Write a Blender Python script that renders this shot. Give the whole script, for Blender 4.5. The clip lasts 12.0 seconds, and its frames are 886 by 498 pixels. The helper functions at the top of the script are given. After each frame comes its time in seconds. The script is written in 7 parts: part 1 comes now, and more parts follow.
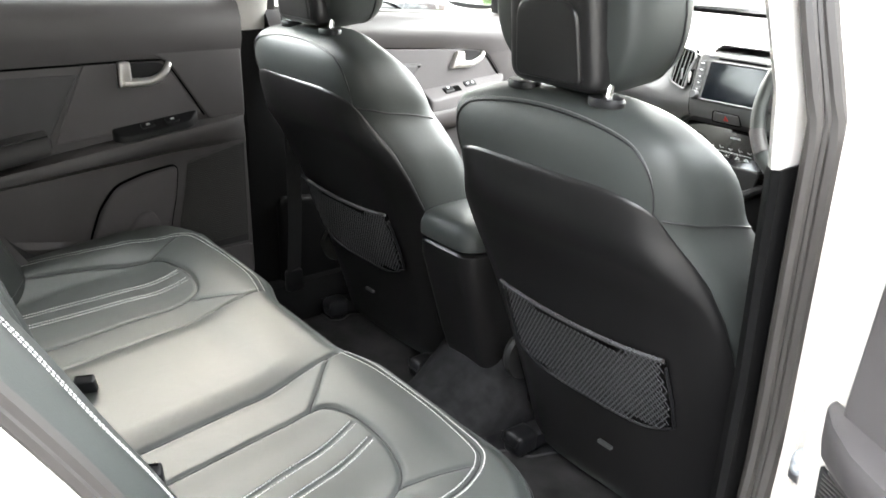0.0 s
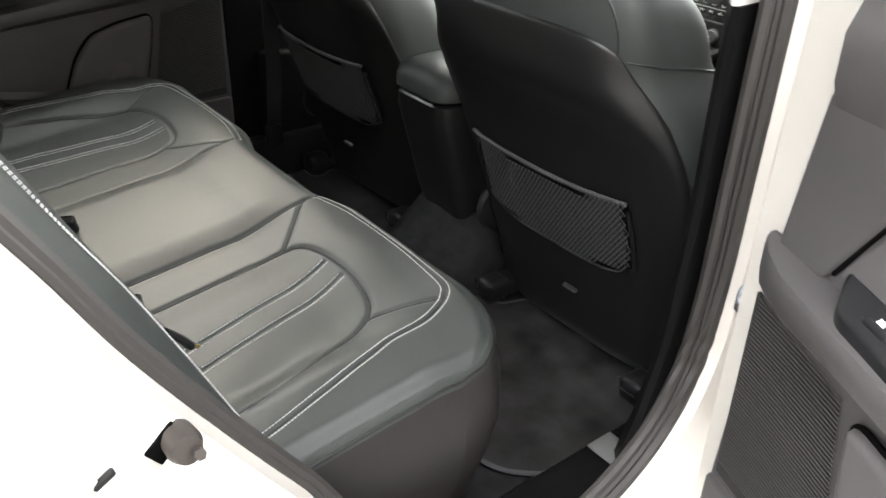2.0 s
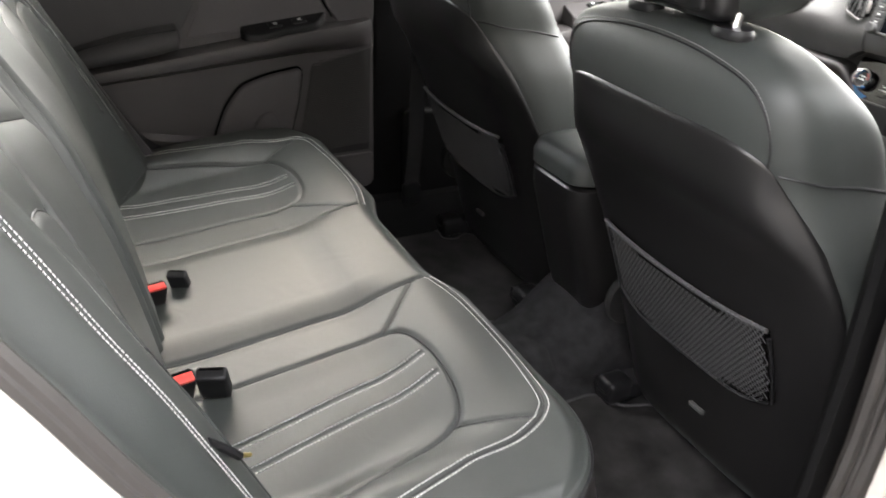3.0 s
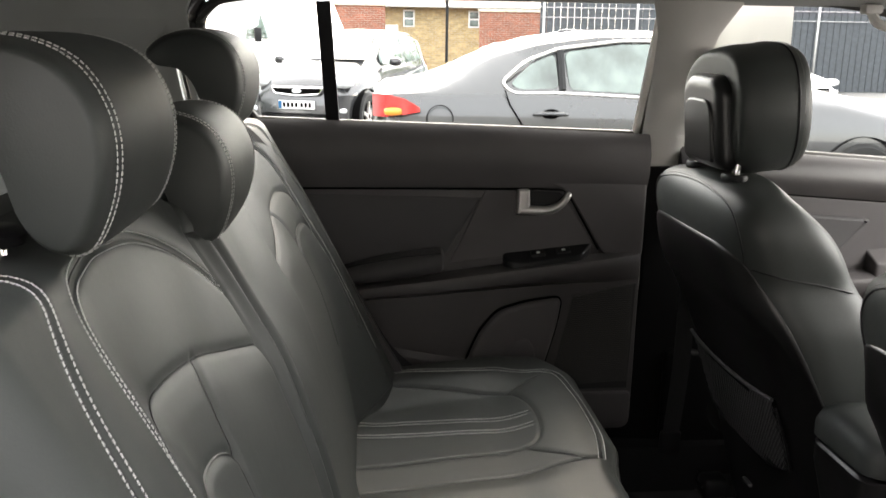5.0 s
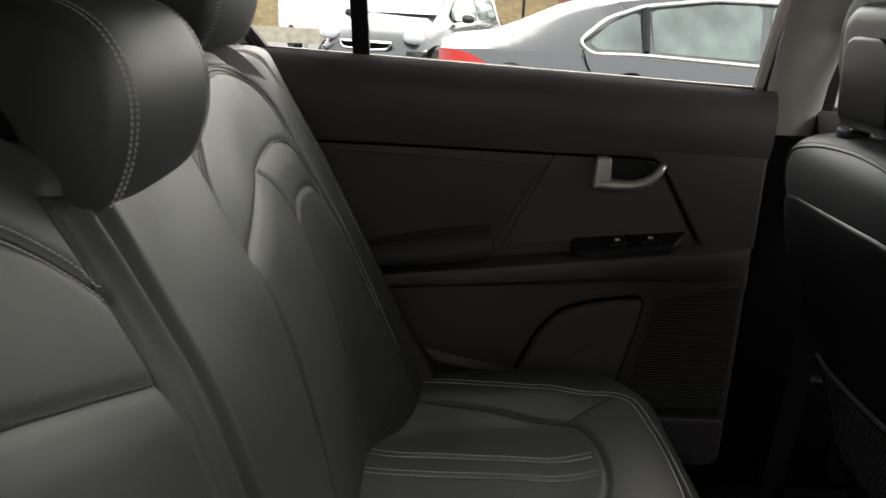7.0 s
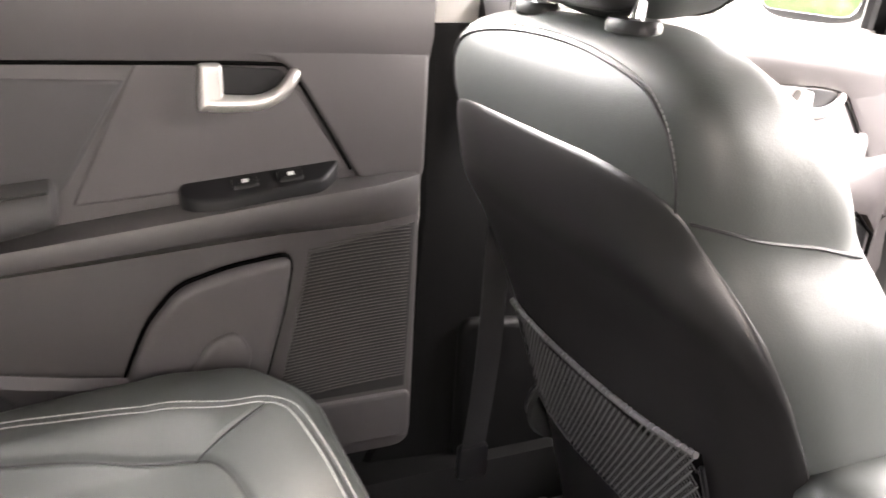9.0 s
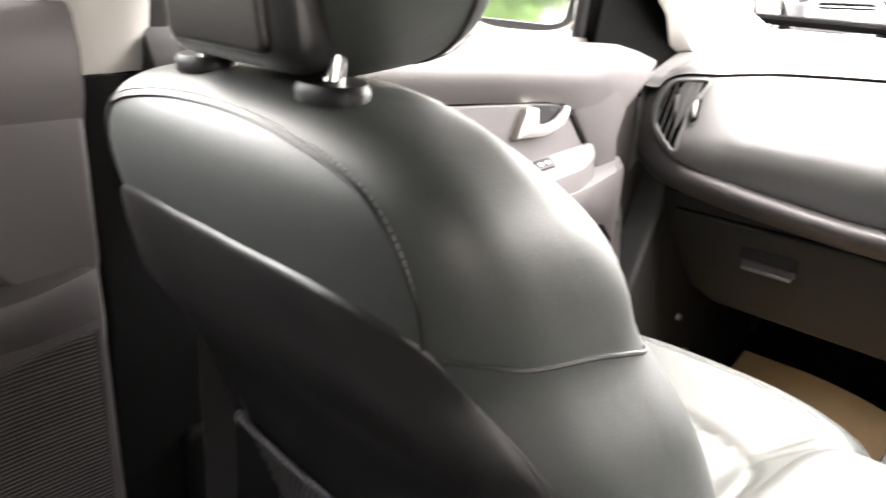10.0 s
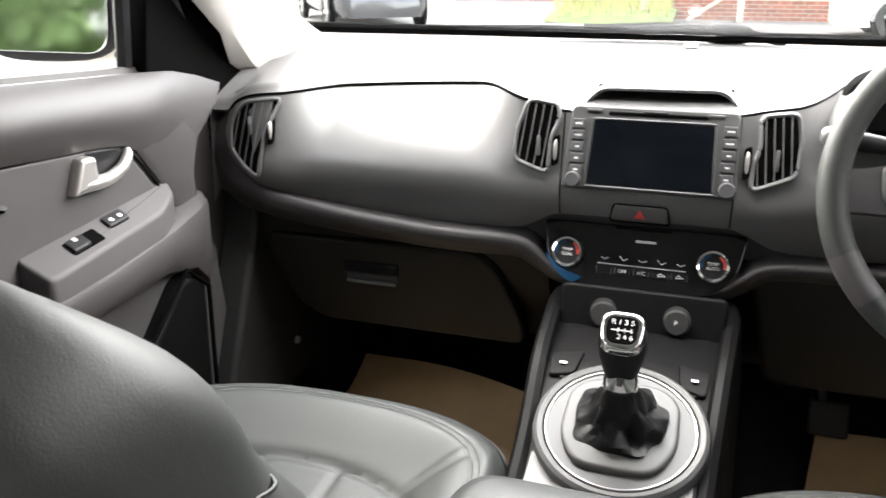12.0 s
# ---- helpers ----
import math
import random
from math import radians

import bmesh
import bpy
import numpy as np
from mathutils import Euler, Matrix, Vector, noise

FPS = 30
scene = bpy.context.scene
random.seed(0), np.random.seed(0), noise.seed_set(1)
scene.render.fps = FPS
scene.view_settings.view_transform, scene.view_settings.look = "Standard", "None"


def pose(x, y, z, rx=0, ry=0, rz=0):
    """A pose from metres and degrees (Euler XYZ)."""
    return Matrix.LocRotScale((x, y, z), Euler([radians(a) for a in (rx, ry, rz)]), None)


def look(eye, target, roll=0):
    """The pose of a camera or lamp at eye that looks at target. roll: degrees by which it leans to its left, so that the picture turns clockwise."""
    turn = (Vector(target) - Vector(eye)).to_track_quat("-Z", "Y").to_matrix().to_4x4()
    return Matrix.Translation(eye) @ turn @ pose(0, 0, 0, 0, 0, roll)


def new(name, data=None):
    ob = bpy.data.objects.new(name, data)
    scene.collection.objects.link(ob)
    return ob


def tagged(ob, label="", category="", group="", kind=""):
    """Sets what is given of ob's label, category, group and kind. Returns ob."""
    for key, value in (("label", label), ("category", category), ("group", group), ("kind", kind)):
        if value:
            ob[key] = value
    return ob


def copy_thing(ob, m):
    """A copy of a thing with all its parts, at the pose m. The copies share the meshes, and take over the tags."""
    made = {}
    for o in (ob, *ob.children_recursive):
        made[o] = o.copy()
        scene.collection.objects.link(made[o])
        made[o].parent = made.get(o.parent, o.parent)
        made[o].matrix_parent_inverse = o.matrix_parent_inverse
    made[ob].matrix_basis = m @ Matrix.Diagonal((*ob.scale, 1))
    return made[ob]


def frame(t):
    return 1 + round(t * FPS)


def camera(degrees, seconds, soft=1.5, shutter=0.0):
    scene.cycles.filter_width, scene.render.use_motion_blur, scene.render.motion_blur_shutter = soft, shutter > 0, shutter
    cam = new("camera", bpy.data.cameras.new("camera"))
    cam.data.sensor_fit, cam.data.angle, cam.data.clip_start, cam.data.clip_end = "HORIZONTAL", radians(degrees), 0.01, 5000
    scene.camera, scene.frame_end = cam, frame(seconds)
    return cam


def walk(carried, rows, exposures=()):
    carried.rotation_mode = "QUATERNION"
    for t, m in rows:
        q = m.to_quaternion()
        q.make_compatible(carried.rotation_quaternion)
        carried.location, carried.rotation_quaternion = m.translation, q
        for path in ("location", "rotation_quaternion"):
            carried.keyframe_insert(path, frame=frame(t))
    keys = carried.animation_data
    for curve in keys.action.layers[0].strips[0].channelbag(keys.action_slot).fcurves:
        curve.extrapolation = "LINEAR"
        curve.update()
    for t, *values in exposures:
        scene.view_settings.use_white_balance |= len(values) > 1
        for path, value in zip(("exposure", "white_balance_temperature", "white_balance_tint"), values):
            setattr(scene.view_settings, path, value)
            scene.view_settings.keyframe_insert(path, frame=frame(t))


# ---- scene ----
cam = camera(56.2, 12.0, shutter=0.4)
PATH = [
    (0, (1.206, -0.747, 1.416), (-0.267, 0.387, 0.68), 0.9),
    (0.5, (1.233, -0.754, 1.405), (-0.193, 0.383, 0.585), 0.3),
    (1, (1.259, -0.753, 1.39), (-0.096, 0.369, 0.439), 0.7),
    (1.5, (1.264, -0.752, 1.391), (-0.049, 0.361, 0.373), 1.1),
    (2, (1.264, -0.748, 1.39), (-0.088, 0.325, 0.38), 1.7),
    (2.5, (1.23, -0.698, 1.395), (-0.238, 0.243, 0.416), 2.1),
    (3, (1.193, -0.627, 1.41), (-0.395, 0.154, 0.478), 2.0),
    (3.4, (1.188, -0.569, 1.424), (-0.516, -0.004, 0.542), 0.9),
    (3.5, (1.203, -0.564, 1.417), (-0.536, -0.058, 0.567), 1.1),
    (3.7, (1.192, -0.53, 1.426), (-0.588, -0.144, 0.599), 0.3),
    (5.3, (1.04, -0.533, 1.426), (-0.899, -0.346, 0.972), 1.2),
    (5.5, (1.001, -0.544, 1.433), (-0.937, -0.348, 0.981), 1.3),
    (6, (0.919, -0.542, 1.422), (-1.019, -0.377, 0.96), 1.0),
    (6.5, (0.801, -0.49, 1.4), (-1.131, -0.432, 0.886), 2.4),
    (6.7, (0.756, -0.481, 1.377), (-1.165, -0.475, 0.822), 3.0),
    (8.3, (0.453, -0.413, 1.289), (-1.351, 0.088, 0.586), 1.8),
    (8.5, (0.407, -0.399, 1.27), (-1.357, 0.232, 0.572), 3.3),
    (9, (0.316, -0.331, 1.269), (-1.387, 0.447, 0.566), 3.4),
    (9.5, (0.221, -0.266, 1.275), (-1.351, 0.746, 0.565), 2.9),
    (10, (0.151, -0.198, 1.293), (-1.225, 1.085, 0.613), 1.7),
    (10.5, (0.124, -0.156, 1.296), (-1.034, 1.334, 0.633), 0.6),
    (11, (0.101, -0.125, 1.301), (-0.838, 1.52, 0.659), 1.0),
    (11.2, (0.1, -0.116, 1.307), (-0.76, 1.57, 0.661), 0.7),
    (11.6, (0.099, -0.103, 1.315), (-0.628, 1.64, 0.656), 0.4),
    (12, (0.092, -0.095, 1.323), (-0.508, 1.688, 0.643), -0.3),
]
walk(cam, [(t, look(eye, target, roll)) for t, eye, target, roll in PATH],
     exposures=[(0.0, 4.2, 6800, 11), (0.6, 3.8, 6900, 11), (1.5, 3.35, 7050, 12), (2.5, 3.35, 7000, 13), (3.6, 4.1, 7200, 18), (5.3, 2.4, 7250, 15), (6.0, 2.1, 7250, 15), (6.7, 1.45, 7200, 13), (8.4, 5.5, 7300, 22), (9.0, 5.4, 7400, 22), (9.5, 5.0, 7350, 20), (10.0, 4.45, 7300, 19), (10.5, 4.05, 7250, 18), (11.2, 3.45, 7100, 17), (12.0, 3.05, 6950, 16)])

# ---- light ----
world = bpy.data.worlds.new("overcast_sky")
scene.world = world
world.use_nodes = True
wn = world.node_tree.nodes
sky = wn.new("ShaderNodeTexSky")
sky.sky_type = "NISHITA"
sky.sun_disc = False
sky.sun_elevation, sky.sun_rotation = radians(44), radians(287)
sky.air_density, sky.dust_density, sky.ozone_density = 1.0, 3.0, 1.0
milk = wn.new("ShaderNodeMixRGB")
milk.inputs[0].default_value = 0.6
milk.inputs[2].default_value = (8.5, 8.8, 9.0, 1)
world.node_tree.links.new(sky.outputs[0], milk.inputs[1])
world.node_tree.links.new(milk.outputs[0], wn["Background"].inputs[0])
wn["Background"].inputs[1].default_value = 0.16
sun = new("sun", bpy.data.lights.new("sun", "SUN"))
sun.data.energy, sun.data.angle, sun.data.color = 0.8, radians(70), (0.97, 1.0, 0.965)
sun.matrix_world = look((-5, 1.5, 5.0), (0, 0, 0))
# added area lamp at the windscreen; lifts dash and seats above the sky's light
fill_lamp = new("windscreen_fill_lamp", bpy.data.lights.new("windscreen_fill_lamp", "AREA"))
fill_lamp.data.shape, fill_lamp.data.size, fill_lamp.data.size_y = "RECTANGLE", 1.15, 0.60
fill_lamp.data.energy, fill_lamp.data.color = 3.8, (0.97, 1.0, 1.0)
fill_lamp.matrix_world = look((0, 1.10, 1.425), (0, 0.69, 0.515))


# ---- materials ----
def material(name, color, rough=0.5, metal=0.0, grain=0.0, grain_size=400.0, vary=0.12, vary_size=6.0, spec=0.5, coat=0.0, cells=False, wrinkle=0.0):
    """A principled surface: colour varied at two scales, a fine relief and uneven gloss."""
    m = bpy.data.materials.new(name)
    m.use_nodes = True
    nt = m.node_tree
    b = nt.nodes["Principled BSDF"]
    b.inputs["Metallic"].default_value = metal
    b.inputs["Specular IOR Level"].default_value = spec
    b.inputs["Coat Weight"].default_value = coat
    b.inputs["Coat Roughness"].default_value = 0.04
    tc = nt.nodes.new("ShaderNodeTexCoord")
    big = nt.nodes.new("ShaderNodeTexNoise")
    big.inputs["Scale"].default_value, big.inputs["Detail"].default_value = vary_size, 6
    nt.links.new(tc.outputs["Object"], big.inputs["Vector"])
    ramp = nt.nodes.new("ShaderNodeValToRGB")
    lo, hi = [c * (1 - vary) for c in color], [min(1, c * (1 + vary)) for c in color]
    ramp.color_ramp.elements[0].color, ramp.color_ramp.elements[1].color = (*lo, 1), (*hi, 1)
    ramp.color_ramp.elements[0].position, ramp.color_ramp.elements[1].position = 0.3, 0.7
    nt.links.new(big.outputs["Fac"], ramp.inputs["Fac"])
    nt.links.new(ramp.outputs["Color"], b.inputs["Base Color"])
    gloss = nt.nodes.new("ShaderNodeMapRange")
    gloss.inputs["To Min"].default_value, gloss.inputs["To Max"].default_value = max(0.02, rough - 0.06), min(1, rough + 0.06)
    nt.links.new(big.outputs["Fac"], gloss.inputs["Value"])
    nt.links.new(gloss.outputs["Result"], b.inputs["Roughness"])
    if grain:
        fine = nt.nodes.new("ShaderNodeTexVoronoi" if cells else "ShaderNodeTexNoise")
        fine.inputs["Scale"].default_value = grain_size
        nt.links.new(tc.outputs["Object"], fine.inputs["Vector"])
        bump = nt.nodes.new("ShaderNodeBump")
        bump.inputs["Strength"].default_value, bump.inputs["Distance"].default_value = min(1, grain), 0.0008
        nt.links.new(fine.outputs["Distance" if cells else "Fac"], bump.inputs["Height"])
        nt.links.new(bump.outputs["Normal"], b.inputs["Normal"])
        if wrinkle:
            slack = nt.nodes.new("ShaderNodeTexNoise")
            slack.inputs["Scale"].default_value, slack.inputs["Detail"].default_value, slack.inputs["Distortion"].default_value = 16, 3, 1.4
            nt.links.new(tc.outputs["Object"], slack.inputs["Vector"])
            soft = nt.nodes.new("ShaderNodeBump")
            soft.inputs["Strength"].default_value, soft.inputs["Distance"].default_value = wrinkle, 0.006
            nt.links.new(slack.outputs["Fac"], soft.inputs["Height"])
            nt.links.new(soft.outputs["Normal"], bump.inputs["Normal"])
    return m


LEATHER = material("black_leather", (0.0330, 0.0372, 0.0352), 0.50, grain=0.09, grain_size=650, cells=True, vary=0.10, vary_size=5, spec=0.42, wrinkle=0.07)
SEAM = material("leather_piping", (0.015, 0.015, 0.016), 0.45, spec=0.3)
# darker copy of the leather, painting shade onto the cushion's side
SKIRT = material("shaded_side_leather", (0.016, 0.0145, 0.014), 0.42, grain=0.2, grain_size=650, cells=True, spec=0.4, wrinkle=0.1)
THREAD = material("pale_thread", (0.46, 0.46, 0.445), 0.8)
DISC = material("grey_gear_disc", (0.042, 0.042, 0.043), 0.42, vary=0.05)
DIMTHREAD = material("grey_thread", (0.16, 0.16, 0.155), 0.8)
TRIMGREY = material("painted_grey_trim", (0.11, 0.11, 0.11), 0.40, metal=0.15, vary=0.05)
# also the darker tone that paints footwell and under-dash shade into the plastic
UNDER = material("black_and_shaded_plastic", (0.011, 0.011, 0.011), 0.6, grain=0.3, grain_size=700)
SHELL = material("seat_back_plastic", (0.0095, 0.0092, 0.0094), 0.32, spec=0.48, grain=0.2, grain_size=700)
PLASTIC = material("dark_grained_plastic", (0.055, 0.051, 0.052), 0.46, grain=0.3, grain_size=900)
PANEL = material("door_insert_plastic", (0.066, 0.061, 0.063), 0.6, grain=0.3, grain_size=700)
VINYL = material("door_insert_fabric", (0.052, 0.050, 0.052), 0.7, grain=0.5, grain_size=600)
SOFT = material("dash_soft_plastic", (0.100, 0.099, 0.098), 0.37, spec=0.65, grain=0.3, grain_size=800)
BEZEL = material("grey_bezel_plastic", (0.062, 0.062, 0.062), 0.45, grain=0.2, grain_size=900)
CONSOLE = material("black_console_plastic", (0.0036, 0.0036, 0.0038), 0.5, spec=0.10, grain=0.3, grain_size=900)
SATIN = material("satin_grey_trim", (0.20, 0.20, 0.20), 0.36, metal=0.55, vary=0.05)
SILVER = material("satin_silver", (0.62, 0.60, 0.58), 0.32, metal=0.75, vary=0.04)
CHROME = material("chrome", (0.85, 0.85, 0.85), 0.08, metal=1.0, vary=0.03)
BLACK = material("black_plastic", (0.010, 0.010, 0.011), 0.42, vary=0.2, spec=0.22)
TAUPE = material("dull_striker_metal", (0.034, 0.028, 0.025), 0.5, metal=0.2)
BOOT = material("soft_boot_leather", (0.006, 0.006, 0.0065), 0.36, grain=0.3, grain_size=500, spec=0.25)
GREASE = material("smeared_grease", (0.42, 0.45, 0.48), 0.22, grain=1.0, grain_size=90, vary=0.6, vary_size=90)
GLOSS = material("gloss_black", (0.008, 0.008, 0.009), 0.07, coat=0.6)
# near-black for black trim, and paint for shade in shallow recesses and gaps
VOID = material("black_trim_and_recess_shade", (0.002, 0.002, 0.002), 0.85, spec=0.03)
RUBBER = material("rubber_seal", (0.026, 0.0235, 0.022), 0.5, vary=0.2)
CARPET = material("black_carpet", (0.021, 0.021, 0.022), 0.95, spec=0.1, grain=1.0, grain_size=900, vary=0.35, vary_size=30)
MATCLOTH = material("carpet_mat", (0.027, 0.026, 0.026), 0.95, spec=0.1, grain=1.0, grain_size=1100, vary=0.5, vary_size=12)
HEADLINER = material("grey_headliner_cloth", (0.30, 0.305, 0.295), 0.95, grain=0.5, grain_size=900, vary=0.05)
PILLAR = material("pale_pillar_plastic", (0.43, 0.418, 0.395), 0.6, grain=0.3, grain_size=700, vary=0.04)
PAINT = material("silver_white_paint", (0.60, 0.57, 0.525), 0.30, metal=0.15, coat=0.7, vary=0.03)
KRAFT = material("brown_paper", (0.52, 0.35, 0.19), 0.8, grain=0.4, grain_size=200, vary=0.08, vary_size=14)
RED = material("red_plastic", (0.65, 0.05, 0.04), 0.4)
WEBBING = material("belt_webbing", (0.011, 0.011, 0.012), 0.7, grain=0.8, grain_size=500)
NET = material("elastic_net", (0.046, 0.046, 0.048), 0.8)
SCREEN = material("screen_glass", (0.0022, 0.0032, 0.0048), 0.09)
BUTTON = material("grey_buttons", (0.055, 0.055, 0.057), 0.45)
WHITE = material("white_print", (0.75, 0.75, 0.75), 0.6)
BRASS = material("worn_brass", (0.55, 0.42, 0.15), 0.35, metal=0.8)
BLUE = material("blue_film", (0.012, 0.085, 0.19), 0.2)
STEEL = material("brushed_steel", (0.35, 0.35, 0.35), 0.3, metal=0.9)


def glass_material(name, color, gloss=0.07):
    """A thin pane: clear, with a faint sheen."""
    m = bpy.data.materials.new(name)
    m.use_nodes = True
    nt = m.node_tree
    nt.nodes.remove(nt.nodes["Principled BSDF"])
    clear, shine, mix, fres = (nt.nodes.new(k) for k in ("ShaderNodeBsdfTransparent", "ShaderNodeBsdfGlossy", "ShaderNodeMixShader", "ShaderNodeFresnel"))
    clear.inputs["Color"].default_value = (*color, 1)
    shine.inputs["Roughness"].default_value = 0.02
    fres.inputs["IOR"].default_value = 1.06
    nt.links.new(fres.outputs[0], mix.inputs[0])
    nt.links.new(clear.outputs[0], mix.inputs[1])
    nt.links.new(shine.outputs[0], mix.inputs[2])
    nt.links.new(mix.outputs[0], nt.nodes["Material Output"].inputs["Surface"])
    return m


GLASS = glass_material("window_glass", (0.93, 0.97, 0.95))


# ---- geometry helpers: each gives (vertices, faces) ----
def V(*a):
    return Vector(a)


def join(*geos):
    vs, fs = [], []
    for v, f in geos:
        k = len(vs)
        vs += list(v)
        fs += [[i + k for i in g] for g in f]
    return vs, fs


def moved(geo, m):
    return [m @ Vector(v) for v in geo[0]], geo[1]


def grid(f, us, vs, wrap=False):
    """A sheet f(u, v)."""
    nu, nv = len(us), len(vs)
    pts = [Vector(f(u, v)) for v in vs for u in us]
    faces = []
    for j in range(nv - 1):
        for i in range(nu if wrap else nu - 1):
            a, b = j * nu + i, j * nu + (i + 1) % nu
            faces.append([a, b, b + nu, a + nu])
    return pts, faces


def loft(rings, caps=True, wrap=False):
    n = len(rings[0])
    pts = [Vector(p) for r in rings for p in r]
    faces = []
    m = len(rings)
    for j in range(m if wrap else m - 1):
        for i in range(n):
            a, b = j * n + i, j * n + (i + 1) % n
            c, d = ((j + 1) % m) * n + (i + 1) % n, ((j + 1) % m) * n + i
            faces.append([a, b, c, d])
    if caps and not wrap:
        faces.append(list(range(n))[::-1])
        faces.append([(m - 1) * n + i for i in range(n)])
    return pts, faces


def tube(pts, r, n=8, wrap=False, up=(0.13, 0.21, 0.97)):
    pts = [Vector(p) for p in pts]
    rings = []
    for i, p in enumerate(pts):
        if wrap:
            t = pts[(i + 1) % len(pts)] - pts[i - 1]
        else:
            t = pts[min(i + 1, len(pts) - 1)] - pts[max(i - 1, 0)]
        t.normalize()
        a = t.cross(Vector(up)).normalized()
        b = t.cross(a)
        rr = r(i / max(1, len(pts) - 1)) if callable(r) else r
        rings.append([p + rr * (math.cos(k * math.tau / n) * a + math.sin(k * math.tau / n) * b) for k in range(n)])
    return loft(rings, True, wrap)


def spline(pts, n=8, wrap=False):
    """A smooth line through the points."""
    pts = [Vector(p) for p in pts]
    out, m = [], len(pts)
    for i in range(m if wrap else m - 1):
        p0, p1 = pts[i - 1] if (i or wrap) else pts[0], pts[i]
        p2, p3 = pts[(i + 1) % m], (pts[(i + 2) % m] if (wrap or i + 2 < m) else pts[-1])
        for k in range(n):
            t = k / n
            out.append(0.5 * (2 * p1 + (p2 - p0) * t + (2 * p0 - 5 * p1 + 4 * p2 - p3) * t * t + (3 * p1 - p0 - 3 * p2 + p3) * t ** 3))
    if not wrap:
        out.append(pts[-1])
    return out


def box(c, s, r=0.004, seg=2):
    """A box with rounded edges: centre, size, radius."""
    bm = bmesh.new()
    bmesh.ops.create_cube(bm, size=1, matrix=Matrix.Translation(c) @ Matrix.Diagonal((*s, 1)))
    if r:
        bmesh.ops.bevel(bm, geom=bm.edges[:], offset=min(r, 0.45 * min(s)), segments=seg, affect="EDGES", profile=0.5)
    return from_bm(bm)


def from_bm(bm):
    bm.verts.index_update()
    geo = [v.co.copy() for v in bm.verts], [[v.index for v in f.verts] for f in bm.faces]
    bm.free()
    return geo


def slab(poly, put, d0, d1, r=0.004, seg=2):
    """A plate: a flat outline of (a, b), put(a, b, d) places it, thickness from d0 to d1 with a rounded rim at d1."""
    n = len(poly)
    cx, cy = sum(p[0] for p in poly) / n, sum(p[1] for p in poly) / n
    area = sum(poly[i][0] * poly[(i + 1) % n][1] - poly[(i + 1) % n][0] * poly[i][1] for i in range(n))
    sgn = 1 if area > 0 else -1

    def inset(e):
        out = []
        for i in range(n):
            p, q, s = Vector(poly[i - 1]), Vector(poly[i]), Vector(poly[(i + 1) % n])
            a, b = (q - p).normalized(), (s - q).normalized()
            na, nb = Vector((-a.y, a.x)) * sgn, Vector((-b.y, b.x)) * sgn
            k = (na + nb)
            k = k / max(0.5, k.length_squared / 2)
            out.append(q + k * e)
        for _ in range(4):
            for i in range(n):
                a, b = out[i], out[(i + 1) % n]
                if (b - a).dot(Vector(poly[(i + 1) % n]) - Vector(poly[i])) < 0:
                    out[i] = out[(i + 1) % n] = (a + b) / 2
        return out
    sd = 1 if d1 > d0 else -1
    rings = [[put(p[0], p[1], d0) for p in poly]]
    for i in range(seg + 1):
        a = i / seg * math.pi / 2
        rings.append([put(p.x, p.y, d1 - sd * r * (1 - math.sin(a))) for p in inset(r * (1 - math.cos(a)))])
    rings.append([put(p.x, p.y, d1) for p in inset(r * 1.25 + 0.0004)])
    return loft(rings)


def rounded(poly, r=0.02, n=4):
    """An outline with its corners rounded."""
    out, m = [], len(poly)
    for i in range(m):
        p, q, s = Vector(poly[i - 1][:2]), Vector(poly[i][:2]), Vector(poly[(i + 1) % m][:2])
        rr = poly[i][2] if len(poly[i]) > 2 else r
        a, b = (p - q), (s - q)
        k = min(rr, 0.45 * a.length, 0.45 * b.length)
        a, b = q + a.normalized() * k, q + b.normalized() * k
        for j in range(n + 1):
            t = j / n
            out.append(tuple((1 - t) ** 2 * a + 2 * t * (1 - t) * q + t * t * b))
    return out


def lathe(profile, n=24, m=Matrix()):
    """Profile of (radius, height) turned round z."""
    vs, fs = loft([[V(r * math.cos(k * math.tau / n), r * math.sin(k * math.tau / n), h) for k in range(n)] for r, h in profile], False)
    if profile[0][0] < 0.0015:
        fs.append(list(range(n))[::-1])
    if profile[-1][0] < 0.0015:
        fs.append([len(vs) - n + k for k in range(n)])
    return moved((vs, fs), m)


def blob(c, s, e=2.6, nu=28, nv=16, m=None):
    """A pillow: a squarish ellipsoid with half sizes s."""
    def pw(a, k):
        return math.copysign(abs(a) ** (2 / k), a)
    rings = []
    for j in range(nv + 1):
        a = -math.pi / 2 + math.pi * (0.02 + 0.96 * j / nv)
        rings.append([V(s[0] * pw(math.cos(a), e) * pw(math.cos(b), e), s[1] * pw(math.cos(a), e) * pw(math.sin(b), e), s[2] * pw(math.sin(a), e))
                      for b in (k * math.tau / nu for k in range(nu))])
    g = loft(rings)
    return moved(g, Matrix.Translation(c) @ (m or Matrix()))


def stitches(line, step=0.0050, long=0.0034, r=0.00062):
    """Short thread ends along a line."""
    line = [Vector(p) for p in line]
    acc, geos, rest = 0.0, [], 0.0
    for a, b in zip(line, line[1:]):
        d = b - a
        l = d.length
        if l < 1e-6:
            continue
        d /= l
        s = rest
        side = d.cross(V(0.1, 0.2, 0.97)).normalized()
        up = d.cross(side)
        while s < l:
            c = a + d * s
            ring = lambda q: [q + side * r, q + up * r, q - side * r, q - up * r]
            geos.append(loft([ring(c - d * long / 2), ring(c + d * long / 2)]))
            s += step
        rest = s - l
    return join(*geos)


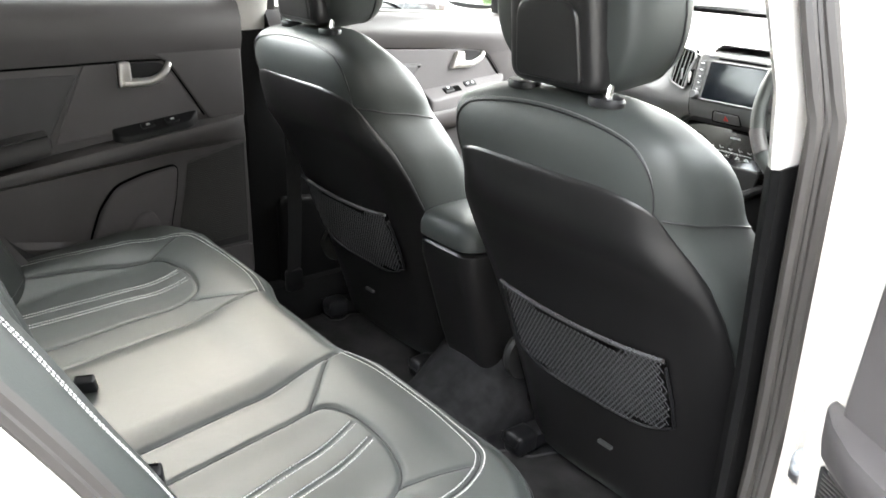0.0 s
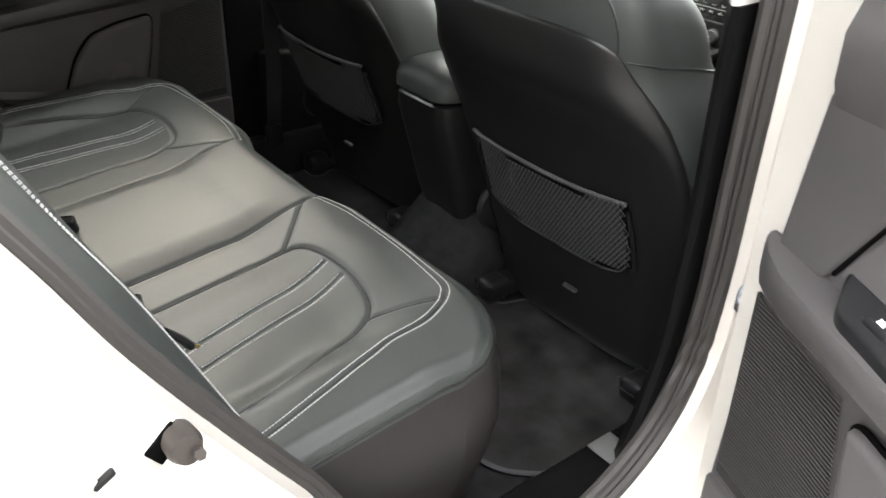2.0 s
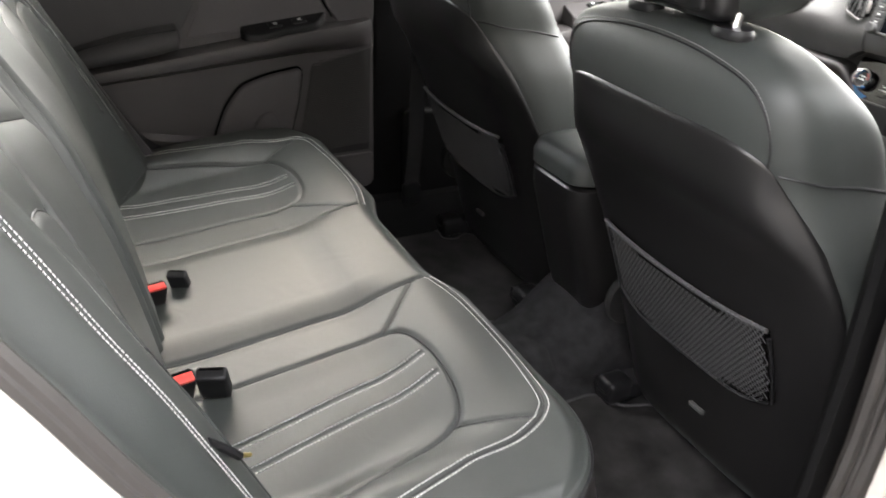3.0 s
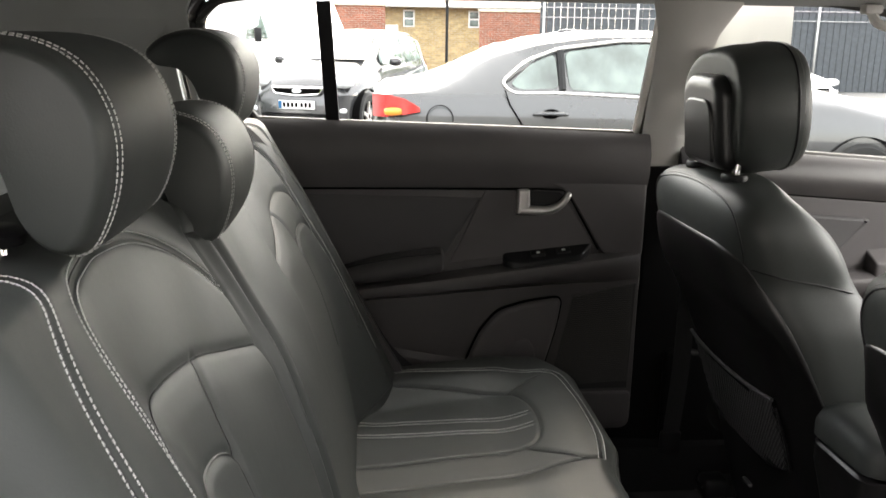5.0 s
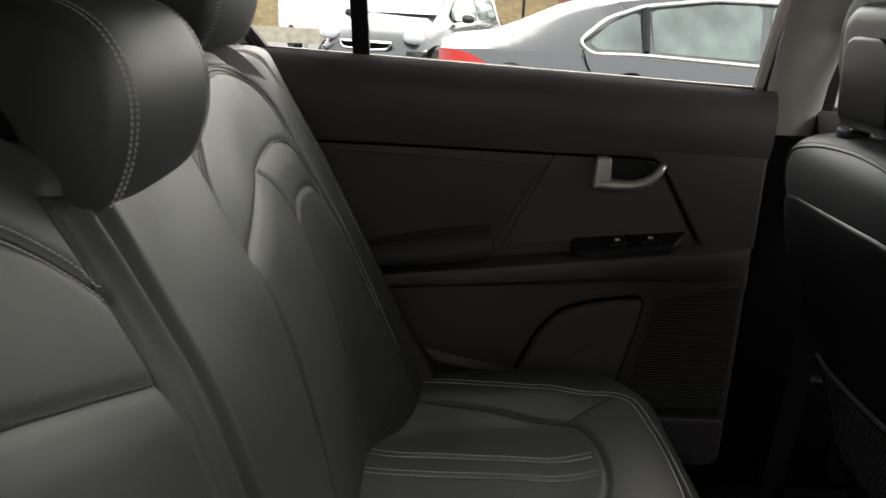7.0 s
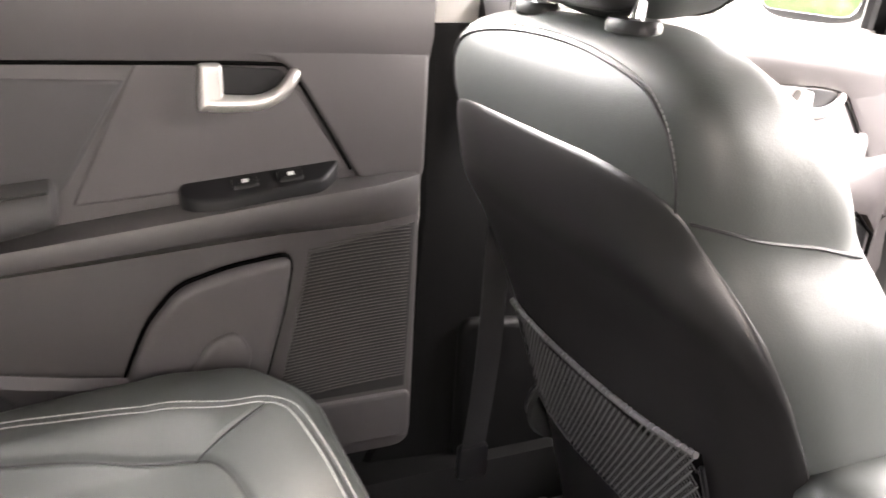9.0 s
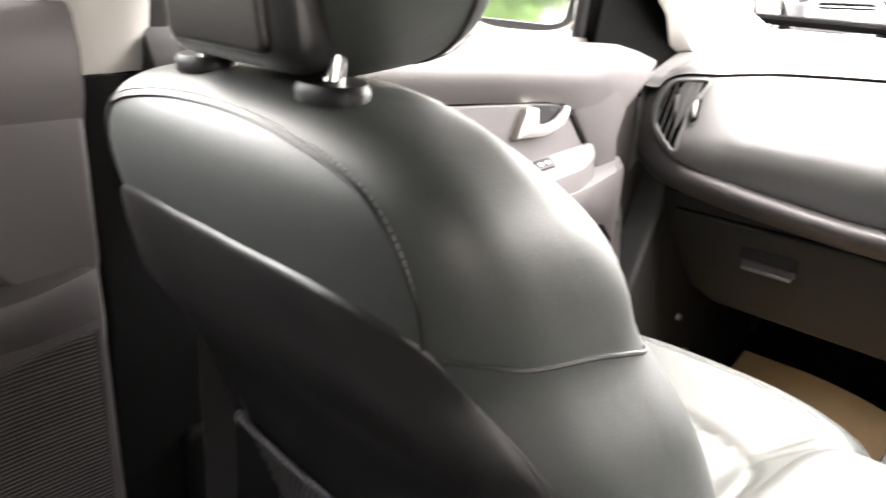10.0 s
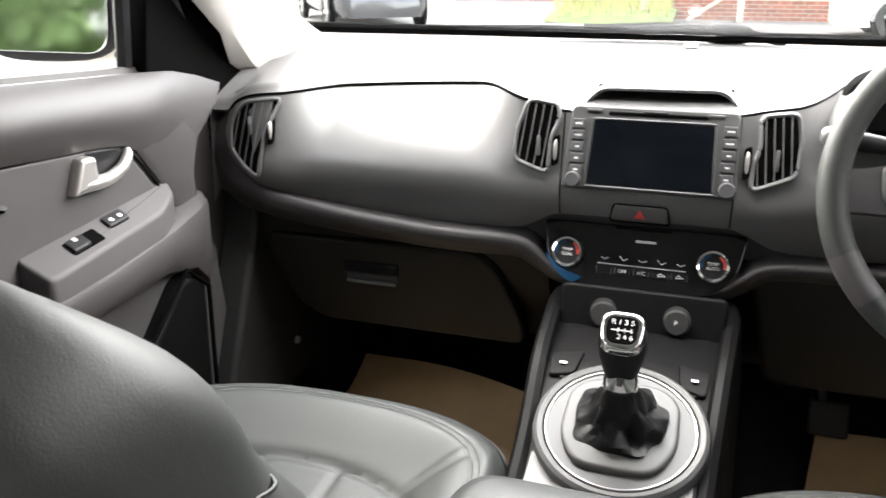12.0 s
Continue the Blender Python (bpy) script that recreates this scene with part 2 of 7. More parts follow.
def obj(name, geo, mat, parent=None, label="", smooth=40, kind="", category="", group=""):
    me = bpy.data.meshes.new(name)
    me.from_pydata([tuple(v) for v in geo[0]], [], [tuple(f) for f in geo[1]])
    bm = bmesh.new()
    bm.from_mesh(me)
    bmesh.ops.recalc_face_normals(bm, faces=bm.faces[:])
    bm.to_mesh(me)
    bm.free()
    me.materials.append(mat)
    me.shade_smooth()
    me.set_sharp_from_angle(angle=radians(smooth))
    ob = new(name, me)
    if parent:
        ob.parent = parent
    return tagged(ob, label, category, group, kind)


def part(name, geo, mat, parent, label="", smooth=40):
    return obj(name, geo, mat, parent, label, smooth)


def thing(name, label, category, at=(0, 0, 0), group="", kind=""):
    e = new(name)
    e.empty_display_size = 0.05
    e.location = at
    return tagged(e, label, category, group, kind)


def lin(a, b, n):
    return [a + (b - a) * i / (n - 1) for i in range(n)]


def lerp_table(tab, s):
    """A value between rows (s, value)."""
    if s <= tab[0][0]:
        return tab[0][1]
    for (a, x), (b, y) in zip(tab, tab[1:]):
        if s <= b:
            t = (s - a) / (b - a)
            t = t * t * (3 - 2 * t) * 0.5 + t * 0.5
            return x + (y - x) * t
    return tab[-1][1]


def curve_table(tab, s):
    """A smooth value through rows (s, value)."""
    if s <= tab[0][0]:
        return tab[0][1]
    if s >= tab[-1][0]:
        return tab[-1][1]
    for i in range(len(tab) - 1):
        (a, x), (b, y) = tab[i], tab[i + 1]
        if s <= b:
            pa, px = tab[i - 1] if i else (2 * a - b, 2 * x - y)
            nb, ny = tab[i + 2] if i + 2 < len(tab) else (2 * b - a, 2 * y - x)
            m0, m1, h = (y - px) / (b - pa), (ny - x) / (nb - a), b - a
            t = (s - a) / h
            return (2 * t ** 3 - 3 * t * t + 1) * x + (t ** 3 - 2 * t * t + t) * h * m0 + (3 * t * t - 2 * t ** 3) * y + (t ** 3 - t * t) * h * m1
    return tab[-1][1]


def seg_dist(px, py, line):
    best = 9.0
    for (ax, ay), (bx, by) in zip(line, line[1:]):
        dx, dy = bx - ax, by - ay
        t = max(0.0, min(1.0, ((px - ax) * dx + (py - ay) * dy) / (dx * dx + dy * dy + 1e-12)))
        d = math.hypot(px - ax - t * dx, py - ay - t * dy)
        if d < best:
            best = d
    return best


def inside(px, py, poly):
    r = False
    for (ax, ay), (bx, by) in zip(poly, poly[1:] + poly[:1]):
        if (ay > py) != (by > py) and px < (bx - ax) * (py - ay) / (by - ay) + ax:
            r = not r
    return r


def flat2(pts, n=6):
    return [(p.x, p.y) for p in spline([(a, b, 0) for a, b in pts], n)]


def offset_line(line, e):
    """A flat line moved sideways by e."""
    out = []
    for i, p in enumerate(line):
        a, b = line[max(0, i - 1)], line[min(len(line) - 1, i + 1)]
        d = Vector((b[0] - a[0], b[1] - a[1])).normalized()
        out.append((p[0] - d.y * e, p[1] + d.x * e))
    return out

def field(X, Y, line):
    """Distance of many points from a flat line."""
    best = np.full(X.shape, 9.0)
    for (ax, ay), (bx, by) in zip(line, line[1:]):
        dx, dy = bx - ax, by - ay
        t = np.clip(((X - ax) * dx + (Y - ay) * dy) / (dx * dx + dy * dy + 1e-12), 0, 1)
        best = np.minimum(best, np.hypot(X - ax - t * dx, Y - ay - t * dy))
    return best


def within(X, Y, poly):
    r = np.zeros(X.shape, bool)
    for (ax, ay), (bx, by) in zip(poly, poly[1:] + poly[:1]):
        if ay != by:
            r ^= ((ay > Y) != (by > Y)) & (X < (bx - ax) * (Y - ay) / (by - ay) + ax)
    return r


def smooth01(a):
    a = np.clip(a, 0, 1)
    return a * a * (3 - 2 * a)


def array_sheet(P):
    """A sheet from an array of points (rows, columns, 3)."""
    nv, nu = P.shape[:2]
    pts = [tuple(p) for p in P.reshape(-1, 3)]
    return pts, [[j * nu + i, j * nu + i + 1, (j + 1) * nu + i + 1, (j + 1) * nu + i] for j in range(nv - 1) for i in range(nu - 1)]


# ---- rear bench: cushion ----
bench = thing("rear_bench_seat", "black leather rear bench seat with pale double stitching and ribbed pads", "car seat", (0, -0.4, 0.42))
BX = 0.645
PIVOT = Matrix.Translation((0, 0.4, -0.42))


def bench_part(name, geo, mat, label=""):
    return part(name, moved(geo, PIVOT), mat, bench, label)


def front_y(x):
    """The front edge of the cushion in plan."""
    a = np.abs(x)
    y = -0.128 + 0.027 * smooth01((a - 0.10) / 0.12)
    r = 0.15
    k = np.clip((a - (BX - r)) / r, 0, 1)
    return y - 0.125 * (1 - np.sqrt(np.clip(1 - k * k, 0, 1)))


def seams_of(side):
    """Seam lines of one outer seat, in plan."""
    m = lambda pts: [(side * a, b) for a, b in pts]
    pad = flat2(m([(0.250, -0.62), (0.246, -0.46), (0.243, -0.36), (0.239, -0.285), (0.243, -0.247), (0.262, -0.225), (0.312, -0.213), (0.380, -0.213), (0.443, -0.226), (0.474, -0.254), (0.496, -0.318), (0.522, -0.400), (0.538, -0.48), (0.560, -0.62)]))
    inner = flat2(m([(0.158, -0.62), (0.157, -0.45), (0.154, -0.28), (0.150, -0.140)]))
    corner_in = m([(0.241, -0.252), (0.150, -0.165)])
    corner_out = m([(0.470, -0.248), (0.521, -0.160)])
    outer = flat2(m([(0.615, -0.62), (0.600, -0.48), (0.580, -0.383), (0.556, -0.284), (0.538, -0.190), (0.517, -0.150), (0.480, -0.132), (0.381, -0.122), (0.243, -0.123), (0.150, -0.140)]))
    rib_a, rib_b = m([(0.385, -0.62), (0.318, -0.225)]), m([(0.437, -0.62), (0.366, -0.225)])
    return dict(pad=pad, inner=inner, corner_in=corner_in, corner_out=corner_out, outer=outer, rib_a=rib_a, rib_b=rib_b)


def bench_height(X, Y):
    F = front_y(X)
    a = np.abs(X)
    z = 0.756 - 0.036 * smooth01((-Y - 0.15) / 0.15) - 0.024 * smooth01((-Y - 0.26) / 0.3)
    z = z + 0.030 * smooth01((a - 0.47) / 0.09) * smooth01((-Y - 0.18) / 0.1)
    z = z + 0.012 * smooth01((0.175 - a) / 0.075) * smooth01((-Y - 0.17) / 0.08)
    edge = np.minimum(F - Y, (BX - a) * 1.2)
    z = z - 0.014 * (1 - smooth01(edge / 0.034)) ** 2
    for s in (1, -1):
        k = seams_of(s)
        ins = within(X, Y, k["pad"])
        d = field(X, Y, k["pad"])
        z = z - np.where(ins, 0.0022 * smooth01(d / 0.05), 0)
        for n, w, dep in (("pad", 0.0042, 0.0034), ("inner", 0.0042, 0.0036), ("corner_in", 0.004, 0.0028), ("corner_out", 0.004, 0.002), ("outer", 0.0042, 0.0020), ("rib_a", 0.005, 0.0020), ("rib_b", 0.005, 0.0020)):
            z = z - dep * np.exp(-(field(X, Y, k[n]) / w) ** 2)
    # slack and creases in the leather
    z = z + 0.0016 * np.sin(X * 37 + Y * 21 + 2 * np.sin(Y * 13)) * np.exp(-((np.abs(X) - 0.5) / 0.1) ** 2)
    return z


us, vs = np.linspace(-1, 1, 601), np.linspace(0, 1, 241)
U, W = np.meshgrid(us, vs)
X = BX * np.sign(U) * (1 - (1 - np.abs(U)) ** 1.0)
Y = -0.64 + (front_y(X) + 0.64) * W
Z = bench_height(X, Y)
top = array_sheet(np.dstack([X, Y, Z]))
rim = [(X[j, 0], Y[j, 0], Z[j, 0]) for j in range(0, 241, 4)] + [(X[-1, i], Y[-1, i], Z[-1, i]) for i in range(0, 601, 4)] + [(X[j, -1], Y[j, -1], Z[j, -1]) for j in range(240, -1, -4)]


def skirt(rim, steps):
    rows = []
    for out, z in steps:
        row = []
        for x, y, zz in rim:
            nx = max(-1, min(1, (abs(x) - 0.50) / 0.145)) * math.copysign(1, x) if abs(x) > 0.5 else 0
            ny = 1 - abs(nx) * min(1, max(0, (-0.20 - y) / 0.06 + 0.3)) if y > -0.33 else 0
            row.append((x + nx * out, y + ny * out, zz + (z if z > -0.2 else 0) if z > -0.2 else z + 1.0))
        rows.append(row)
    return rows


rows = skirt(rim, [(0.0, 0.0), (0.003, -0.004), (0.004, -0.010), (0.006, -0.018), (0.014, -0.06), (0.016, -0.12), (0.006, -0.18)])
rows.append([(x * 0.985, y - 0.02, 0.47) for x, y, z in rim])
rows.append([(x * 0.96, y - 0.045, 0.41) for x, y, z in rim])
bench_part("seat_cushion", join(top, array_sheet(np.array(rows[:4]))), LEATHER)
bench_part("cushion_side", array_sheet(np.array(rows[3:])), SKIRT, "cushion side in leather darkened for shade")
bench_part("piping", tube([(x * 1.006, y + 0.0045, z - 0.011) for x, y, z in rim[10:-10]], 0.0026, 7), SEAM, "black leather piping")


def on_bench(line, up=0.0008):
    a = np.array(line)
    return [(x, y, z + up) for (x, y), z in zip(line, bench_height(a[:, 0], a[:, 1]))]


def dense(line, step=0.006):
    out = []
    for (ax, ay), (bx, by) in zip(line, line[1:]):
        n = max(1, int(math.hypot(bx - ax, by - ay) / step))
        out += [(ax + (bx - ax) * i / n, ay + (by - ay) * i / n) for i in range(n)]
    return out + [line[-1]]


for s in (1, -1):
    k = seams_of(s)
    for n in ("pad", "inner", "corner_in", "corner_out", "outer"):
        # dark tubes in the seam grooves paint the creases' shade
        bench_part("seam", tube(on_bench(dense(k[n], 0.008), 0.0003), 0.0013, 5), SEAM)
    for n in ("outer", "rib_a", "rib_b"):
        for e in (0.0060, -0.0060):
            bench_part("stitching", stitches(on_bench(dense(offset_line(k[n], e))), r=0.0008), THREAD, "pale grey stitching")
bench_part("stitching", stitches([(x * 0.988, y - 0.008, z + 0.0015) for x, y, z in rim[30:-30]]), THREAD, "pale grey stitching")

# ---- rear bench: backrest ----
UPV, NRM = V(0, -0.440, 0.898), V(0, 0.898, 0.440)
BASE = V(0, -0.50, 0.72)


def back_seams(side):
    m = lambda pts: [(side * a, (z - 0.72) / 0.898) for a, z in pts]
    arch = flat2(m([(0.540, 0.80), (0.541, 1.0), (0.533, 1.13), (0.514, 1.205), (0.475, 1.240), (0.425, 1.252), (0.378, 1.253), (0.299, 1.242), (0.221, 1.208), (0.180, 1.178), (0.150, 1.142)]))
    low = flat2(m([(0.528, 1.02), (0.530, 1.09), (0.518, 1.128), (0.485, 1.144), (0.438, 1.146), (0.347, 1.134), (0.252, 1.107), (0.150, 1.074)]))
    fan = flat2(m([(0.345, 1.134), (0.372, 1.108), (0.389, 1.065), (0.395, 0.98), (0.398, 0.88)]))
    pad = flat2(m([(0.391, 1.055), (0.420, 1.072), (0.460, 1.078), (0.500, 1.076), (0.522, 1.060), (0.534, 1.030), (0.525, 0.94), (0.515, 0.86)]))
    split = m([(0.112, 0.72), (0.112, 1.31)])
    strip = m([(0.112, 1.200), (0.148, 1.212), (0.150, 1.07), (0.150, 0.74)])
    edge = flat2(m([(0.632, 0.76), (0.624, 1.0), (0.608, 1.14), (0.580, 1.225), (0.52, 1.285)]))
    return dict(arch=arch, low=low, fan=fan, pad=pad, split=split, strip=strip, edge=edge)


def back_relief(X, H):
    """How far the backrest stands out along its normal."""
    a = np.abs(X)
    top_h = 0.652 - 0.03 * smooth01((0.16 - a) / 0.05)
    d = 0.004 + 0.024 * smooth01((a - 0.45) / 0.13) - 0.085 * smooth01((a - 0.622 - 0.064 * (X > 0)) / 0.045) ** 2 - 0.024 * smooth01((X - 0.632) / 0.06)
    d = d + 0.016 * smooth01((0.14 - a) / 0.03) + 0.01 * np.sin(np.clip(H / 0.6, 0, 1) * math.pi)
    d = d - 0.09 * smooth01((H - top_h + 0.075) / 0.075) ** 2 - 0.066 * np.clip(1 - H / 0.38, 0, 1) ** 1.5 * (1 - smooth01((a - 0.40) / 0.14))
    for s in (1, -1):
        k = back_seams(s)
        d = d + np.where(within(X, H, k["low"] + [(s * 0.15, 0.0), (s * 0.53, 0.0)]), 0.004 * smooth01(field(X, H, k["low"]) / 0.04), 0)
        for n, w, dep in (("arch", 0.007, 0.004), ("low", 0.007, 0.0022), ("fan", 0.005, 0.003), ("pad", 0.006, 0.003), ("strip", 0.005, 0.004), ("split", 0.006, 0.012), ("edge", 0.006, 0.003)):
            d = d - dep * np.exp(-(field(X, H, k[n]) / w) ** 2)
    d = d + 0.0022 * np.sin(X * 31 + 3 * np.sin(H * 11)) * np.exp(-((H - 0.42) / 0.12) ** 2)
    return d


def on_back(X, H, extra=0.0):
    d = back_relief(X, H) + extra
    return np.dstack([X, BASE.y + UPV.y * H + NRM.y * d, BASE.z + UPV.z * H + NRM.z * d])


U, H = np.meshgrid(np.linspace(-0.664, 0.722, 463), np.linspace(-0.06, 0.652, 241))
front = on_back(U, H)
rear = front.copy()
rear[:, :, 1] -= 0.10
rim_f = np.concatenate([front[:, 0], front[-1], front[::-1, -1]])
rim_b = np.concatenate([rear[:, 0], rear[-1], rear[::-1, -1]])
rim_b[:, 2] -= 0.03
bench_part("backrest", join(array_sheet(front), array_sheet(np.array([rim_f, (rim_f + rim_b) / 2 + np.array([0, 0, 0.012]), rim_b]))), LEATHER)
for s in (1, -1):
    k = back_seams(s)
    for n in ("arch", "low", "fan", "pad", "split", "strip", "edge"):
        a = np.array(dense([p for p in k[n] if p[1] > 0.02] or k[n], 0.008))
        # dark tubes again paint the shade in the backrest's creases
        bench_part("seam", tube([tuple(p) for p in on_back(a[:, :1], a[:, 1:], 0.0002).reshape(-1, 3)], 0.0011, 5), SEAM)
    for n in ("arch", "edge"):
        for e in (0.006, -0.006):
            a = np.array(dense(offset_line(k[n], e)))
            bench_part("stitching", stitches(on_back(a[:, :1], a[:, 1:], 0.001).reshape(-1, 3)), THREAD, "pale grey stitching")


# headrests of the rear bench: the middle one pushed down
def rear_headrest(x, drop, wide=0.132, ahead=0.0):
    """Hooked side shape over two posts; drop lowers it."""
    side = [(p.y + ahead, p.z - drop) for p in spline([(0, -0.742, 1.300), (0, -0.724, 1.345), (0, -0.724, 1.395), (0, -0.748, 1.436), (0, -0.795, 1.453), (0, -0.845, 1.443), (0, -0.876, 1.418), (0, -0.865, 1.400), (0, -0.825, 1.392), (0, -0.798, 1.360), (0, -0.785, 1.315), (0, -0.764, 1.292)], 5, True)]
    cy, cz = -0.790 + ahead, 1.375 - drop
    rings = []
    for t in (-1.0, -0.985, -0.95, -0.9, -0.82, -0.7, -0.5, -0.25, 0, 0.25, 0.5, 0.7, 0.82, 0.9, 0.95, 0.985, 1.0):
        k = 0.82 + 0.18 * (1 - abs(t) ** 4) ** 0.5
        rings.append([V(x + wide * t, cy + (a - cy) * k, cz + (b - cz) * k) for a, b in side])
    bench_part("headrest", loft(rings), LEATHER, "padded leather headrest on two chrome posts")
    for s in (1, -1):
        for k, e in ((0.972, -0.0245), (0.982, -0.0345)):
            line = [V(x + s * (wide + e), cy + (a - cy) * k, cz + (b - cz) * k) for a, b in side]
            bench_part("stitching", stitches(line + line[:1]), THREAD, "pale grey stitching")
        bench_part("headrest_post", tube([V(x + s * 0.058, -0.812, 1.26), V(x + s * 0.058, -0.836, 1.41 - drop)], 0.0065, 12), CHROME, "chrome post")
        bench_part("post_collar", lathe([(0.022, 0), (0.024, 0.008), (0.016, 0.014), (0.001, 0.014)], 18, Matrix.Translation((x + s * 0.058, -0.815, 1.272))), BLACK)


rear_headrest(0.382, 0.022, 0.121, 0.016)
rear_headrest(0.0, 0.105, 0.128, 0.036)
rear_headrest(-0.395, 0.008)

# ---- front seats ----
def seat_width(z):
    return curve_table([(0.44, 0.235), (0.62, 0.255), (0.80, 0.272), (0.90, 0.276), (0.97, 0.266), (1.01, 0.248), (1.030, 0.238), (1.045, 0.235), (1.07, 0.236), (1.10, 0.235), (1.13, 0.229), (1.155, 0.215), (1.172, 0.192), (1.184, 0.160), (1.191, 0.122), (1.195, 0.075)], z)


def seat_rear(z):
    """Depth of the seat's rear face along y."""
    return curve_table([(0.40, 0.290), (0.60, 0.240), (0.80, 0.176), (0.95, 0.110), (1.04, 0.070), (1.09, 0.052), (1.135, 0.048), (1.167, 0.056), (1.185, 0.074), (1.195, 0.096)], z)


ROUND = 0.54


def seat_point(phi, z, out=0.0):
    """phi 0 is the middle of the rear face, 90 degrees the side, 180 the front."""
    w, e = seat_width(z), ROUND
    s, c = math.sin(phi), math.cos(phi)
    x = w * math.copysign(abs(s) ** e, s)
    side = 0.118 - 0.068 * float(smooth01((z - 1.06) / 0.15))
    ymid = seat_rear(z) + side
    if c < 0:
        x = w * math.copysign(abs(s) ** 0.5, s)
    if c >= 0:
        y = ymid - side * abs(c) ** e
    else:
        deep = curve_table([(0.44, 0.08), (0.80, 0.105), (1.00, 0.100), (1.06, 0.090), (1.12, 0.090), (1.158, 0.068), (1.183, 0.038), (1.195, 0.012)], z)
        dip = 0.055 * max(0, 1 - (x / (w * 0.9)) ** 2) ** 2 * (1 if z < 1.04 else float(smooth01(1 - (z - 1.04) / 0.13)))
        y = ymid + deep * abs(c) ** 0.55 - dip * abs(c)
    p = V(x, y, z)
    if out:
        d = V(s * 0.9, -c, 0.08).normalized()
        p = p + d * out
    return p


def seat_angle(x, z):
    """The angle at which the rear face reaches x."""
    return math.asin(max(-1, min(1, math.copysign(abs(x / seat_width(z)) ** (1 / ROUND), x))))


ZS = lin(0.44, 1.15, 56) + [1.157, 1.163, 1.169, 1.174, 1.179, 1.183, 1.187, 1.190, 1.193, 1.1945]
PH = [k * math.tau / 96 for k in range(96)]


def shell_top(phi):
    """Upper edge of the hard back panel round the seat."""
    return curve_table([(0, 1.097), (16, 1.096), (30, 1.089), (43, 1.075), (50, 1.058), (57, 1.028), (62, 0.990), (65, 0.940), (67, 0.880), (70, 0.80), (76, 0.70), (88, 0.61), (101, 0.52)], abs(math.degrees(phi)))


def front_seat(outer):
    seat = thing("front_seat", "black leather front seat with a hard plastic back panel and net pocket", "car seat", (0, 0.25, 0.40), "front seats")
    M0 = Matrix.Translation((0, -0.25, -0.40))

    def add(name, geo, mat, label=""):
        return part(name, moved(geo, M0), mat, seat, label)
    add("backrest", loft([[seat_point(p, z) for p in PH] for z in ZS]), LEATHER)
    # hard panel over the rear and round the sides
    fs = lin(-radians(101), radians(101), 81)
    def shell(u, v):
        zt = shell_top(u)
        z = 0.46 + (zt - 0.46) * v
        edge = min(1 - v, 0.06) / 0.06
        lip = 0.0075 * (1 - (1 - edge) ** 2) ** 0.5
        hollow = float(smooth01((1.0 - abs(math.degrees(u)) / 66) * 2.4)) * float(smooth01((zt - 0.085 - z) / 0.07))
        swell = 0.010 * float(smooth01((1 - v) / 0.12)) * float(smooth01((101 - abs(math.degrees(u))) / 20))
        flat = 1 - 0.72 * float(smooth01((abs(math.degrees(u)) - 26) / 30))
        return seat_point(u, z, 0.001 + (lip + swell * (1 - hollow)) * flat - 0.004 * hollow)
    add("back_panel", join(grid(shell, fs, [0, 0.1, 0.2, 0.3, 0.4, 0.5, 0.6, 0.66, 0.70, 0.74, 0.78, 0.81, 0.84, 0.87, 0.90, 0.93, 0.95, 0.965, 0.98, 0.99, 0.996, 1.0])), SHELL, "hard black plastic back panel")
    # shoulder seam, side seams
    arch = [(0.195, 1.070), (0.198, 1.098), (0.191, 1.129), (0.171, 1.152), (0.146, 1.163), (0.106, 1.171), (0.060, 1.176)]
    top_seam = spline([seat_point(seat_angle(x, z), z, 0.0012) for x, z in [(-a, b) for a, b in arch] + [(0.0, 1.178)] + arch[::-1]], 6)
    add("seam", tube(top_seam, 0.0013, 6), SEAM, "stitched leather seam")
    add("stitching", stitches([p + V(0, -0.0005, 0.005) for p in top_seam]), DIMTHREAD, "grey stitching")
    for s in (1, -1):
        add("seam", tube(spline([seat_point(s * radians(a), z, 0.0008) for a, z in [(50, 1.064), (66, 1.061), (78, 1.055), (90, 1.046), (97, 1.038), (112, 1.031), (150, 1.026)]], 6), 0.0016, 6), SEAM)
    # net pocket
    def net_at(a, z, out=0.012):
        p = seat_point(a, z, 0.0)
        return p + V(0, -out, 0)
    P = lambda x, z, out=0.012: net_at(seat_angle(x, z), z, out)
    topz = lambda x: 0.825 - 0.012 * math.cos(x / 0.18 * math.pi / 2)
    botz = lambda x: 0.655 + 0.035 * (abs(x) / 0.18) ** 4
    strands = []
    for k in range(-40, 41):
        for sl in (0.75, -0.75):
            pts = []
            for z in lin(0.64, 0.835, 12):
                x = k * 0.0084 + sl * (z - 0.73)
                if abs(x) < 0.178 and botz(x) <= z <= topz(x):
                    pts.append(P(x, z, 0.013 + 0.0012 * sl))
            if len(pts) > 1:
                strands.append(tube(pts, 0.0013 if sl > 0 else 0.0007, 3))
    add("net_pocket", join(*strands), NET, "stretched black net pocket")
    # near-black sheet paints the shade inside the net pocket
    add("pocket_shade_sheet", grid(lambda x, t: P(x, botz(x) + (topz(x) - botz(x)) * t, 0.0075), lin(-0.18, 0.18, 15), lin(0, 1, 6)), VOID)
    add("pocket_band", tube([P(x, topz(x) + 0.0012 * math.sin(x * 700), 0.014) for x in lin(-0.18, 0.18, 90)], 0.0038, 7), NET, "gathered elastic band")
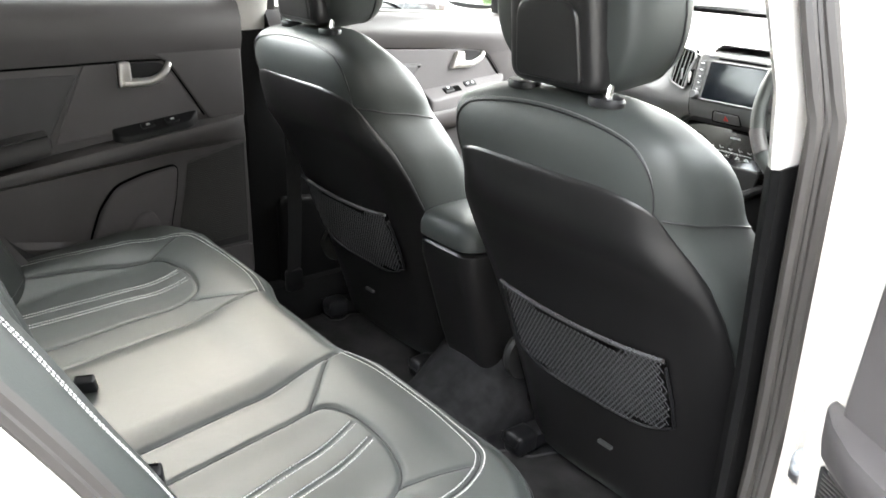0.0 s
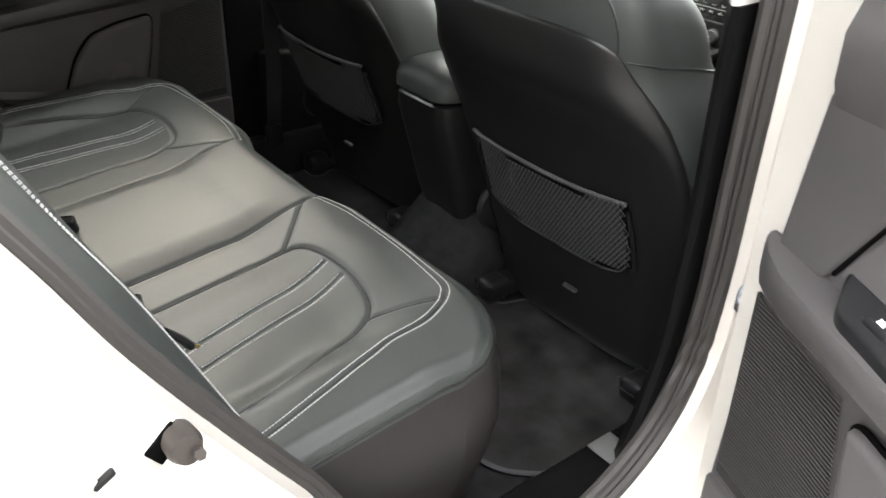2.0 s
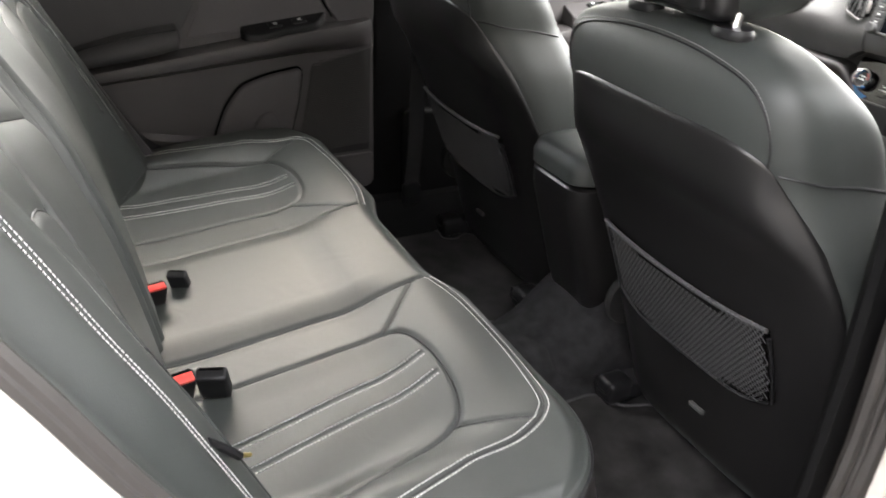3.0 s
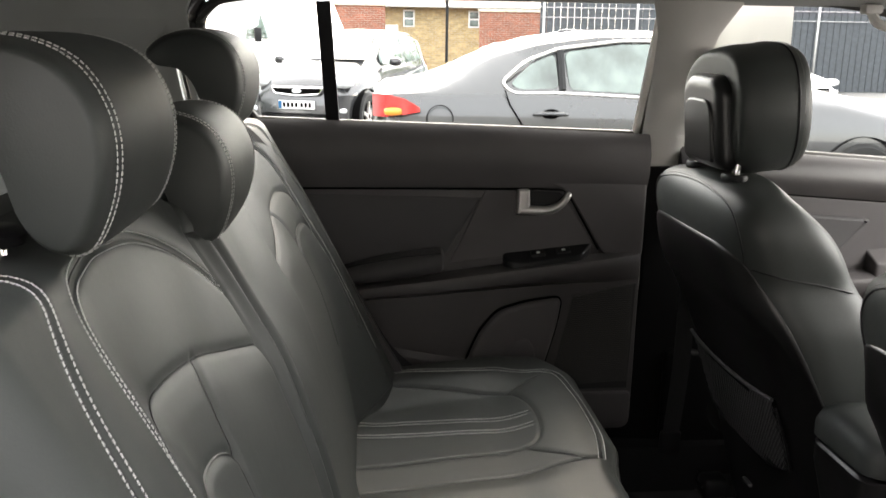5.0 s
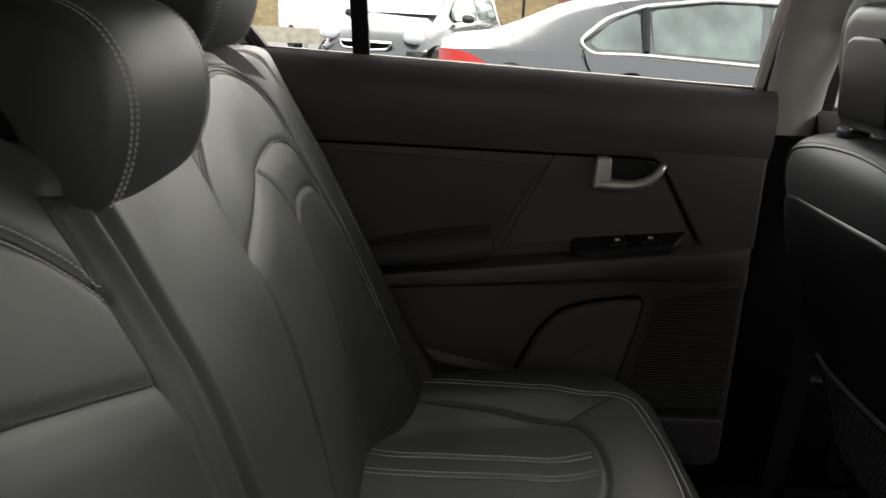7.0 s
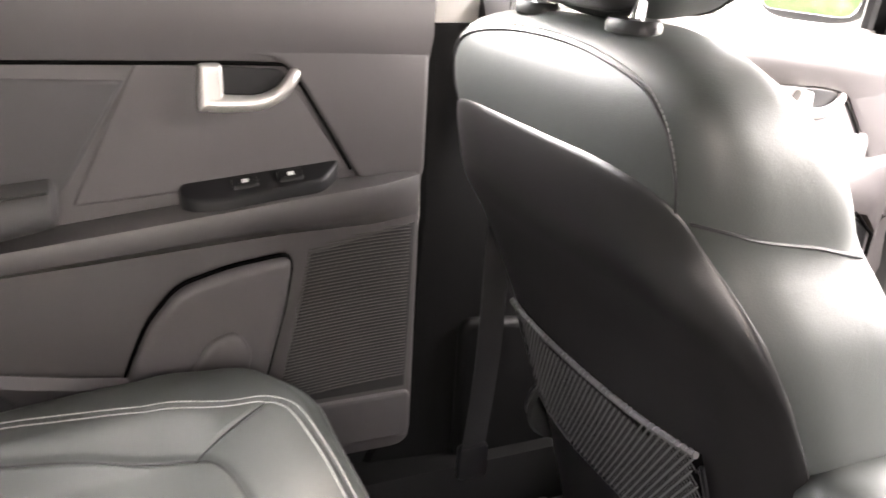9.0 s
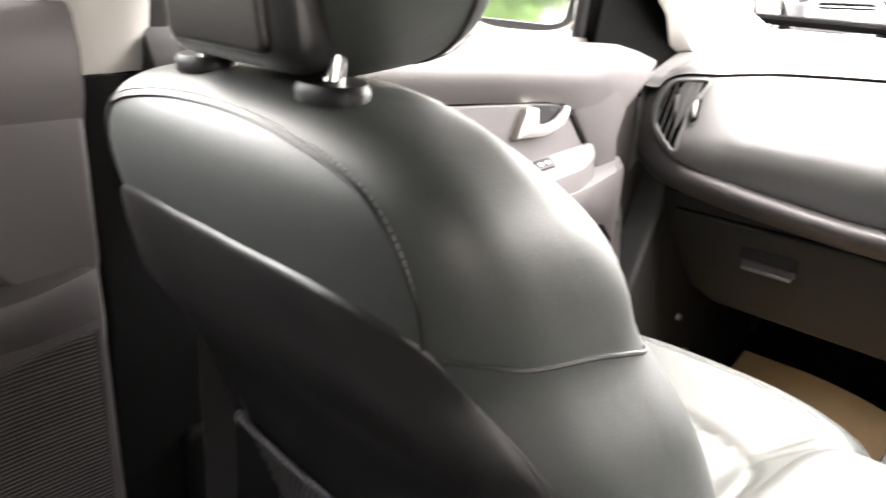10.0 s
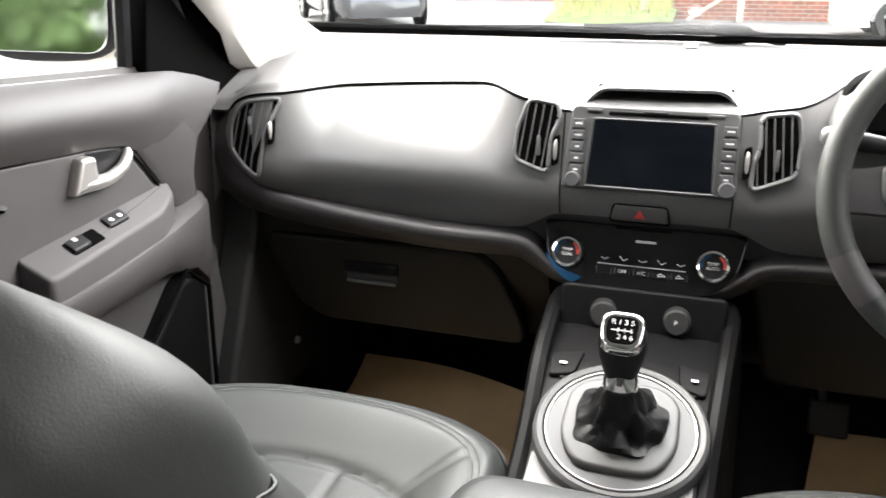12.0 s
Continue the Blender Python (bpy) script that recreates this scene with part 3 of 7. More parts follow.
    add("pocket_hem", tube([P(x, z, 0.011) for x, z in [(-0.18, 0.81), (-0.181, 0.74), (-0.178, 0.69)] + [(x, botz(x)) for x in lin(-0.17, 0.17, 20)] + [(0.178, 0.69), (0.181, 0.74), (0.18, 0.81)]], 0.003, 6), BLACK)
    # headrest
    tilt = Matrix.Rotation(radians(6), 4, "X")
    hc = V(0, 0.146, 1.307)

    def head_ring(t):
        """Outline of the head at depth t: rounded above, drawn in below."""
        k = (1 - abs(t) ** 3.2) ** 0.42
        ring = []
        for a in (i * math.tau / 48 for i in range(48)):
            c, q = math.cos(a), math.sin(a)
            ring.append(hc + tilt @ V((0.118 + 0.022 * k) * math.copysign(abs(c) ** 0.72, c) * (1 - 0.10 * max(0, -q)), 0.062 * t + 0.012 * (q * q - 0.4), (0.092 + 0.020 * k) * math.copysign(abs(q) ** 0.80, q)))
        return ring
    add("headrest", loft([head_ring(t) for t in (-1.0, -0.985, -0.95, -0.88, -0.78, -0.6, -0.35, 0, 0.35, 0.6, 0.78, 0.88, 0.95, 0.985, 1.0)]), LEATHER, "padded leather headrest")
    hput = lambda a, b, d: hc + tilt @ V(a, -0.050 - d, b)
    cover_line = rounded([(-0.090, -0.096, 0.03), (0.090, -0.096, 0.03), (0.084, 0.045, 0.045), (0.055, 0.066, 0.04), (-0.055, 0.066, 0.04), (-0.084, 0.045, 0.045)], 0.03, 6)
    add("headrest_cover", slab(cover_line, hput, -0.030, 0.036, 0.020, 5), SHELL, "plastic rear cover of the headrest")
    add("cover_panel", slab(rounded([(-0.064, -0.082), (0.064, -0.082), (0.057, 0.026, 0.03), (-0.057, 0.026, 0.03)], 0.012, 5), hput, 0.030, 0.041, 0.004, 3), SHELL)
    seam_ring = head_ring(0.52)
    add("headrest_seam", tube(seam_ring, 0.0020, 6, True), SEAM)
    add("stitching", stitches([p + V(0, 0.004, 0) + (p - hc) * 0.010 for p in head_ring(0.6)]), DIMTHREAD, "grey stitching")
    for s in (1, -1):
        add("headrest_post", tube([V(s * 0.081, 0.094, 1.16), V(s * 0.081, 0.112, 1.26)], 0.0068, 12), CHROME, "chrome post")
        add("post_collar", lathe([(0.001, 0), (0.028, 0), (0.029, 0.007), (0.026, 0.0115), (0.001, 0.0125)], 28, Matrix.Translation((s * 0.081, 0.100, 1.190)) @ Matrix.Diagonal((1, 0.72, 1, 1))), BLACK)
    # cushion with side bolsters
    front_edge = lambda u: 0.825 - 0.10 * abs(u) ** 3 - 0.05 * max(0, abs(u) - 0.8)

    def cush(u, v):
        x = 0.262 * u
        y = 0.33 + (front_edge(u) - 0.33) * v
        z = 0.702 + 0.030 * max(float(smooth01((abs(u) - 0.45) / 0.35)), float(smooth01((v - 0.66) / 0.28))) + 0.022 * v * v
        z -= 0.024 * max(0, (v - 0.88) / 0.12) ** 2 + 0.07 * max(0, (abs(u) - 0.86) / 0.14) ** 2
        for line, w, dep in cush_lines:
            z -= dep * math.exp(-(seg_dist(x, y, line) / w) ** 2)
        return V(x, y, z)
    ins = flat2([(-0.155, 0.34), (-0.165, 0.57), (-0.14, 0.650), (-0.06, 0.682), (0.06, 0.682), (0.14, 0.650), (0.165, 0.57), (0.155, 0.34)], 4)
    bol = flat2([(-0.226, 0.34), (-0.228, 0.62), (-0.210, 0.715), (-0.155, 0.763), (-0.08, 0.785), (0.0, 0.790), (0.08, 0.785), (0.155, 0.763), (0.210, 0.715), (0.228, 0.62), (0.226, 0.34)], 4)
    cush_lines = [(ins, 0.007, 0.006), (bol, 0.006, 0.0035), ([(-0.05, 0.34), (-0.05, 0.675)], 0.006, 0.003), ([(0.05, 0.34), (0.05, 0.675)], 0.006, 0.003),
                  ([(0.138, 0.652), (0.205, 0.715)], 0.005, 0.003), ([(-0.138, 0.652), (-0.205, 0.715)], 0.005, 0.003)]
    uu, vv = lin(-1, 1, 105), lin(0, 1, 91)
    topg = grid(cush, uu, vv)
    rimc = [cush(-1, v) for v in vv] + [cush(u, 1) for u in uu[1:-1]] + [cush(1, v) for v in vv[::-1]]
    add("seat_cushion", join(topg, loft([[p + V(0.0, 0.0, 0) for p in rimc], [V(p.x * 1.03, p.y + 0.006, p.z - 0.02) for p in rimc], [V(p.x * 1.03, p.y + 0.004, p.z - 0.07) for p in rimc], [V(p.x * 0.97, p.y - 0.02, 0.52) for p in rimc]], False)), LEATHER)
    add("piping", tube([V(p.x * 1.012, p.y + 0.004, p.z - 0.006) for p in rimc], 0.0035, 6), SEAM)
    surf = lambda l: [cush(a / 0.262, max(0, min(1, (b - 0.33) / (front_edge(a / 0.262) - 0.33)))) + V(0, 0, 0.001) for a, b in l]
    add("stitching", join(*[stitches(surf(dense(offset_line(bol, e), 0.012))) for e in (0.004, -0.004)]), DIMTHREAD, "grey double stitching")
    # side valances, recliner knob, rails
    for s in (1, -1):
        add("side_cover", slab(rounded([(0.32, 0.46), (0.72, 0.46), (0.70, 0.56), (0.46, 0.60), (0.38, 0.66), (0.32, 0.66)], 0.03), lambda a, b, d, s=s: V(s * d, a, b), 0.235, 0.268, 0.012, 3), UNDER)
        add("recliner_cover", lathe([(0.001, 0), (0.052, 0), (0.055, 0.01), (0.046, 0.024), (0.001, 0.026)], 24, Matrix.Translation((s * 0.245, 0.300, 0.60)) @ Matrix.Rotation(s * radians(90), 4, "Y")), UNDER)
        rail = add("seat_rail", join(box((s * 0.20, 0.52, 0.440), (0.05, 0.54, 0.035), 0.006)), BLACK)
        add("rail_end_cap", join(box((s * 0.20, 0.250, 0.442), (0.052, 0.06, 0.050), 0.014, 3), tube([(s * 0.20 - 0.023, 0.222, 0.464), (s * 0.20 - 0.018, 0.217, 0.446), (s * 0.20 + 0.018, 0.217, 0.446), (s * 0.20 + 0.023, 0.222, 0.464)], 0.0025, 6)), BLACK, "black rail end cap with a worn rim")
        if s == outer:
            add("recliner_knob", lathe([(0.001, 0), (0.036, 0), (0.037, 0.014), (0.032, 0.02), (0.001, 0.021)], 40, Matrix.Translation((s * 0.262, 0.290, 0.60)) @ Matrix.Rotation(s * radians(90), 4, "Y")), BLACK, "ribbed black turning knob")
    add("seat_base", box((0, 0.53, 0.51), (0.44, 0.40, 0.09), 0.02), CARPET)
    add("pocket_clip", box((0.06, 0.195, 0.60), (0.03, 0.008, 0.007), 0.002), STEEL)
    return seat


left_seat, right_seat = front_seat(-1), front_seat(1)
left_seat.location, right_seat.location = (-0.354, 0.25, 0.413), (0.379, 0.25, 0.398)
tagged(left_seat, "black leather front passenger seat with a net pocket on its back")
tagged(right_seat, "black leather driver's seat with a net pocket on its back")

# ---- the car's shell: floor, roof, pillars, glass ----
def ribbon(pts, width, thick, mat_up):
    """A flat band along a line; mat_up is the direction of its width at each point."""
    pts = [Vector(p) for p in pts]
    rings = []
    for i, p in enumerate(pts):
        t = (pts[min(i + 1, len(pts) - 1)] - pts[max(i - 1, 0)]).normalized()
        w = Vector(mat_up(i / (len(pts) - 1)) if callable(mat_up) else mat_up).normalized()
        n = t.cross(w).normalized()
        rings.append([p + w * width / 2 * a + n * thick / 2 * b for a, b in ((-1, -1), (0, -1.15), (1, -1), (1, 1), (0, 1.15), (-1, 1))])
    return loft(rings)


floor = obj("floor", join(grid(lambda u, v: V(u, v, 0.40 + 0.075 * math.exp(-(u / 0.11) ** 4) + 0.34 * max(0, (v - 1.50) / 0.3) ** 1.5), lin(-0.74, 0.74, 75), lin(-0.75, 1.62, 40)),
                         grid(lambda u, v: V(u, v, 0.385), lin(-0.74, 0.74, 3), lin(-0.75, 1.4, 3))), CARPET, label="black carpeted car floor with a low tunnel", kind="structure", category="floor")


def mat_outline(s):
    return [(s * a, b) for a, b in rounded([(0.17, -0.09, 0.02), (0.150, 0.215, 0.02), (0.170, 0.242, 0.012), (0.205, 0.250, 0.015), (0.225, 0.312, 0.02), (0.27, 0.338, 0.03), (0.53, 0.345, 0.03), (0.568, 0.300, 0.012), (0.545, 0.262, 0.012), (0.562, 0.236, 0.010), (0.610, 0.242, 0.015), (0.645, 0.16, 0.03), (0.640, 0.02, 0.05), (0.56, -0.07, 0.04)], 0.02, 4)]


for s in (1, -1):
    mat = thing("floor_mat", "dark grey carpet mat with bound edge on rear floor", "floor mat", (0, 0, 0.40), "rear floor mats")
    o = mat_outline(s)
    part("carpet", slab(o, lambda a, b, d: V(a, b, d), 0.004, 0.012, 0.003), MATCLOTH, mat)
    part("binding", tube([V(a, b, 0.010) for a, b in o], 0.0045, 6, True), NET, mat, "dark grey bound edge")

# sill plates and side lining
for s in (1, -1):
    obj("sill_trim", loft([[V(s * x, y, z) for x, z in ((0.60, 0.402), (0.645, 0.455), (0.665, 0.495), (0.705, 0.505), (0.735, 0.500), (0.742, 0.47), (0.742, 0.39), (0.60, 0.39))] for y in lin(-0.50, 1.30, 10)]), CONSOLE, label="black plastic sill cover along the door opening", kind="structure", category="trim")
obj("scuff_plate", box((0.70, 0.035, 0.507), (0.055, 0.05, 0.004), 0.0015), SATIN, label="small grey scuff plate on the sill", kind="structure", category="trim")
# wheel arch lining beside the cushion
for s in (1, -1):
    obj("arch_trim", loft([[V(s * (0.60 + 0.10 * math.cos(a)), y, z0 - (0.14 if s > 0 else 0) + 0.05 * math.sin(a)) for a in lin(-1.57, 1.57, 9)] for y, z0 in ((-0.18, 0.44), (-0.24, 0.46), (-0.33, 0.52), (-0.42, 0.62), (-0.50, 0.76), (-0.58, 0.92))]), PLASTIC, label="black plastic wheel arch lining beside the seat", kind="structure", category="trim")

# roof lining and roof
def roof_in(u, v):
    y = -1.55 + 2.45 * v
    return V(0.66 * u, y, 1.545 - 0.035 * abs(u) ** 3 - 0.05 * max(0, (0.25 - v) / 0.25) ** 2 - 0.06 * max(0, (v - 0.8) / 0.2) ** 2)


obj("ceiling", join(grid(roof_in, lin(-1, 1, 31), lin(0, 1, 31)), grid(lambda u, v: roof_in(u, v) + V(0, 0, 0.03), lin(-1, 1, 9), lin(0, 1, 9))), HEADLINER, label="pale grey cloth headliner", kind="structure", category="ceiling")
obj("roof_panel", grid(lambda u, v: roof_in(u * 1.03, v) + V(0, 0, 0.06 - 0.02 * abs(u) ** 4), lin(-1, 1, 21), lin(0, 1, 21)), PAINT, label="silver white painted roof", kind="structure", category="roof")


def side_x(z):
    """Inner face of the body side."""
    return 0.735 - max(0, z - 1.22) * 0.30


# door opening on the right
LOOP = [(0.112, 1.46), (0.102, 1.30), (0.098, 1.16), (0.097, 0.95), (0.095, 0.78), (0.078, 0.67), (0.028, 0.585), (-0.05, 0.530), (-0.15, 0.500), (-0.25, 0.512), (-0.345, 0.58), (-0.402, 0.68), (-0.474, 0.79), (-0.545, 0.90),
        (-0.617, 1.02), (-0.662, 1.11), (-0.712, 1.20), (-0.782, 1.31), (-0.845, 1.42), (-0.850, 1.48), (-0.78, 1.515), (-0.55, 1.53), (-0.25, 1.535), (0.05, 1.53)]
LOOPS = [(p.x, p.y) for p in spline([(a, b, 0) for a, b in LOOP], 5, True)]


def loop_ring(out, dx, side=1):
    n, ring = len(LOOPS), []
    for i in range(n):
        p, q, r = Vector(LOOPS[i - 1]), Vector(LOOPS[i]), Vector(LOOPS[(i + 1) % n])
        d = (r - p).normalized()
        nrm = Vector((d.y, -d.x)) * -1
        slim = 1 - 0.62 * float(smooth01((-0.41 - q.x) / 0.08)) * float(smooth01((1.36 - q.y) / 0.12))
        c = q + nrm * (out - (1 - slim) * min(out, 0.05))
        ring.append(V(side * (side_x(q.y) + dx), c.x, c.y))
    return ring


for s, name in ((1, "right"), (-1, "left")):
    sgn = -1 if (Vector(LOOPS[1]) - Vector(LOOPS[0])).y < 0 else 1
    obj("door_frame_" + name, loft([loop_ring(o * 1.0, d, s) for o, d in ((0.012, 0.012), (0.030, 0.014), (0.040, 0.022), (0.050, 0.045), (0.075, 0.055), (0.105, 0.066), (0.125, 0.085), (0.17, 0.11), (0.24, 0.135), (0.34, 0.14))], False), PAINT, label="silver white painted door opening of the car body", kind="structure", category="car body")
    seal = thing("door_seal", "black rubber seal round the rear door opening", "seal", (s * 0.74, 0, 0.5), kind="structure")
    for o, d, r in ((0.018, 0.010, 0.009), (0.031, 0.016, 0.006)):
        part("seal_lip", moved(tube(loop_ring(o, d, s), r, 8, True), Matrix.Translation((-s * 0.74, 0, -0.5))), RUBBER, seal)

for s in (1, -1):
    strip = [p for q, p in zip(LOOPS, loop_ring(0.040, 0.022, s)) if q[0] > -0.26 and q[1] < 1.42]
    obj("seal_strip", tube(strip, 0.011, 8), RUBBER, label="broad black rubber strip along pillar and sill", kind="structure", category="seal")
obj("sill_lining", slab(rounded([(0.12, 0.43), (0.12, 0.64), (-0.42, 0.64), (-0.54, 0.86), (-0.68, 1.10), (-0.86, 1.10), (-0.86, 0.43)], 0.02), lambda a, b, d: V(d, a, b), -0.745, -0.714, 0.004), BLACK, label="black lining below the closed rear door", kind="structure", category="trim")
# striker on the rear pillar
striker = thing("door_striker", "dark metal door striker with a round bolt on the painted pillar", "striker", (0.818, -0.634, 0.985))
sr = Matrix.Diagonal((0.85, 0.6, 0.6, 1)) @ Matrix.Rotation(radians(35), 4, "X") @ Matrix.Rotation(radians(6), 4, "Z")
part("plate", moved(box((0, 0, 0), (0.008, 0.056, 0.040), 0.006, 3), sr), PILLAR, striker, "pale painted plate")
# no opening is cut; its shade is painted as a black block
part("recess", moved(box((0.004, 0.002, 0), (0.006, 0.046, 0.030), 0.003, 2), sr), VOID, striker, "black block painting the shade behind the hook")
part("hook", moved(lathe([(0.001, 0), (0.021, 0), (0.022, 0.016), (0.017, 0.025), (0.001, 0.026)], 24, Matrix.Translation((0.004, 0.014, -0.008)) @ Matrix.Rotation(radians(80), 4, "Y")), sr), TAUPE, striker, "dull steel hook")
part("bolt", moved(lathe([(0.001, 0), (0.007, 0), (0.007, 0.006), (0.001, 0.006)], 6, Matrix.Translation((0.034, 0.020, -0.010)) @ Matrix.Rotation(radians(70), 4, "Y")), sr), TAUPE, striker)
# bump stop and worn clip on the rear pillar
stop = thing("pillar_grommet", "cracked plastic grommet on the painted rear pillar", "grommet", (0.850, -0.705, 1.01))
part("disc", lathe([(0.001, 0), (0.020, 0), (0.020, 0.006), (0.012, 0.010), (0.001, 0.010)], 18, Matrix.Rotation(radians(90), 4, "Y")), PILLAR, stop)
part("tab", moved(box((0.006, 0.02, -0.012), (0.006, 0.016, 0.004), 0.0015), Matrix.Rotation(radians(30), 4, "X")), BLACK, stop)

# B pillars: pale upper trim, dark lower trim
for s in (1, -1):
    rings = []
    for z, y0, y1 in ((1.165, 0.085, 0.175), (1.25, 0.087, 0.180), (1.35, 0.088, 0.190), (1.45, 0.085, 0.21), (1.53, 0.06, 0.26)):
        x = side_x(z) - 0.018
        rings.append([V(s * a, b, z) for a, b in ((x + 0.012, y0 + 0.002), (x + 0.006, y0 - 0.004), (x - 0.006, y0 + 0.008), (x - 0.014, (y0 + y1) / 2), (x - 0.006, y1 - 0.008), (x + 0.006, y1 + 0.004), (x + 0.012, y1 + 0.002))])
    obj("pillar_trim", loft(rings), PILLAR, label="pale grey plastic upper cover of the door pillar", kind="structure", category="trim")
    rings = []
    for z, y0, y1 in ((0.42, -0.02, 0.32), (0.50, 0.02, 0.28), (0.58, 0.055, 0.32), (0.70, 0.085, 0.31), (0.90, 0.095, 0.27), (1.05, 0.092, 0.21), (1.164, 0.090, 0.172)):
        x = side_x(z) - 0.026
        rings.append([V(s * a, b, z) for a, b in ((x + 0.022, y0 - 0.002), (x + 0.012, y0 - 0.004), (x - 0.004, y0 + 0.010), (x - 0.012, (y0 + y1) / 2), (x - 0.004, y1 - 0.010), (x + 0.012, y1 + 0.004), (x + 0.022, y1 + 0.002))])
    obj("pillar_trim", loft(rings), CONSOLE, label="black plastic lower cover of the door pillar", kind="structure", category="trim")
    # belt on the pillar, beside the front seat
    if s > 0:
        continue
    belt = thing("seat_belt", "black webbing seat belt hanging down the door pillar", "seat belt", (s * 0.66, 0.205, 0.45), "front seat belts")
    part("webbing", ribbon(spline([(-s * 0.02, -0.03, 0.08), (-s * 0.035, -0.025, 0.25), (-s * 0.03, -0.02, 0.42), (-s * 0.005, 0.0, 0.72), (0, 0.01, 0.92)], 5), 0.046, 0.0016, (0.25 * s, 1, 0)), WEBBING, belt)
    part("anchor", box((-s * 0.02, -0.03, 0.07), (0.02, 0.05, 0.06), 0.008), BLACK, belt)
    part("upper_guide", box((-s * 0.035, 0.01, 0.93), (0.03, 0.05, 0.085), 0.012, 3), PLASTIC, belt)

# rear side belt over the backrest
for s in (-1,):
    belt = thing("rear_seat_belt", "black webbing rear seat belt lying against the seat back", "seat belt", (s * 0.62, -0.75, 0.78), "rear seat belts")
    part("webbing", ribbon(spline([V(s * 0.42, -0.785, 1.288) - V(s * 0.62, -0.75, 0.78), V(s * 0.50, -0.745, 1.25) - V(s * 0.62, -0.75, 0.78), V(s * 0.60, -0.655, 1.10) - V(s * 0.62, -0.75, 0.78), V(s * 0.625, -0.560, 0.90) - V(s * 0.62, -0.75, 0.78), V(s * 0.645, -0.49, 0.77) - V(s * 0.62, -0.75, 0.78), V(s * 0.64, -0.44, 0.72) - V(s * 0.62, -0.75, 0.78)], 6), 0.045, 0.0016, (s * 0.9, 0.35, 0.1)), WEBBING, belt)
    part("tongue", box(V(s * 0.612, -0.556, 0.885) - V(s * 0.62, -0.75, 0.78), (0.006, 0.010, 0.020), 0.002), SATIN, belt)
    part("guide", box(V(s * 0.42, -0.79, 1.292) - V(s * 0.62, -0.75, 0.78), (0.075, 0.04, 0.018), 0.006), BLACK, belt)

# buckles in the bench
def buckle(x, y, z, turn, red=True, size=0.85):
    b = thing("belt_buckle", "black seat belt buckle with a red release button" if red else "black seat belt buckle lying on the seat", "buckle", (x, y, z), "rear buckles")
    m = Matrix.Rotation(radians(turn), 4, "Z") @ Matrix.Rotation(radians(28), 4, "Y") @ Matrix.Scale(size, 4)
    part("housing", moved(box((0, 0, 0.0), (0.026, 0.048, 0.068), 0.006, 3), m), BLACK, b)
    part("slot", moved(box((-0.007, 0.0, 0.034), (0.005, 0.036, 0.002), 0.0008), m), VOID, b)
    if red:
        part("button", moved(box((0.004, 0, 0.033), (0.016, 0.040, 0.008), 0.002), m), RED, b, "red release button")
    part("stalk", moved(box((0, 0, -0.05), (0.014, 0.032, 0.06), 0.003), m), BLACK, b)
    return b


buckle(0.262, -0.548, 0.732, 10)
buckle(0.262, -0.502, 0.728, -20, False)
buckle(0.004, -0.540, 0.730, 10, True, 0.7)
buckle(-0.040, -0.497, 0.722, -25, False, 0.65)
catch = thing("child_seat_tether", "small black tether end with a worn brass tip", "tether", (0.592, -0.530, 0.878))
part("strap", tube([(0.020, -0.030, 0.046), (0.010, -0.015, 0.026), (0.002, -0.002, 0.006)], 0.0045, 8), BLACK, catch)
part("tip", tube([(0.002, -0.002, 0.006), (-0.012, 0.010, -0.008)], 0.0022, 6), BRASS, catch)


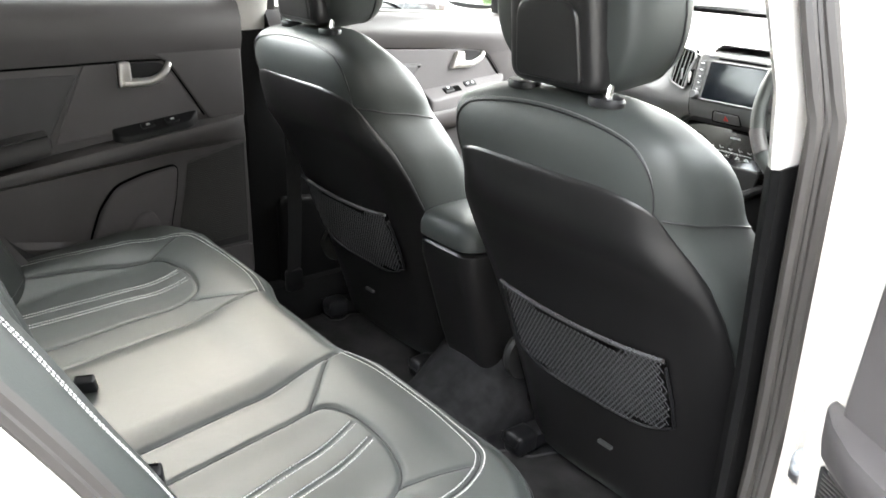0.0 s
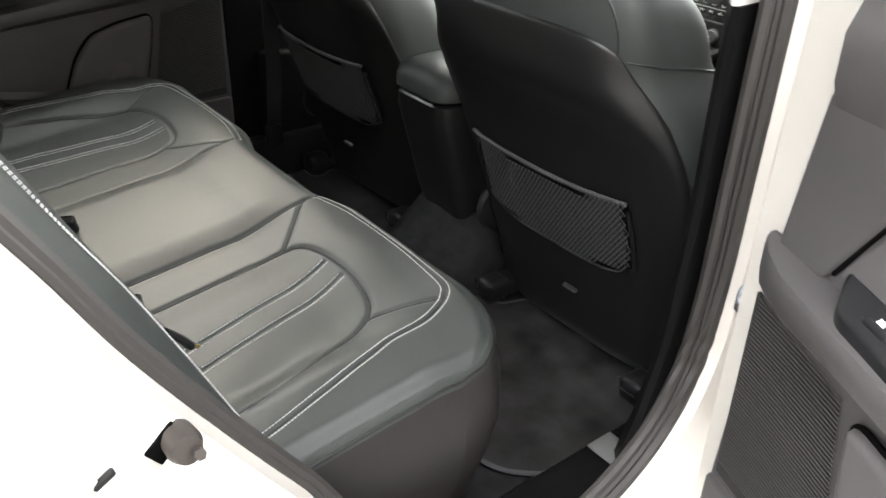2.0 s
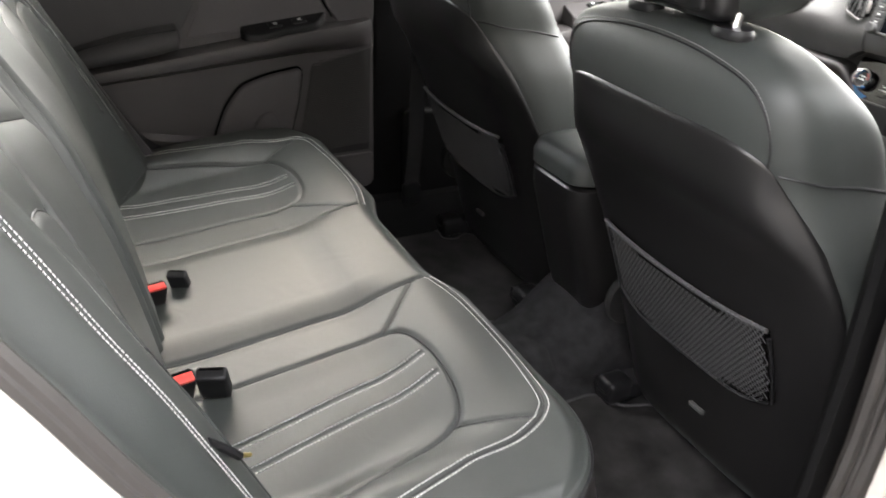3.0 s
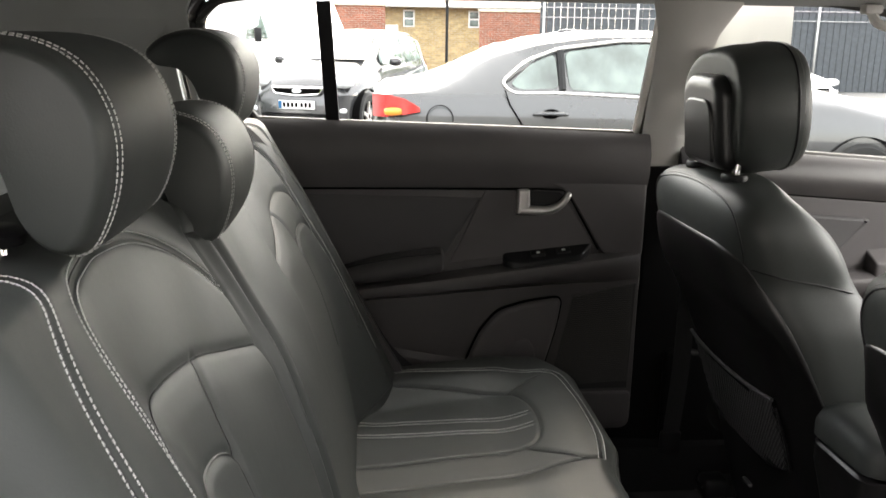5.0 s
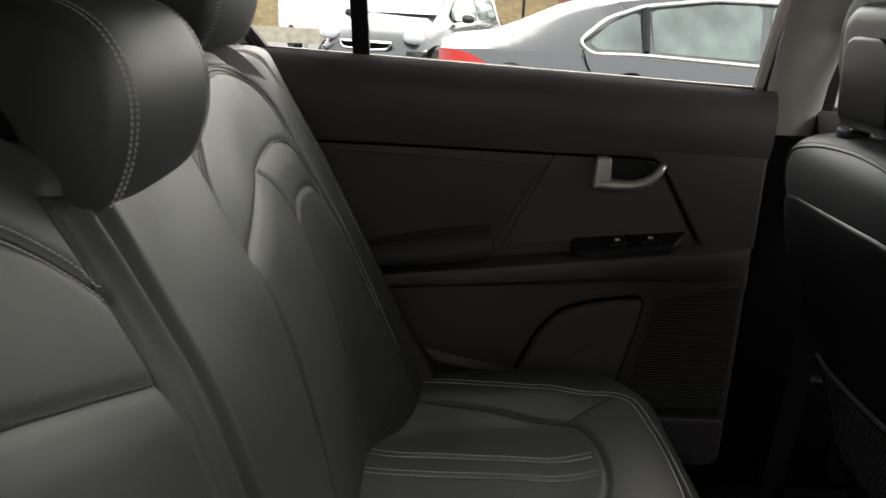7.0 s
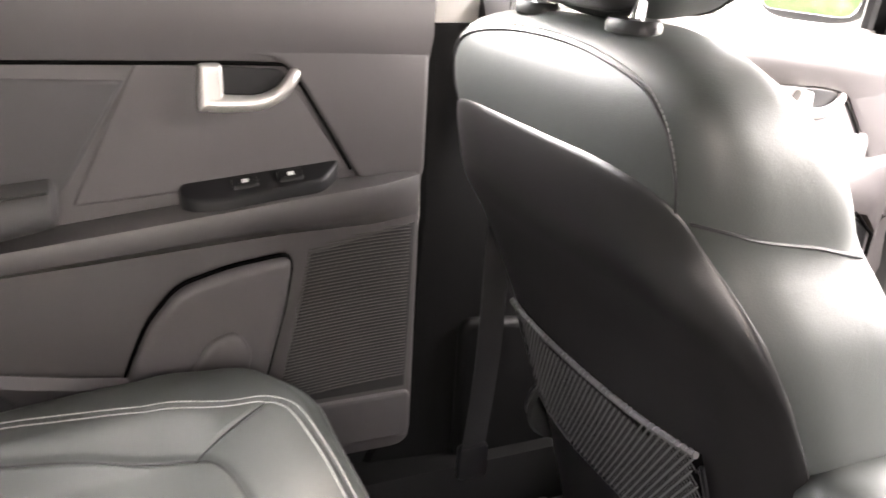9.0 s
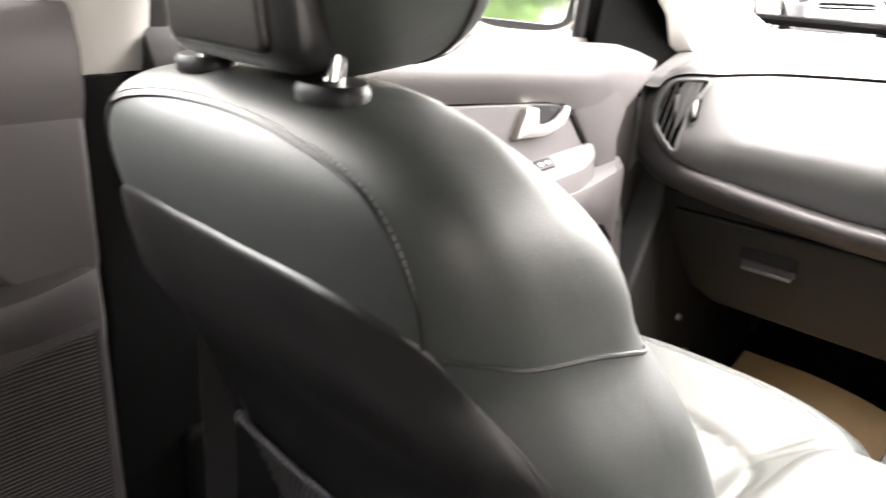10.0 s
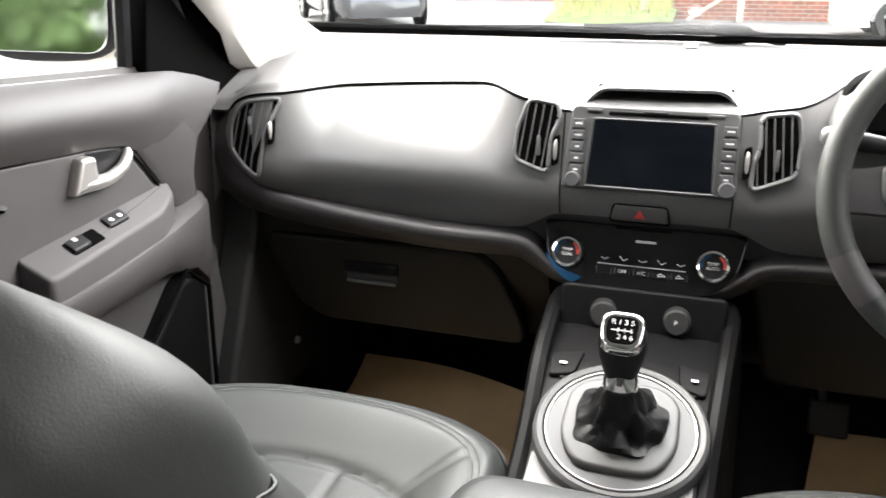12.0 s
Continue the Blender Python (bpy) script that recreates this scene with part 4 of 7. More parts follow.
# ---- doors ----
def rear_door(side, m, label):
    """The lining of a rear door, built closed; m swings it."""
    door = thing("rear_door", label, "car door", (0, 0, 0), "rear doors")
    door.matrix_world = m
    put = lambda a, b, d: V(side * (0.705 - d), a, b)
    fore = lambda a, b, d: put(a + 0.018, b + 0.004, d)

    def add(name, geo, mat, label="", parent=None):
        return part(name, geo, mat, parent or door, label)
    cut = 0.0 if side < 0 else 0.050
    base = rounded([(0.095, 0.53), (0.095 - 0.3 * cut, 0.90), (0.095 - cut, 1.21), (-0.10, 1.222), (-0.78, 1.245), (-0.80, 1.20), (-0.70, 1.02), (-0.60, 0.86), (-0.50, 0.70), (-0.42, 0.53)], 0.03)
    add("lining", slab(base, put, -0.005, 0.004, 0.004), PLASTIC)
    # rolled top below the window
    rings = []
    for a, zt in ((0.096 - 1.05 * cut, 1.234), (0.0, 1.238), (-0.30, 1.252), (-0.60, 1.262), (-0.80, 1.266)):
        low = 1.118 + 0.008 * (-a)
        rings.append([put(a, b, d) for b, d in ((zt, -0.02), (zt + 0.002, 0.0), (zt - 0.008, 0.010), (zt - 0.04, 0.022), (zt - 0.085, 0.020), (low, 0.008), (low, -0.004))])
    add("window_ledge", loft(rings), PLASTIC)
    # forward cheek that closes the lining at the pillar
    cheek = rounded([(0.096 - 0.85 * cut, 1.15), (0.096 - 0.45 * cut, 0.955), (0.006, 0.958), (-0.082, 1.102), (-0.107, 1.121), (-0.30, 1.129), (-0.30, 1.15)], 0.02)
    add("front_cheek", slab(cheek, put, 0.0, 0.011, 0.006, 3), PLASTIC)
    # insert with the handle
    ins = rounded([(-0.030, 0.975, 0.01), (-0.112, 1.103, 0.04), (-0.285, 1.112, 0.01), (-0.365, 0.945, 0.01), (-0.20, 0.958, 0.01)], 0.015)
    add("insert", slab(ins, fore, 0.0, 0.007, 0.003), PANEL, "grey grained plastic insert")
    add("insert_gap", tube([fore(a, b, 0.0068) for a, b in flat2([(-0.026, 0.973), (-0.065, 1.04), (-0.104, 1.100), (-0.135, 1.110), (-0.30, 1.112), (-0.55, 1.114), (-0.74, 1.115)])], 0.0025, 6), VOID)
    fab = rounded([(-0.296, 1.092, 0.006), (-0.372, 0.962), (-0.66, 0.925), (-0.74, 1.04), (-0.745, 1.105)], 0.012)
    add("upholstered_insert", slab(fab, fore, 0.0, 0.009, 0.005, 3), VINYL, "dark upholstered insert")
    # ledge, armrest
    rings = []
    for a, b, t, d in ((0.090, 0.945, 0.05, 0.010), (0.060, 0.945, 0.05, 0.030), (0.02, 0.942, 0.05, 0.044), (-0.10, 0.932, 0.042, 0.052), (-0.25, 0.915, 0.036, 0.056), (-0.40, 0.897, 0.030, 0.054), (-0.54, 0.878, 0.022, 0.042), (-0.64, 0.862, 0.016, 0.030), (-0.72, 0.85, 0.010, 0.012)):
        rings.append([put(a, b + 0.012 + z, q) for z, q in ((0.014, 0), (0.013, d * 0.6), (0.008, d * 0.93), (0.0, d), (-t * 0.6, d * 0.92), (-t, d * 0.55), (-t, 0))])
    add("armrest_ledge", loft(rings), PLASTIC)
    rings = []
    for a, b, h, d in ((-0.360, 0.947, 0.010, 0.030), (-0.362, 0.946, 0.017, 0.052), (-0.368, 0.945, 0.021, 0.062), (-0.42, 0.938, 0.023, 0.068), (-0.50, 0.927, 0.022, 0.066), (-0.58, 0.912, 0.018, 0.052), (-0.64, 0.90, 0.010, 0.030)):
        rings.append([put(a, b + 0.014 + 1.3 * h * math.sin(k), max(0, d * math.cos(k) ** 0.7)) for k in lin(-1.5, 1.5, 15)])
    add("armrest_pad", loft(rings), VINYL, "padded dark armrest")
    add("armrest_seam", tube([put(a, b + 0.016, d) for a, b, d in ((-0.37, 0.966, 0.052), (-0.45, 0.960, 0.056), (-0.55, 0.942, 0.05), (-0.63, 0.915, 0.03))], 0.002, 6), SEAM)
    # switch panel: a dark ramp on the ledge with two rocker switches
    ramp = lambda a, q, h: put(a + 0.016, 0.9595 + 0.105 * (a + 0.10) + 0.020 * (1 - q / 0.046) + h, q)
    sw = rounded([(-0.036, 0.004), (-0.070, 0.040), (-0.200, 0.046), (-0.238, 0.036), (-0.245, 0.004)], 0.014)
    panel = add("switch_panel", slab(sw, ramp, -0.012, 0.008, 0.004, 3), BLACK)
    for a in (-0.165, -0.108):
        add("switch", slab(rounded([(a - 0.016, 0.014), (a + 0.016, 0.014), (a + 0.016, 0.032), (a - 0.016, 0.032)], 0.004), ramp, 0.006, 0.0125, 0.003), BLACK, "", panel)
        add("switch_mark", slab([(a - 0.004, 0.022), (a + 0.004, 0.022), (a + 0.004, 0.027), (a - 0.004, 0.027)], ramp, 0.012, 0.0133, 0), WHITE, "", panel)
    # handle
    cup = rounded([(-0.196, 1.108), (-0.118, 1.104), (-0.104, 1.088), (-0.118, 1.066), (-0.15, 1.060), (-0.192, 1.062)], 0.008)
    # raised black plate paints the shade of the hollow behind the handle
    add("handle_recess_shade", slab(cup, fore, 0.004, 0.0082, 0.001), BLACK)
    bar = tube(spline([fore(a, b, d) for a, b, d in ((-0.205, 1.0655, 0.013), (-0.175, 1.0645, 0.016), (-0.145, 1.066, 0.018), (-0.120, 1.077, 0.018), (-0.104, 1.094, 0.013), (-0.100, 1.100, 0.008))], 6), lambda t: 0.0115 - 0.0045 * t, 12)
    add("door_handle", join(slab(rounded([(-0.216, 1.112), (-0.189, 1.112), (-0.187, 1.060), (-0.218, 1.055)], 0.006), fore, 0.006, 0.023, 0.006, 3), bar), SILVER, "satin silver pull handle")
    # lower lining with bottle pocket and loudspeaker grille
    low = rounded([(-0.088, 0.868), (-0.17, 0.857), (-0.235, 0.838), (-0.275, 0.79), (-0.305, 0.72), (-0.32, 0.64), (-0.155, 0.62), (-0.130, 0.68), (-0.098, 0.80)], 0.02)
    add("pocket_bulge", slab(low, put, 0.0, 0.026, 0.012, 4), PANEL, "moulded bottle pocket")
    add("pocket_gap", tube([put(a, b, 0.012) for a, b in low], 0.004, 6, True), VOID)
    add("bottle_hollow", slab(rounded([(-0.165, 0.775), (-0.200, 0.765), (-0.228, 0.72), (-0.245, 0.65), (-0.165, 0.64), (-0.145, 0.74)], 0.02), put, 0.015, 0.034, 0.010, 4), PANEL)
    grille = [(0.088, 0.895), (-0.06, 0.862), (-0.072, 0.80), (-0.10, 0.68), (-0.12, 0.635), (0.082, 0.635)]
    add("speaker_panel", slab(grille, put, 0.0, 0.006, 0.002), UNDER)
    dots = []
    for i in range(48):
        b = 0.645 + i * 0.0050
        a0, a1 = -0.112 + 0.19 * max(0, min(1, (b - 0.64) / 0.4)) * 0.45, 0.080
        dots.append(tube([put(a, b + 0.012 * math.sin((a + 0.1) * 8), 0.0075) for a in lin(a0, a1, 8) if b + 0.012 * math.sin((a + 0.1) * 8) < 0.872 + (a + 0.06) * 0.21] or [put(a0, b, 0.005), put(a0 + 0.002, b, 0.005)], 0.0011, 4))
    add("speaker_grille", join(*dots), RUBBER, "finely ribbed loudspeaker grille")
    add("lower_ledge", slab(rounded([(0.09, 0.628), (-0.45, 0.628), (-0.42, 0.55), (0.09, 0.55)], 0.01), put, 0.0, 0.012, 0.005), PLASTIC)
    add("lower_strip", ribbon([put(-0.30, 0.712, 0.02), put(-0.42, 0.735, 0.02), put(-0.52, 0.755, 0.012)], 0.016, 0.004, (0.3 * side, 0.1, 1)), PANEL)
    # painted outer skin, window frame, glass
    skin = lambda z: 0.80 + 0.10 * math.sin(max(0, min(1, (z - 0.40) / 0.85)) * 2.6) ** 0.8 if z < 1.22 else 0.815 - (z - 1.22) * 0.32
    ed = [(0.125, 0.55), (0.128, 1.225), (-0.79, 1.262), (-0.82, 1.22), (-0.72, 1.02), (-0.62, 0.87), (-0.52, 0.70), (-0.44, 0.52)]
    add("outer_skin", loft([[V(side * 0.712, a, b) for a, b in ed], [V(side * 0.755, a * 1.01, b) for a, b in ed], [V(side * (skin(b) - 0.02), a * 1.015, b) for a, b in ed], [V(side * skin(b), a, b) for a, b in ed], [V(side * (skin(b) + 0.01), a * 0.9 - 0.02, 0.9 + (b - 0.9) * 0.9) for a, b in ed]]), PAINT, "silver white painted door skin")
    fx = lambda z: side * (0.742 - (z - 1.24) * 0.30)
    frame_line = [(0.092, 1.22), (0.104, 1.35), (0.112, 1.515), (-0.25, 1.527), (-0.55, 1.524), (-0.78, 1.510), (-0.838, 1.488), (-0.858, 1.450), (-0.835, 1.38), (-0.775, 1.262)]
    add("window_frame", loft([[V(fx(b) + side * e, a + f, b + g) for a, b in frame_line] for e, f, g in ((-0.012, 0, 0), (-0.012, 0.0, 0.0))] + [[V(fx(b) + side * e, a * k + q, b * k2) for a, b in frame_line] for e, k, q, k2 in ((0.02, 1.0, 0.0, 1.0), (0.02, 1.03, 0.012, 1.006), (-0.012, 1.03, 0.012, 1.006))], False, False), RUBBER, "black window frame")
    add("frame_strip", loft([[V(fx(z) - side * e, y + 0.012 * (z - 1.23) / 0.27, z) for y, e in ((0.066, 0.004), (0.070, 0.010), (0.082, 0.010), (0.088, 0.002))] for z in (1.226, 1.32, 1.42, 1.505)], False), PAINT, "painted edge of the window frame")
    add("window_channel", tube([V(fx(b) - side * 0.006, a, b) for a, b in flat2(frame_line, 4)], 0.010, 6), RUBBER)
    add("window_strip", tube([V(fx(1.23 + 0.035 * t) - side * 0.004, 0.10 - 0.90 * t, 1.232 + 0.032 * t) for t in lin(0, 1, 8)], 0.008, 6), RUBBER)
    add("quarter_bar", loft([[V(fx(z) + e, -0.60 - 0.035 * (1.5 - z) / 0.25 * 0 + 0.012 * (z - 1.25) / 0.25 * -1 + f, z) for e, f in ((-0.012, -0.014), (0.012, -0.014), (0.012, 0.014), (-0.012, 0.014))] for z in (1.25, 1.38, 1.505)]), BLACK, "black window divider")
    pane = add("window_pane", grid(lambda u, v: V(fx(1.23 + 0.28 * v) + side * 0.006, 0.11 - (0.885 + 0.08 * v) * u, 1.23 + 0.035 * u * (1 - v) + 0.28 * v), [0, 0.25, 0.5, 0.75, 1], [0, 0.5, 1]), GLASS, "clear door glass")
    pane.visible_shadow = False
    return door


rear_door(-1, Matrix(), "closed rear door with dark lining, silver handle and padded armrest")
SWING = 68
open_door = rear_door(1, Matrix.Translation((0.70, -0.686, 0.006)) @ Matrix.Rotation(radians(SWING), 4, "Z"), "wide open rear door with dark lining and painted edge")

# door check strap with its worn grease
strap = thing("door_check_strap", "greasy metal door check strap on the painted pillar", "door check", (0.796, 0.138, 0.795))
part("bracket", box((0, 0, 0), (0.012, 0.034, 0.038), 0.005), STEEL, strap)
part("arm", moved(box((0.03, -0.012, -0.012), (0.07, 0.008, 0.018), 0.003), Matrix.Rotation(radians(-20), 4, "Z")), STEEL, strap)
part("grease", join(blob((0.004, -0.006, 0.004), (0.014, 0.016, 0.020), 2.2, 18, 12), blob((0.022, -0.016, -0.012), (0.016, 0.007, 0.012), 2.0, 14, 10)), GREASE, strap, "smear of pale grease")
for z in (1.005, 0.62):
    hg = thing("hinge_bracket", "painted metal door hinge on the pillar", "hinge", (0.832, 0.135, z), "door hinges")
    part("leaf", box((-0.012, 0.012, 0), (0.03, 0.05, 0.07), 0.008, 3), PAINT, hg)
    part("knuckle", lathe([(0.001, -0.045), (0.012, -0.045), (0.014, -0.03), (0.014, 0.03), (0.012, 0.045), (0.001, 0.045)], 14), PAINT, hg)
    part("leaf", box((0.03, -0.015, 0), (0.045, 0.02, 0.06), 0.007, 3), PAINT, hg)


def front_door(side, label):
    door = thing("front_door", label, "car door", (0, 0, 0), "front doors")
    put = lambda a, b, d: V(side * (0.715 - d), a, b)

    def add(name, geo, mat, label="", parent=None):
        return part(name, geo, mat, parent or door, label)
    top = lambda a: 1.205 - 0.055 * max(0, (a - 0.2) / 0.76) - 0.045 * max(0, (a - 0.98) / 0.2) ** 1.5
    base = [(0.16, 0.50)] + [(0.16, 1.17)] + [(a, top(a) - 0.02) for a in lin(0.2, 1.12, 12)] + [(1.045, 1.045), (1.022, 0.98), (1.030, 0.90), (1.06, 0.84), (1.10, 0.50)]
    add("lining", slab(base, put, -0.01, 0.004, 0.003), PLASTIC)
    rings = []
    for a in lin(0.17, 1.125, 16):
        t, low = top(a), 1.118 - 0.05 * max(0, (a - 0.2) / 0.64) - 0.035 * max(0, (a - 0.85) / 0.3)
        thin = 1 - 0.75 * float(smooth01((a - 0.90) / 0.225))
        rings.append([put(a - 1.2 * max(0, t - b) * float(smooth01((a - 0.80) / 0.3)), b, d if d < 0 else d * thin) for b, d in ((t, -0.045), (t + 0.003, 0.0), (t - 0.008, 0.014), (t - 0.035, 0.030), (t - 0.062, 0.030), (low, 0.010), (low, -0.006))])
    add("window_ledge", loft(rings), PLASTIC)
    # added dark block stands for the shade between door and dash end
    add("edge_gap_block", slab([(0.98, 0.50), (0.98, 1.06), (1.125, 1.075), (1.130, 0.93), (1.20, 0.89), (1.20, 0.50)], put, -0.050, -0.030, 0.002), RUBBER, "added dark block that darkens the gap at the front edge")
    rings = []
    for a, b, c, e in ((0.800, 1.080, 0.84, 1.098), (0.835, 1.074, 0.90, 1.095), (0.884, 1.050, 0.985, 1.085), (0.922, 1.002, 1.030, 1.040), (0.957, 0.955, 1.008, 0.985), (0.976, 0.90, 1.018, 0.90), (0.990, 0.86, 1.050, 0.82)):
        rings.append([put(a, b, 0), put(a, b, 0.007), put(a + 0.1 * (c - a), b + 0.1 * (e - b), 0.011), put(c, e, 0.012), put(c, e, 0)])
    add("front_cheek", loft(rings), PLASTIC)
    ins = rounded([(0.95, 0.945, 0.01), (0.872, 1.046, 0.03), (0.835, 1.066), (0.18, 1.115, 0.01), (0.18, 0.93), (0.6, 0.925)], 0.015)
    add("insert", slab(ins, put, 0.0, 0.007, 0.003), PANEL, "grey grained plastic insert")
    add("insert_gap", tube([put(a, b, 0.0068) for a, b in flat2([(0.952, 0.950), (0.915, 1.0), (0.880, 1.042), (0.845, 1.067), (0.751, 1.077), (0.60, 1.086), (0.20, 1.118)])], 0.0020, 6), VOID)
    add("upholstered_insert", slab(rounded([(0.18, 1.085), (0.64, 1.040, 0.012), (0.615, 1.022, 0.02), (0.56, 0.955), (0.18, 0.955)], 0.02), put, 0.0, 0.022, 0.009, 3), VINYL, "dark upholstered insert")
    rings = []
    for a, b, t, d in ((0.345, 0.898, 0.03, 0.020), (0.37, 0.898, 0.04, 0.055), (0.55, 0.895, 0.045, 0.060), (0.75, 0.902, 0.05, 0.058), (0.90, 0.915, 0.06, 0.050), (0.98, 0.925, 0.09, 0.040), (1.018, 0.93, 0.13, 0.028), (1.032, 0.93, 0.15, 0.012)):
        rings.append([put(a, b + z, q) for z, q in ((0.020, 0), (0.018, d * 0.6), (0.010, d * 0.93), (0.0, d), (-t * 0.6, d * 0.92), (-t, d * 0.55), (-t, 0))])
    add("armrest_ledge", loft(rings), PLASTIC)
    ramp = lambda a, q, h: put(a, 0.938 + 0.075 * (a - 0.65) + 0.028 * (1 - q / 0.05) + h, q)
    panel = add("switch_panel", slab(rounded([(0.640, 0.002), (0.950, 0.002), (0.930, 0.030), (0.880, 0.046), (0.665, 0.052), (0.645, 0.050)], 0.012), ramp, -0.045, 0.004, 0.005, 3), PANEL, "sloping switch panel")
    well = add("switch_well", slab(rounded([(0.705, 0.016), (0.765, 0.016), (0.765, 0.038), (0.705, 0.038)], 0.004), ramp, 0.002, 0.0046, 0.0008), VOID, "", panel)
    add("switch", slab(rounded([(0.708, 0.018), (0.740, 0.018), (0.740, 0.036), (0.708, 0.036)], 0.004), ramp, 0.003, 0.0085, 0.002), BLACK, "black rocker switch", panel)
    add("switch", slab(rounded([(0.785, 0.012), (0.826, 0.012), (0.826, 0.030), (0.785, 0.030)], 0.004), ramp, 0.003, 0.0085, 0.002), BLACK, "black lock switch", panel)
    for a in (0.724, 0.797, 0.814):
        add("switch_mark", slab([(a - 0.003, 0.020), (a + 0.003, 0.020), (a + 0.003, 0.025), (a - 0.003, 0.025)], ramp, 0.008, 0.0092, 0), WHITE, "", panel)
    # black plate painting the handle hollow's shade, as on the rear door
    add("handle_recess_shade", slab(rounded([(0.780, 1.069), (0.842, 1.062), (0.862, 1.050), (0.845, 1.030), (0.80, 1.024), (0.775, 1.026)], 0.008), put, 0.004, 0.0082, 0.001), BLACK)
    bar = tube(spline([put(a, b, d) for a, b, d in ((0.762, 1.029, 0.013), (0.790, 1.0275, 0.016), (0.815, 1.029, 0.018), (0.840, 1.038, 0.018), (0.858, 1.049, 0.013), (0.863, 1.055, 0.008))], 6), lambda t: 0.0105 - 0.0035 * t, 12)
    add("door_handle", join(slab(rounded([(0.760, 1.067), (0.786, 1.065), (0.790, 1.021), (0.738, 1.019)], 0.006), put, 0.006, 0.023, 0.006, 3), bar), SILVER, "satin silver pull handle")
    # near-black and carried rearwards to paint the seat's shade on the lower door
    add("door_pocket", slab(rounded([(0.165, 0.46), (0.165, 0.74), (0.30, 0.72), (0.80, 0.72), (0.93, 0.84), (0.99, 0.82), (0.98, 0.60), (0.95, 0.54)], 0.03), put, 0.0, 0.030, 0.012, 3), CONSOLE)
    add("pocket_gap", tube([put(a, b, 0.03) for a, b in ((0.985, 0.62), (0.992, 0.80), (0.94, 0.845), (0.80, 0.735), (0.3, 0.73))], 0.004, 6), VOID)
    add("outer_skin", slab([(0.15, 0.45), (0.15, 1.19), (0.98, 1.14), (1.20, 1.08), (1.22, 0.45)], lambda a, b, d: V(side * d, a, b), 0.77, 0.90, 0.06, 4), PAINT, "silver white painted door skin")
    fx = lambda z: side * (0.750 - (z - 1.20) * 0.30)
    line = [(0.20, 1.20), (0.205, 1.515), (0.45, 1.525), (0.72, 1.47), (0.92, 1.355), (1.06, 1.225), (1.10, 1.15)]
    add("window_frame", tube([V(fx(b), a, b) for a, b in flat2(line, 5)], 0.017, 6), RUBBER, "black window frame")
    add("window_strip", tube([V(fx(top(a)) - side * 0.008, a, top(a) + 0.002) for a in lin(0.18, 1.12, 12)], 0.008, 6), RUBBER)
    add("mirror_bar", tube([V(fx(1.14), 0.955, 1.14), V(fx(1.36), 0.90, 1.36)], 0.012, 6), BLACK)
    pane = add("window_pane", grid(lambda u, v: V(fx(1.14 + 0.34 * v) + side * 0.004, 0.20 + 0.9 * u * (1 - 0.55 * v), 1.17 + 0.32 * v - 0.05 * u * (1 - v)), [0, 0.25, 0.5, 0.75, 1], [0, 0.5, 1]), GLASS, "clear door glass")
    pane.visible_shadow = False
    return door


front_door(-1, "closed front passenger door with dark lining and silver handle")
front_door(1, "closed driver's door with dark lining and silver handle")

# A pillars, windscreen, rear end
for s in (1, -1):
    rings = []
    for y, z, x, o, k in ((1.46, 1.05, 0.748, 0.092, 1.5), (1.38, 1.125, 0.730, 0.085, 1.35), (1.31, 1.178, 0.716, 0.036, 0.18), (1.20, 1.255, 0.692, 0.006, 0.22), (1.03, 1.375, 0.655, 0.026, 0.45), (0.85, 1.48, 0.63, 0.03, 0.7), (0.72, 1.53, 0.61, 0.03, 1.0)):
        rings.append([V(s * (x + a), y + b, z + c) for a, b, c in ((o + 0.02, -0.02, -0.03), (o, -0.085, -0.06), (-0.02 * k, -0.08, -0.045), (-0.060 * k, -0.04, -0.015), (-0.085 * k, 0.02, 0.02), (-0.03 * k, 0.06, 0.04), (0.06, 0.05, 0.04))])
    obj("pillar_trim", loft(rings), PILLAR, label="pale grey plastic windscreen pillar cover", kind="structure", category="trim")
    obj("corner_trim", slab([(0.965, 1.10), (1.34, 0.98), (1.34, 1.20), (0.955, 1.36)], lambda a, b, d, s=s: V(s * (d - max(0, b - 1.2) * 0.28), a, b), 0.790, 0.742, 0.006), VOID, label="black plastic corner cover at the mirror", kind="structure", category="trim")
    # rear side lining behind the bench
    obj("rear_side_lining", slab([(-0.74, 0.45), (-0.74, 1.25), (-0.80, 1.27), (-0.875, 1.41), (-0.878, 1.48), (-0.84, 1.57), (-1.58, 1.57), (-1.58, 0.45)], lambda a, b, d, s=s: V(s * (d - max(0, b - 1.25) * 0.28), a, b), 0.70, 0.72, 0.004), HEADLINER, label="pale grey lining of the load space", kind="structure", category="trim")


def screen_at(u, v):
    return V((0.70 - 0.10 * v) * u, 1.66 - 0.86 * v - 0.28 * u * u * (1 - v), 1.153 + 0.026 * u * u * (1 - v) + 0.387 * v)


wind = obj("window_1", grid(screen_at, lin(-1, 1, 13), lin(0, 1, 9)), GLASS, label="clear curved windscreen", kind="structure", category="windscreen")
wind.visible_shadow = False
obj("screen_border", tube([screen_at(u, 0.0) + V(0, -0.004, 0.006) for u in lin(-1, 1, 25)], 0.010, 8), VOID, label="black border along the bottom of the windscreen", kind="structure", category="trim")
obj("rear_header", box((0, -1.53, 1.44), (1.30, 0.06, 0.16), 0.02), HEADLINER, label="grey lining above the rear window", kind="structure", category="trim")
back = obj("window_2", grid(lambda u, v: V(0.60 * u, -1.60 + 0.05 * v, 1.10 + 0.28 * v), lin(-1, 1, 7), lin(0, 1, 4)), GLASS, label="rear window of the tailgate", kind="structure", category="window")
back.visible_shadow = False
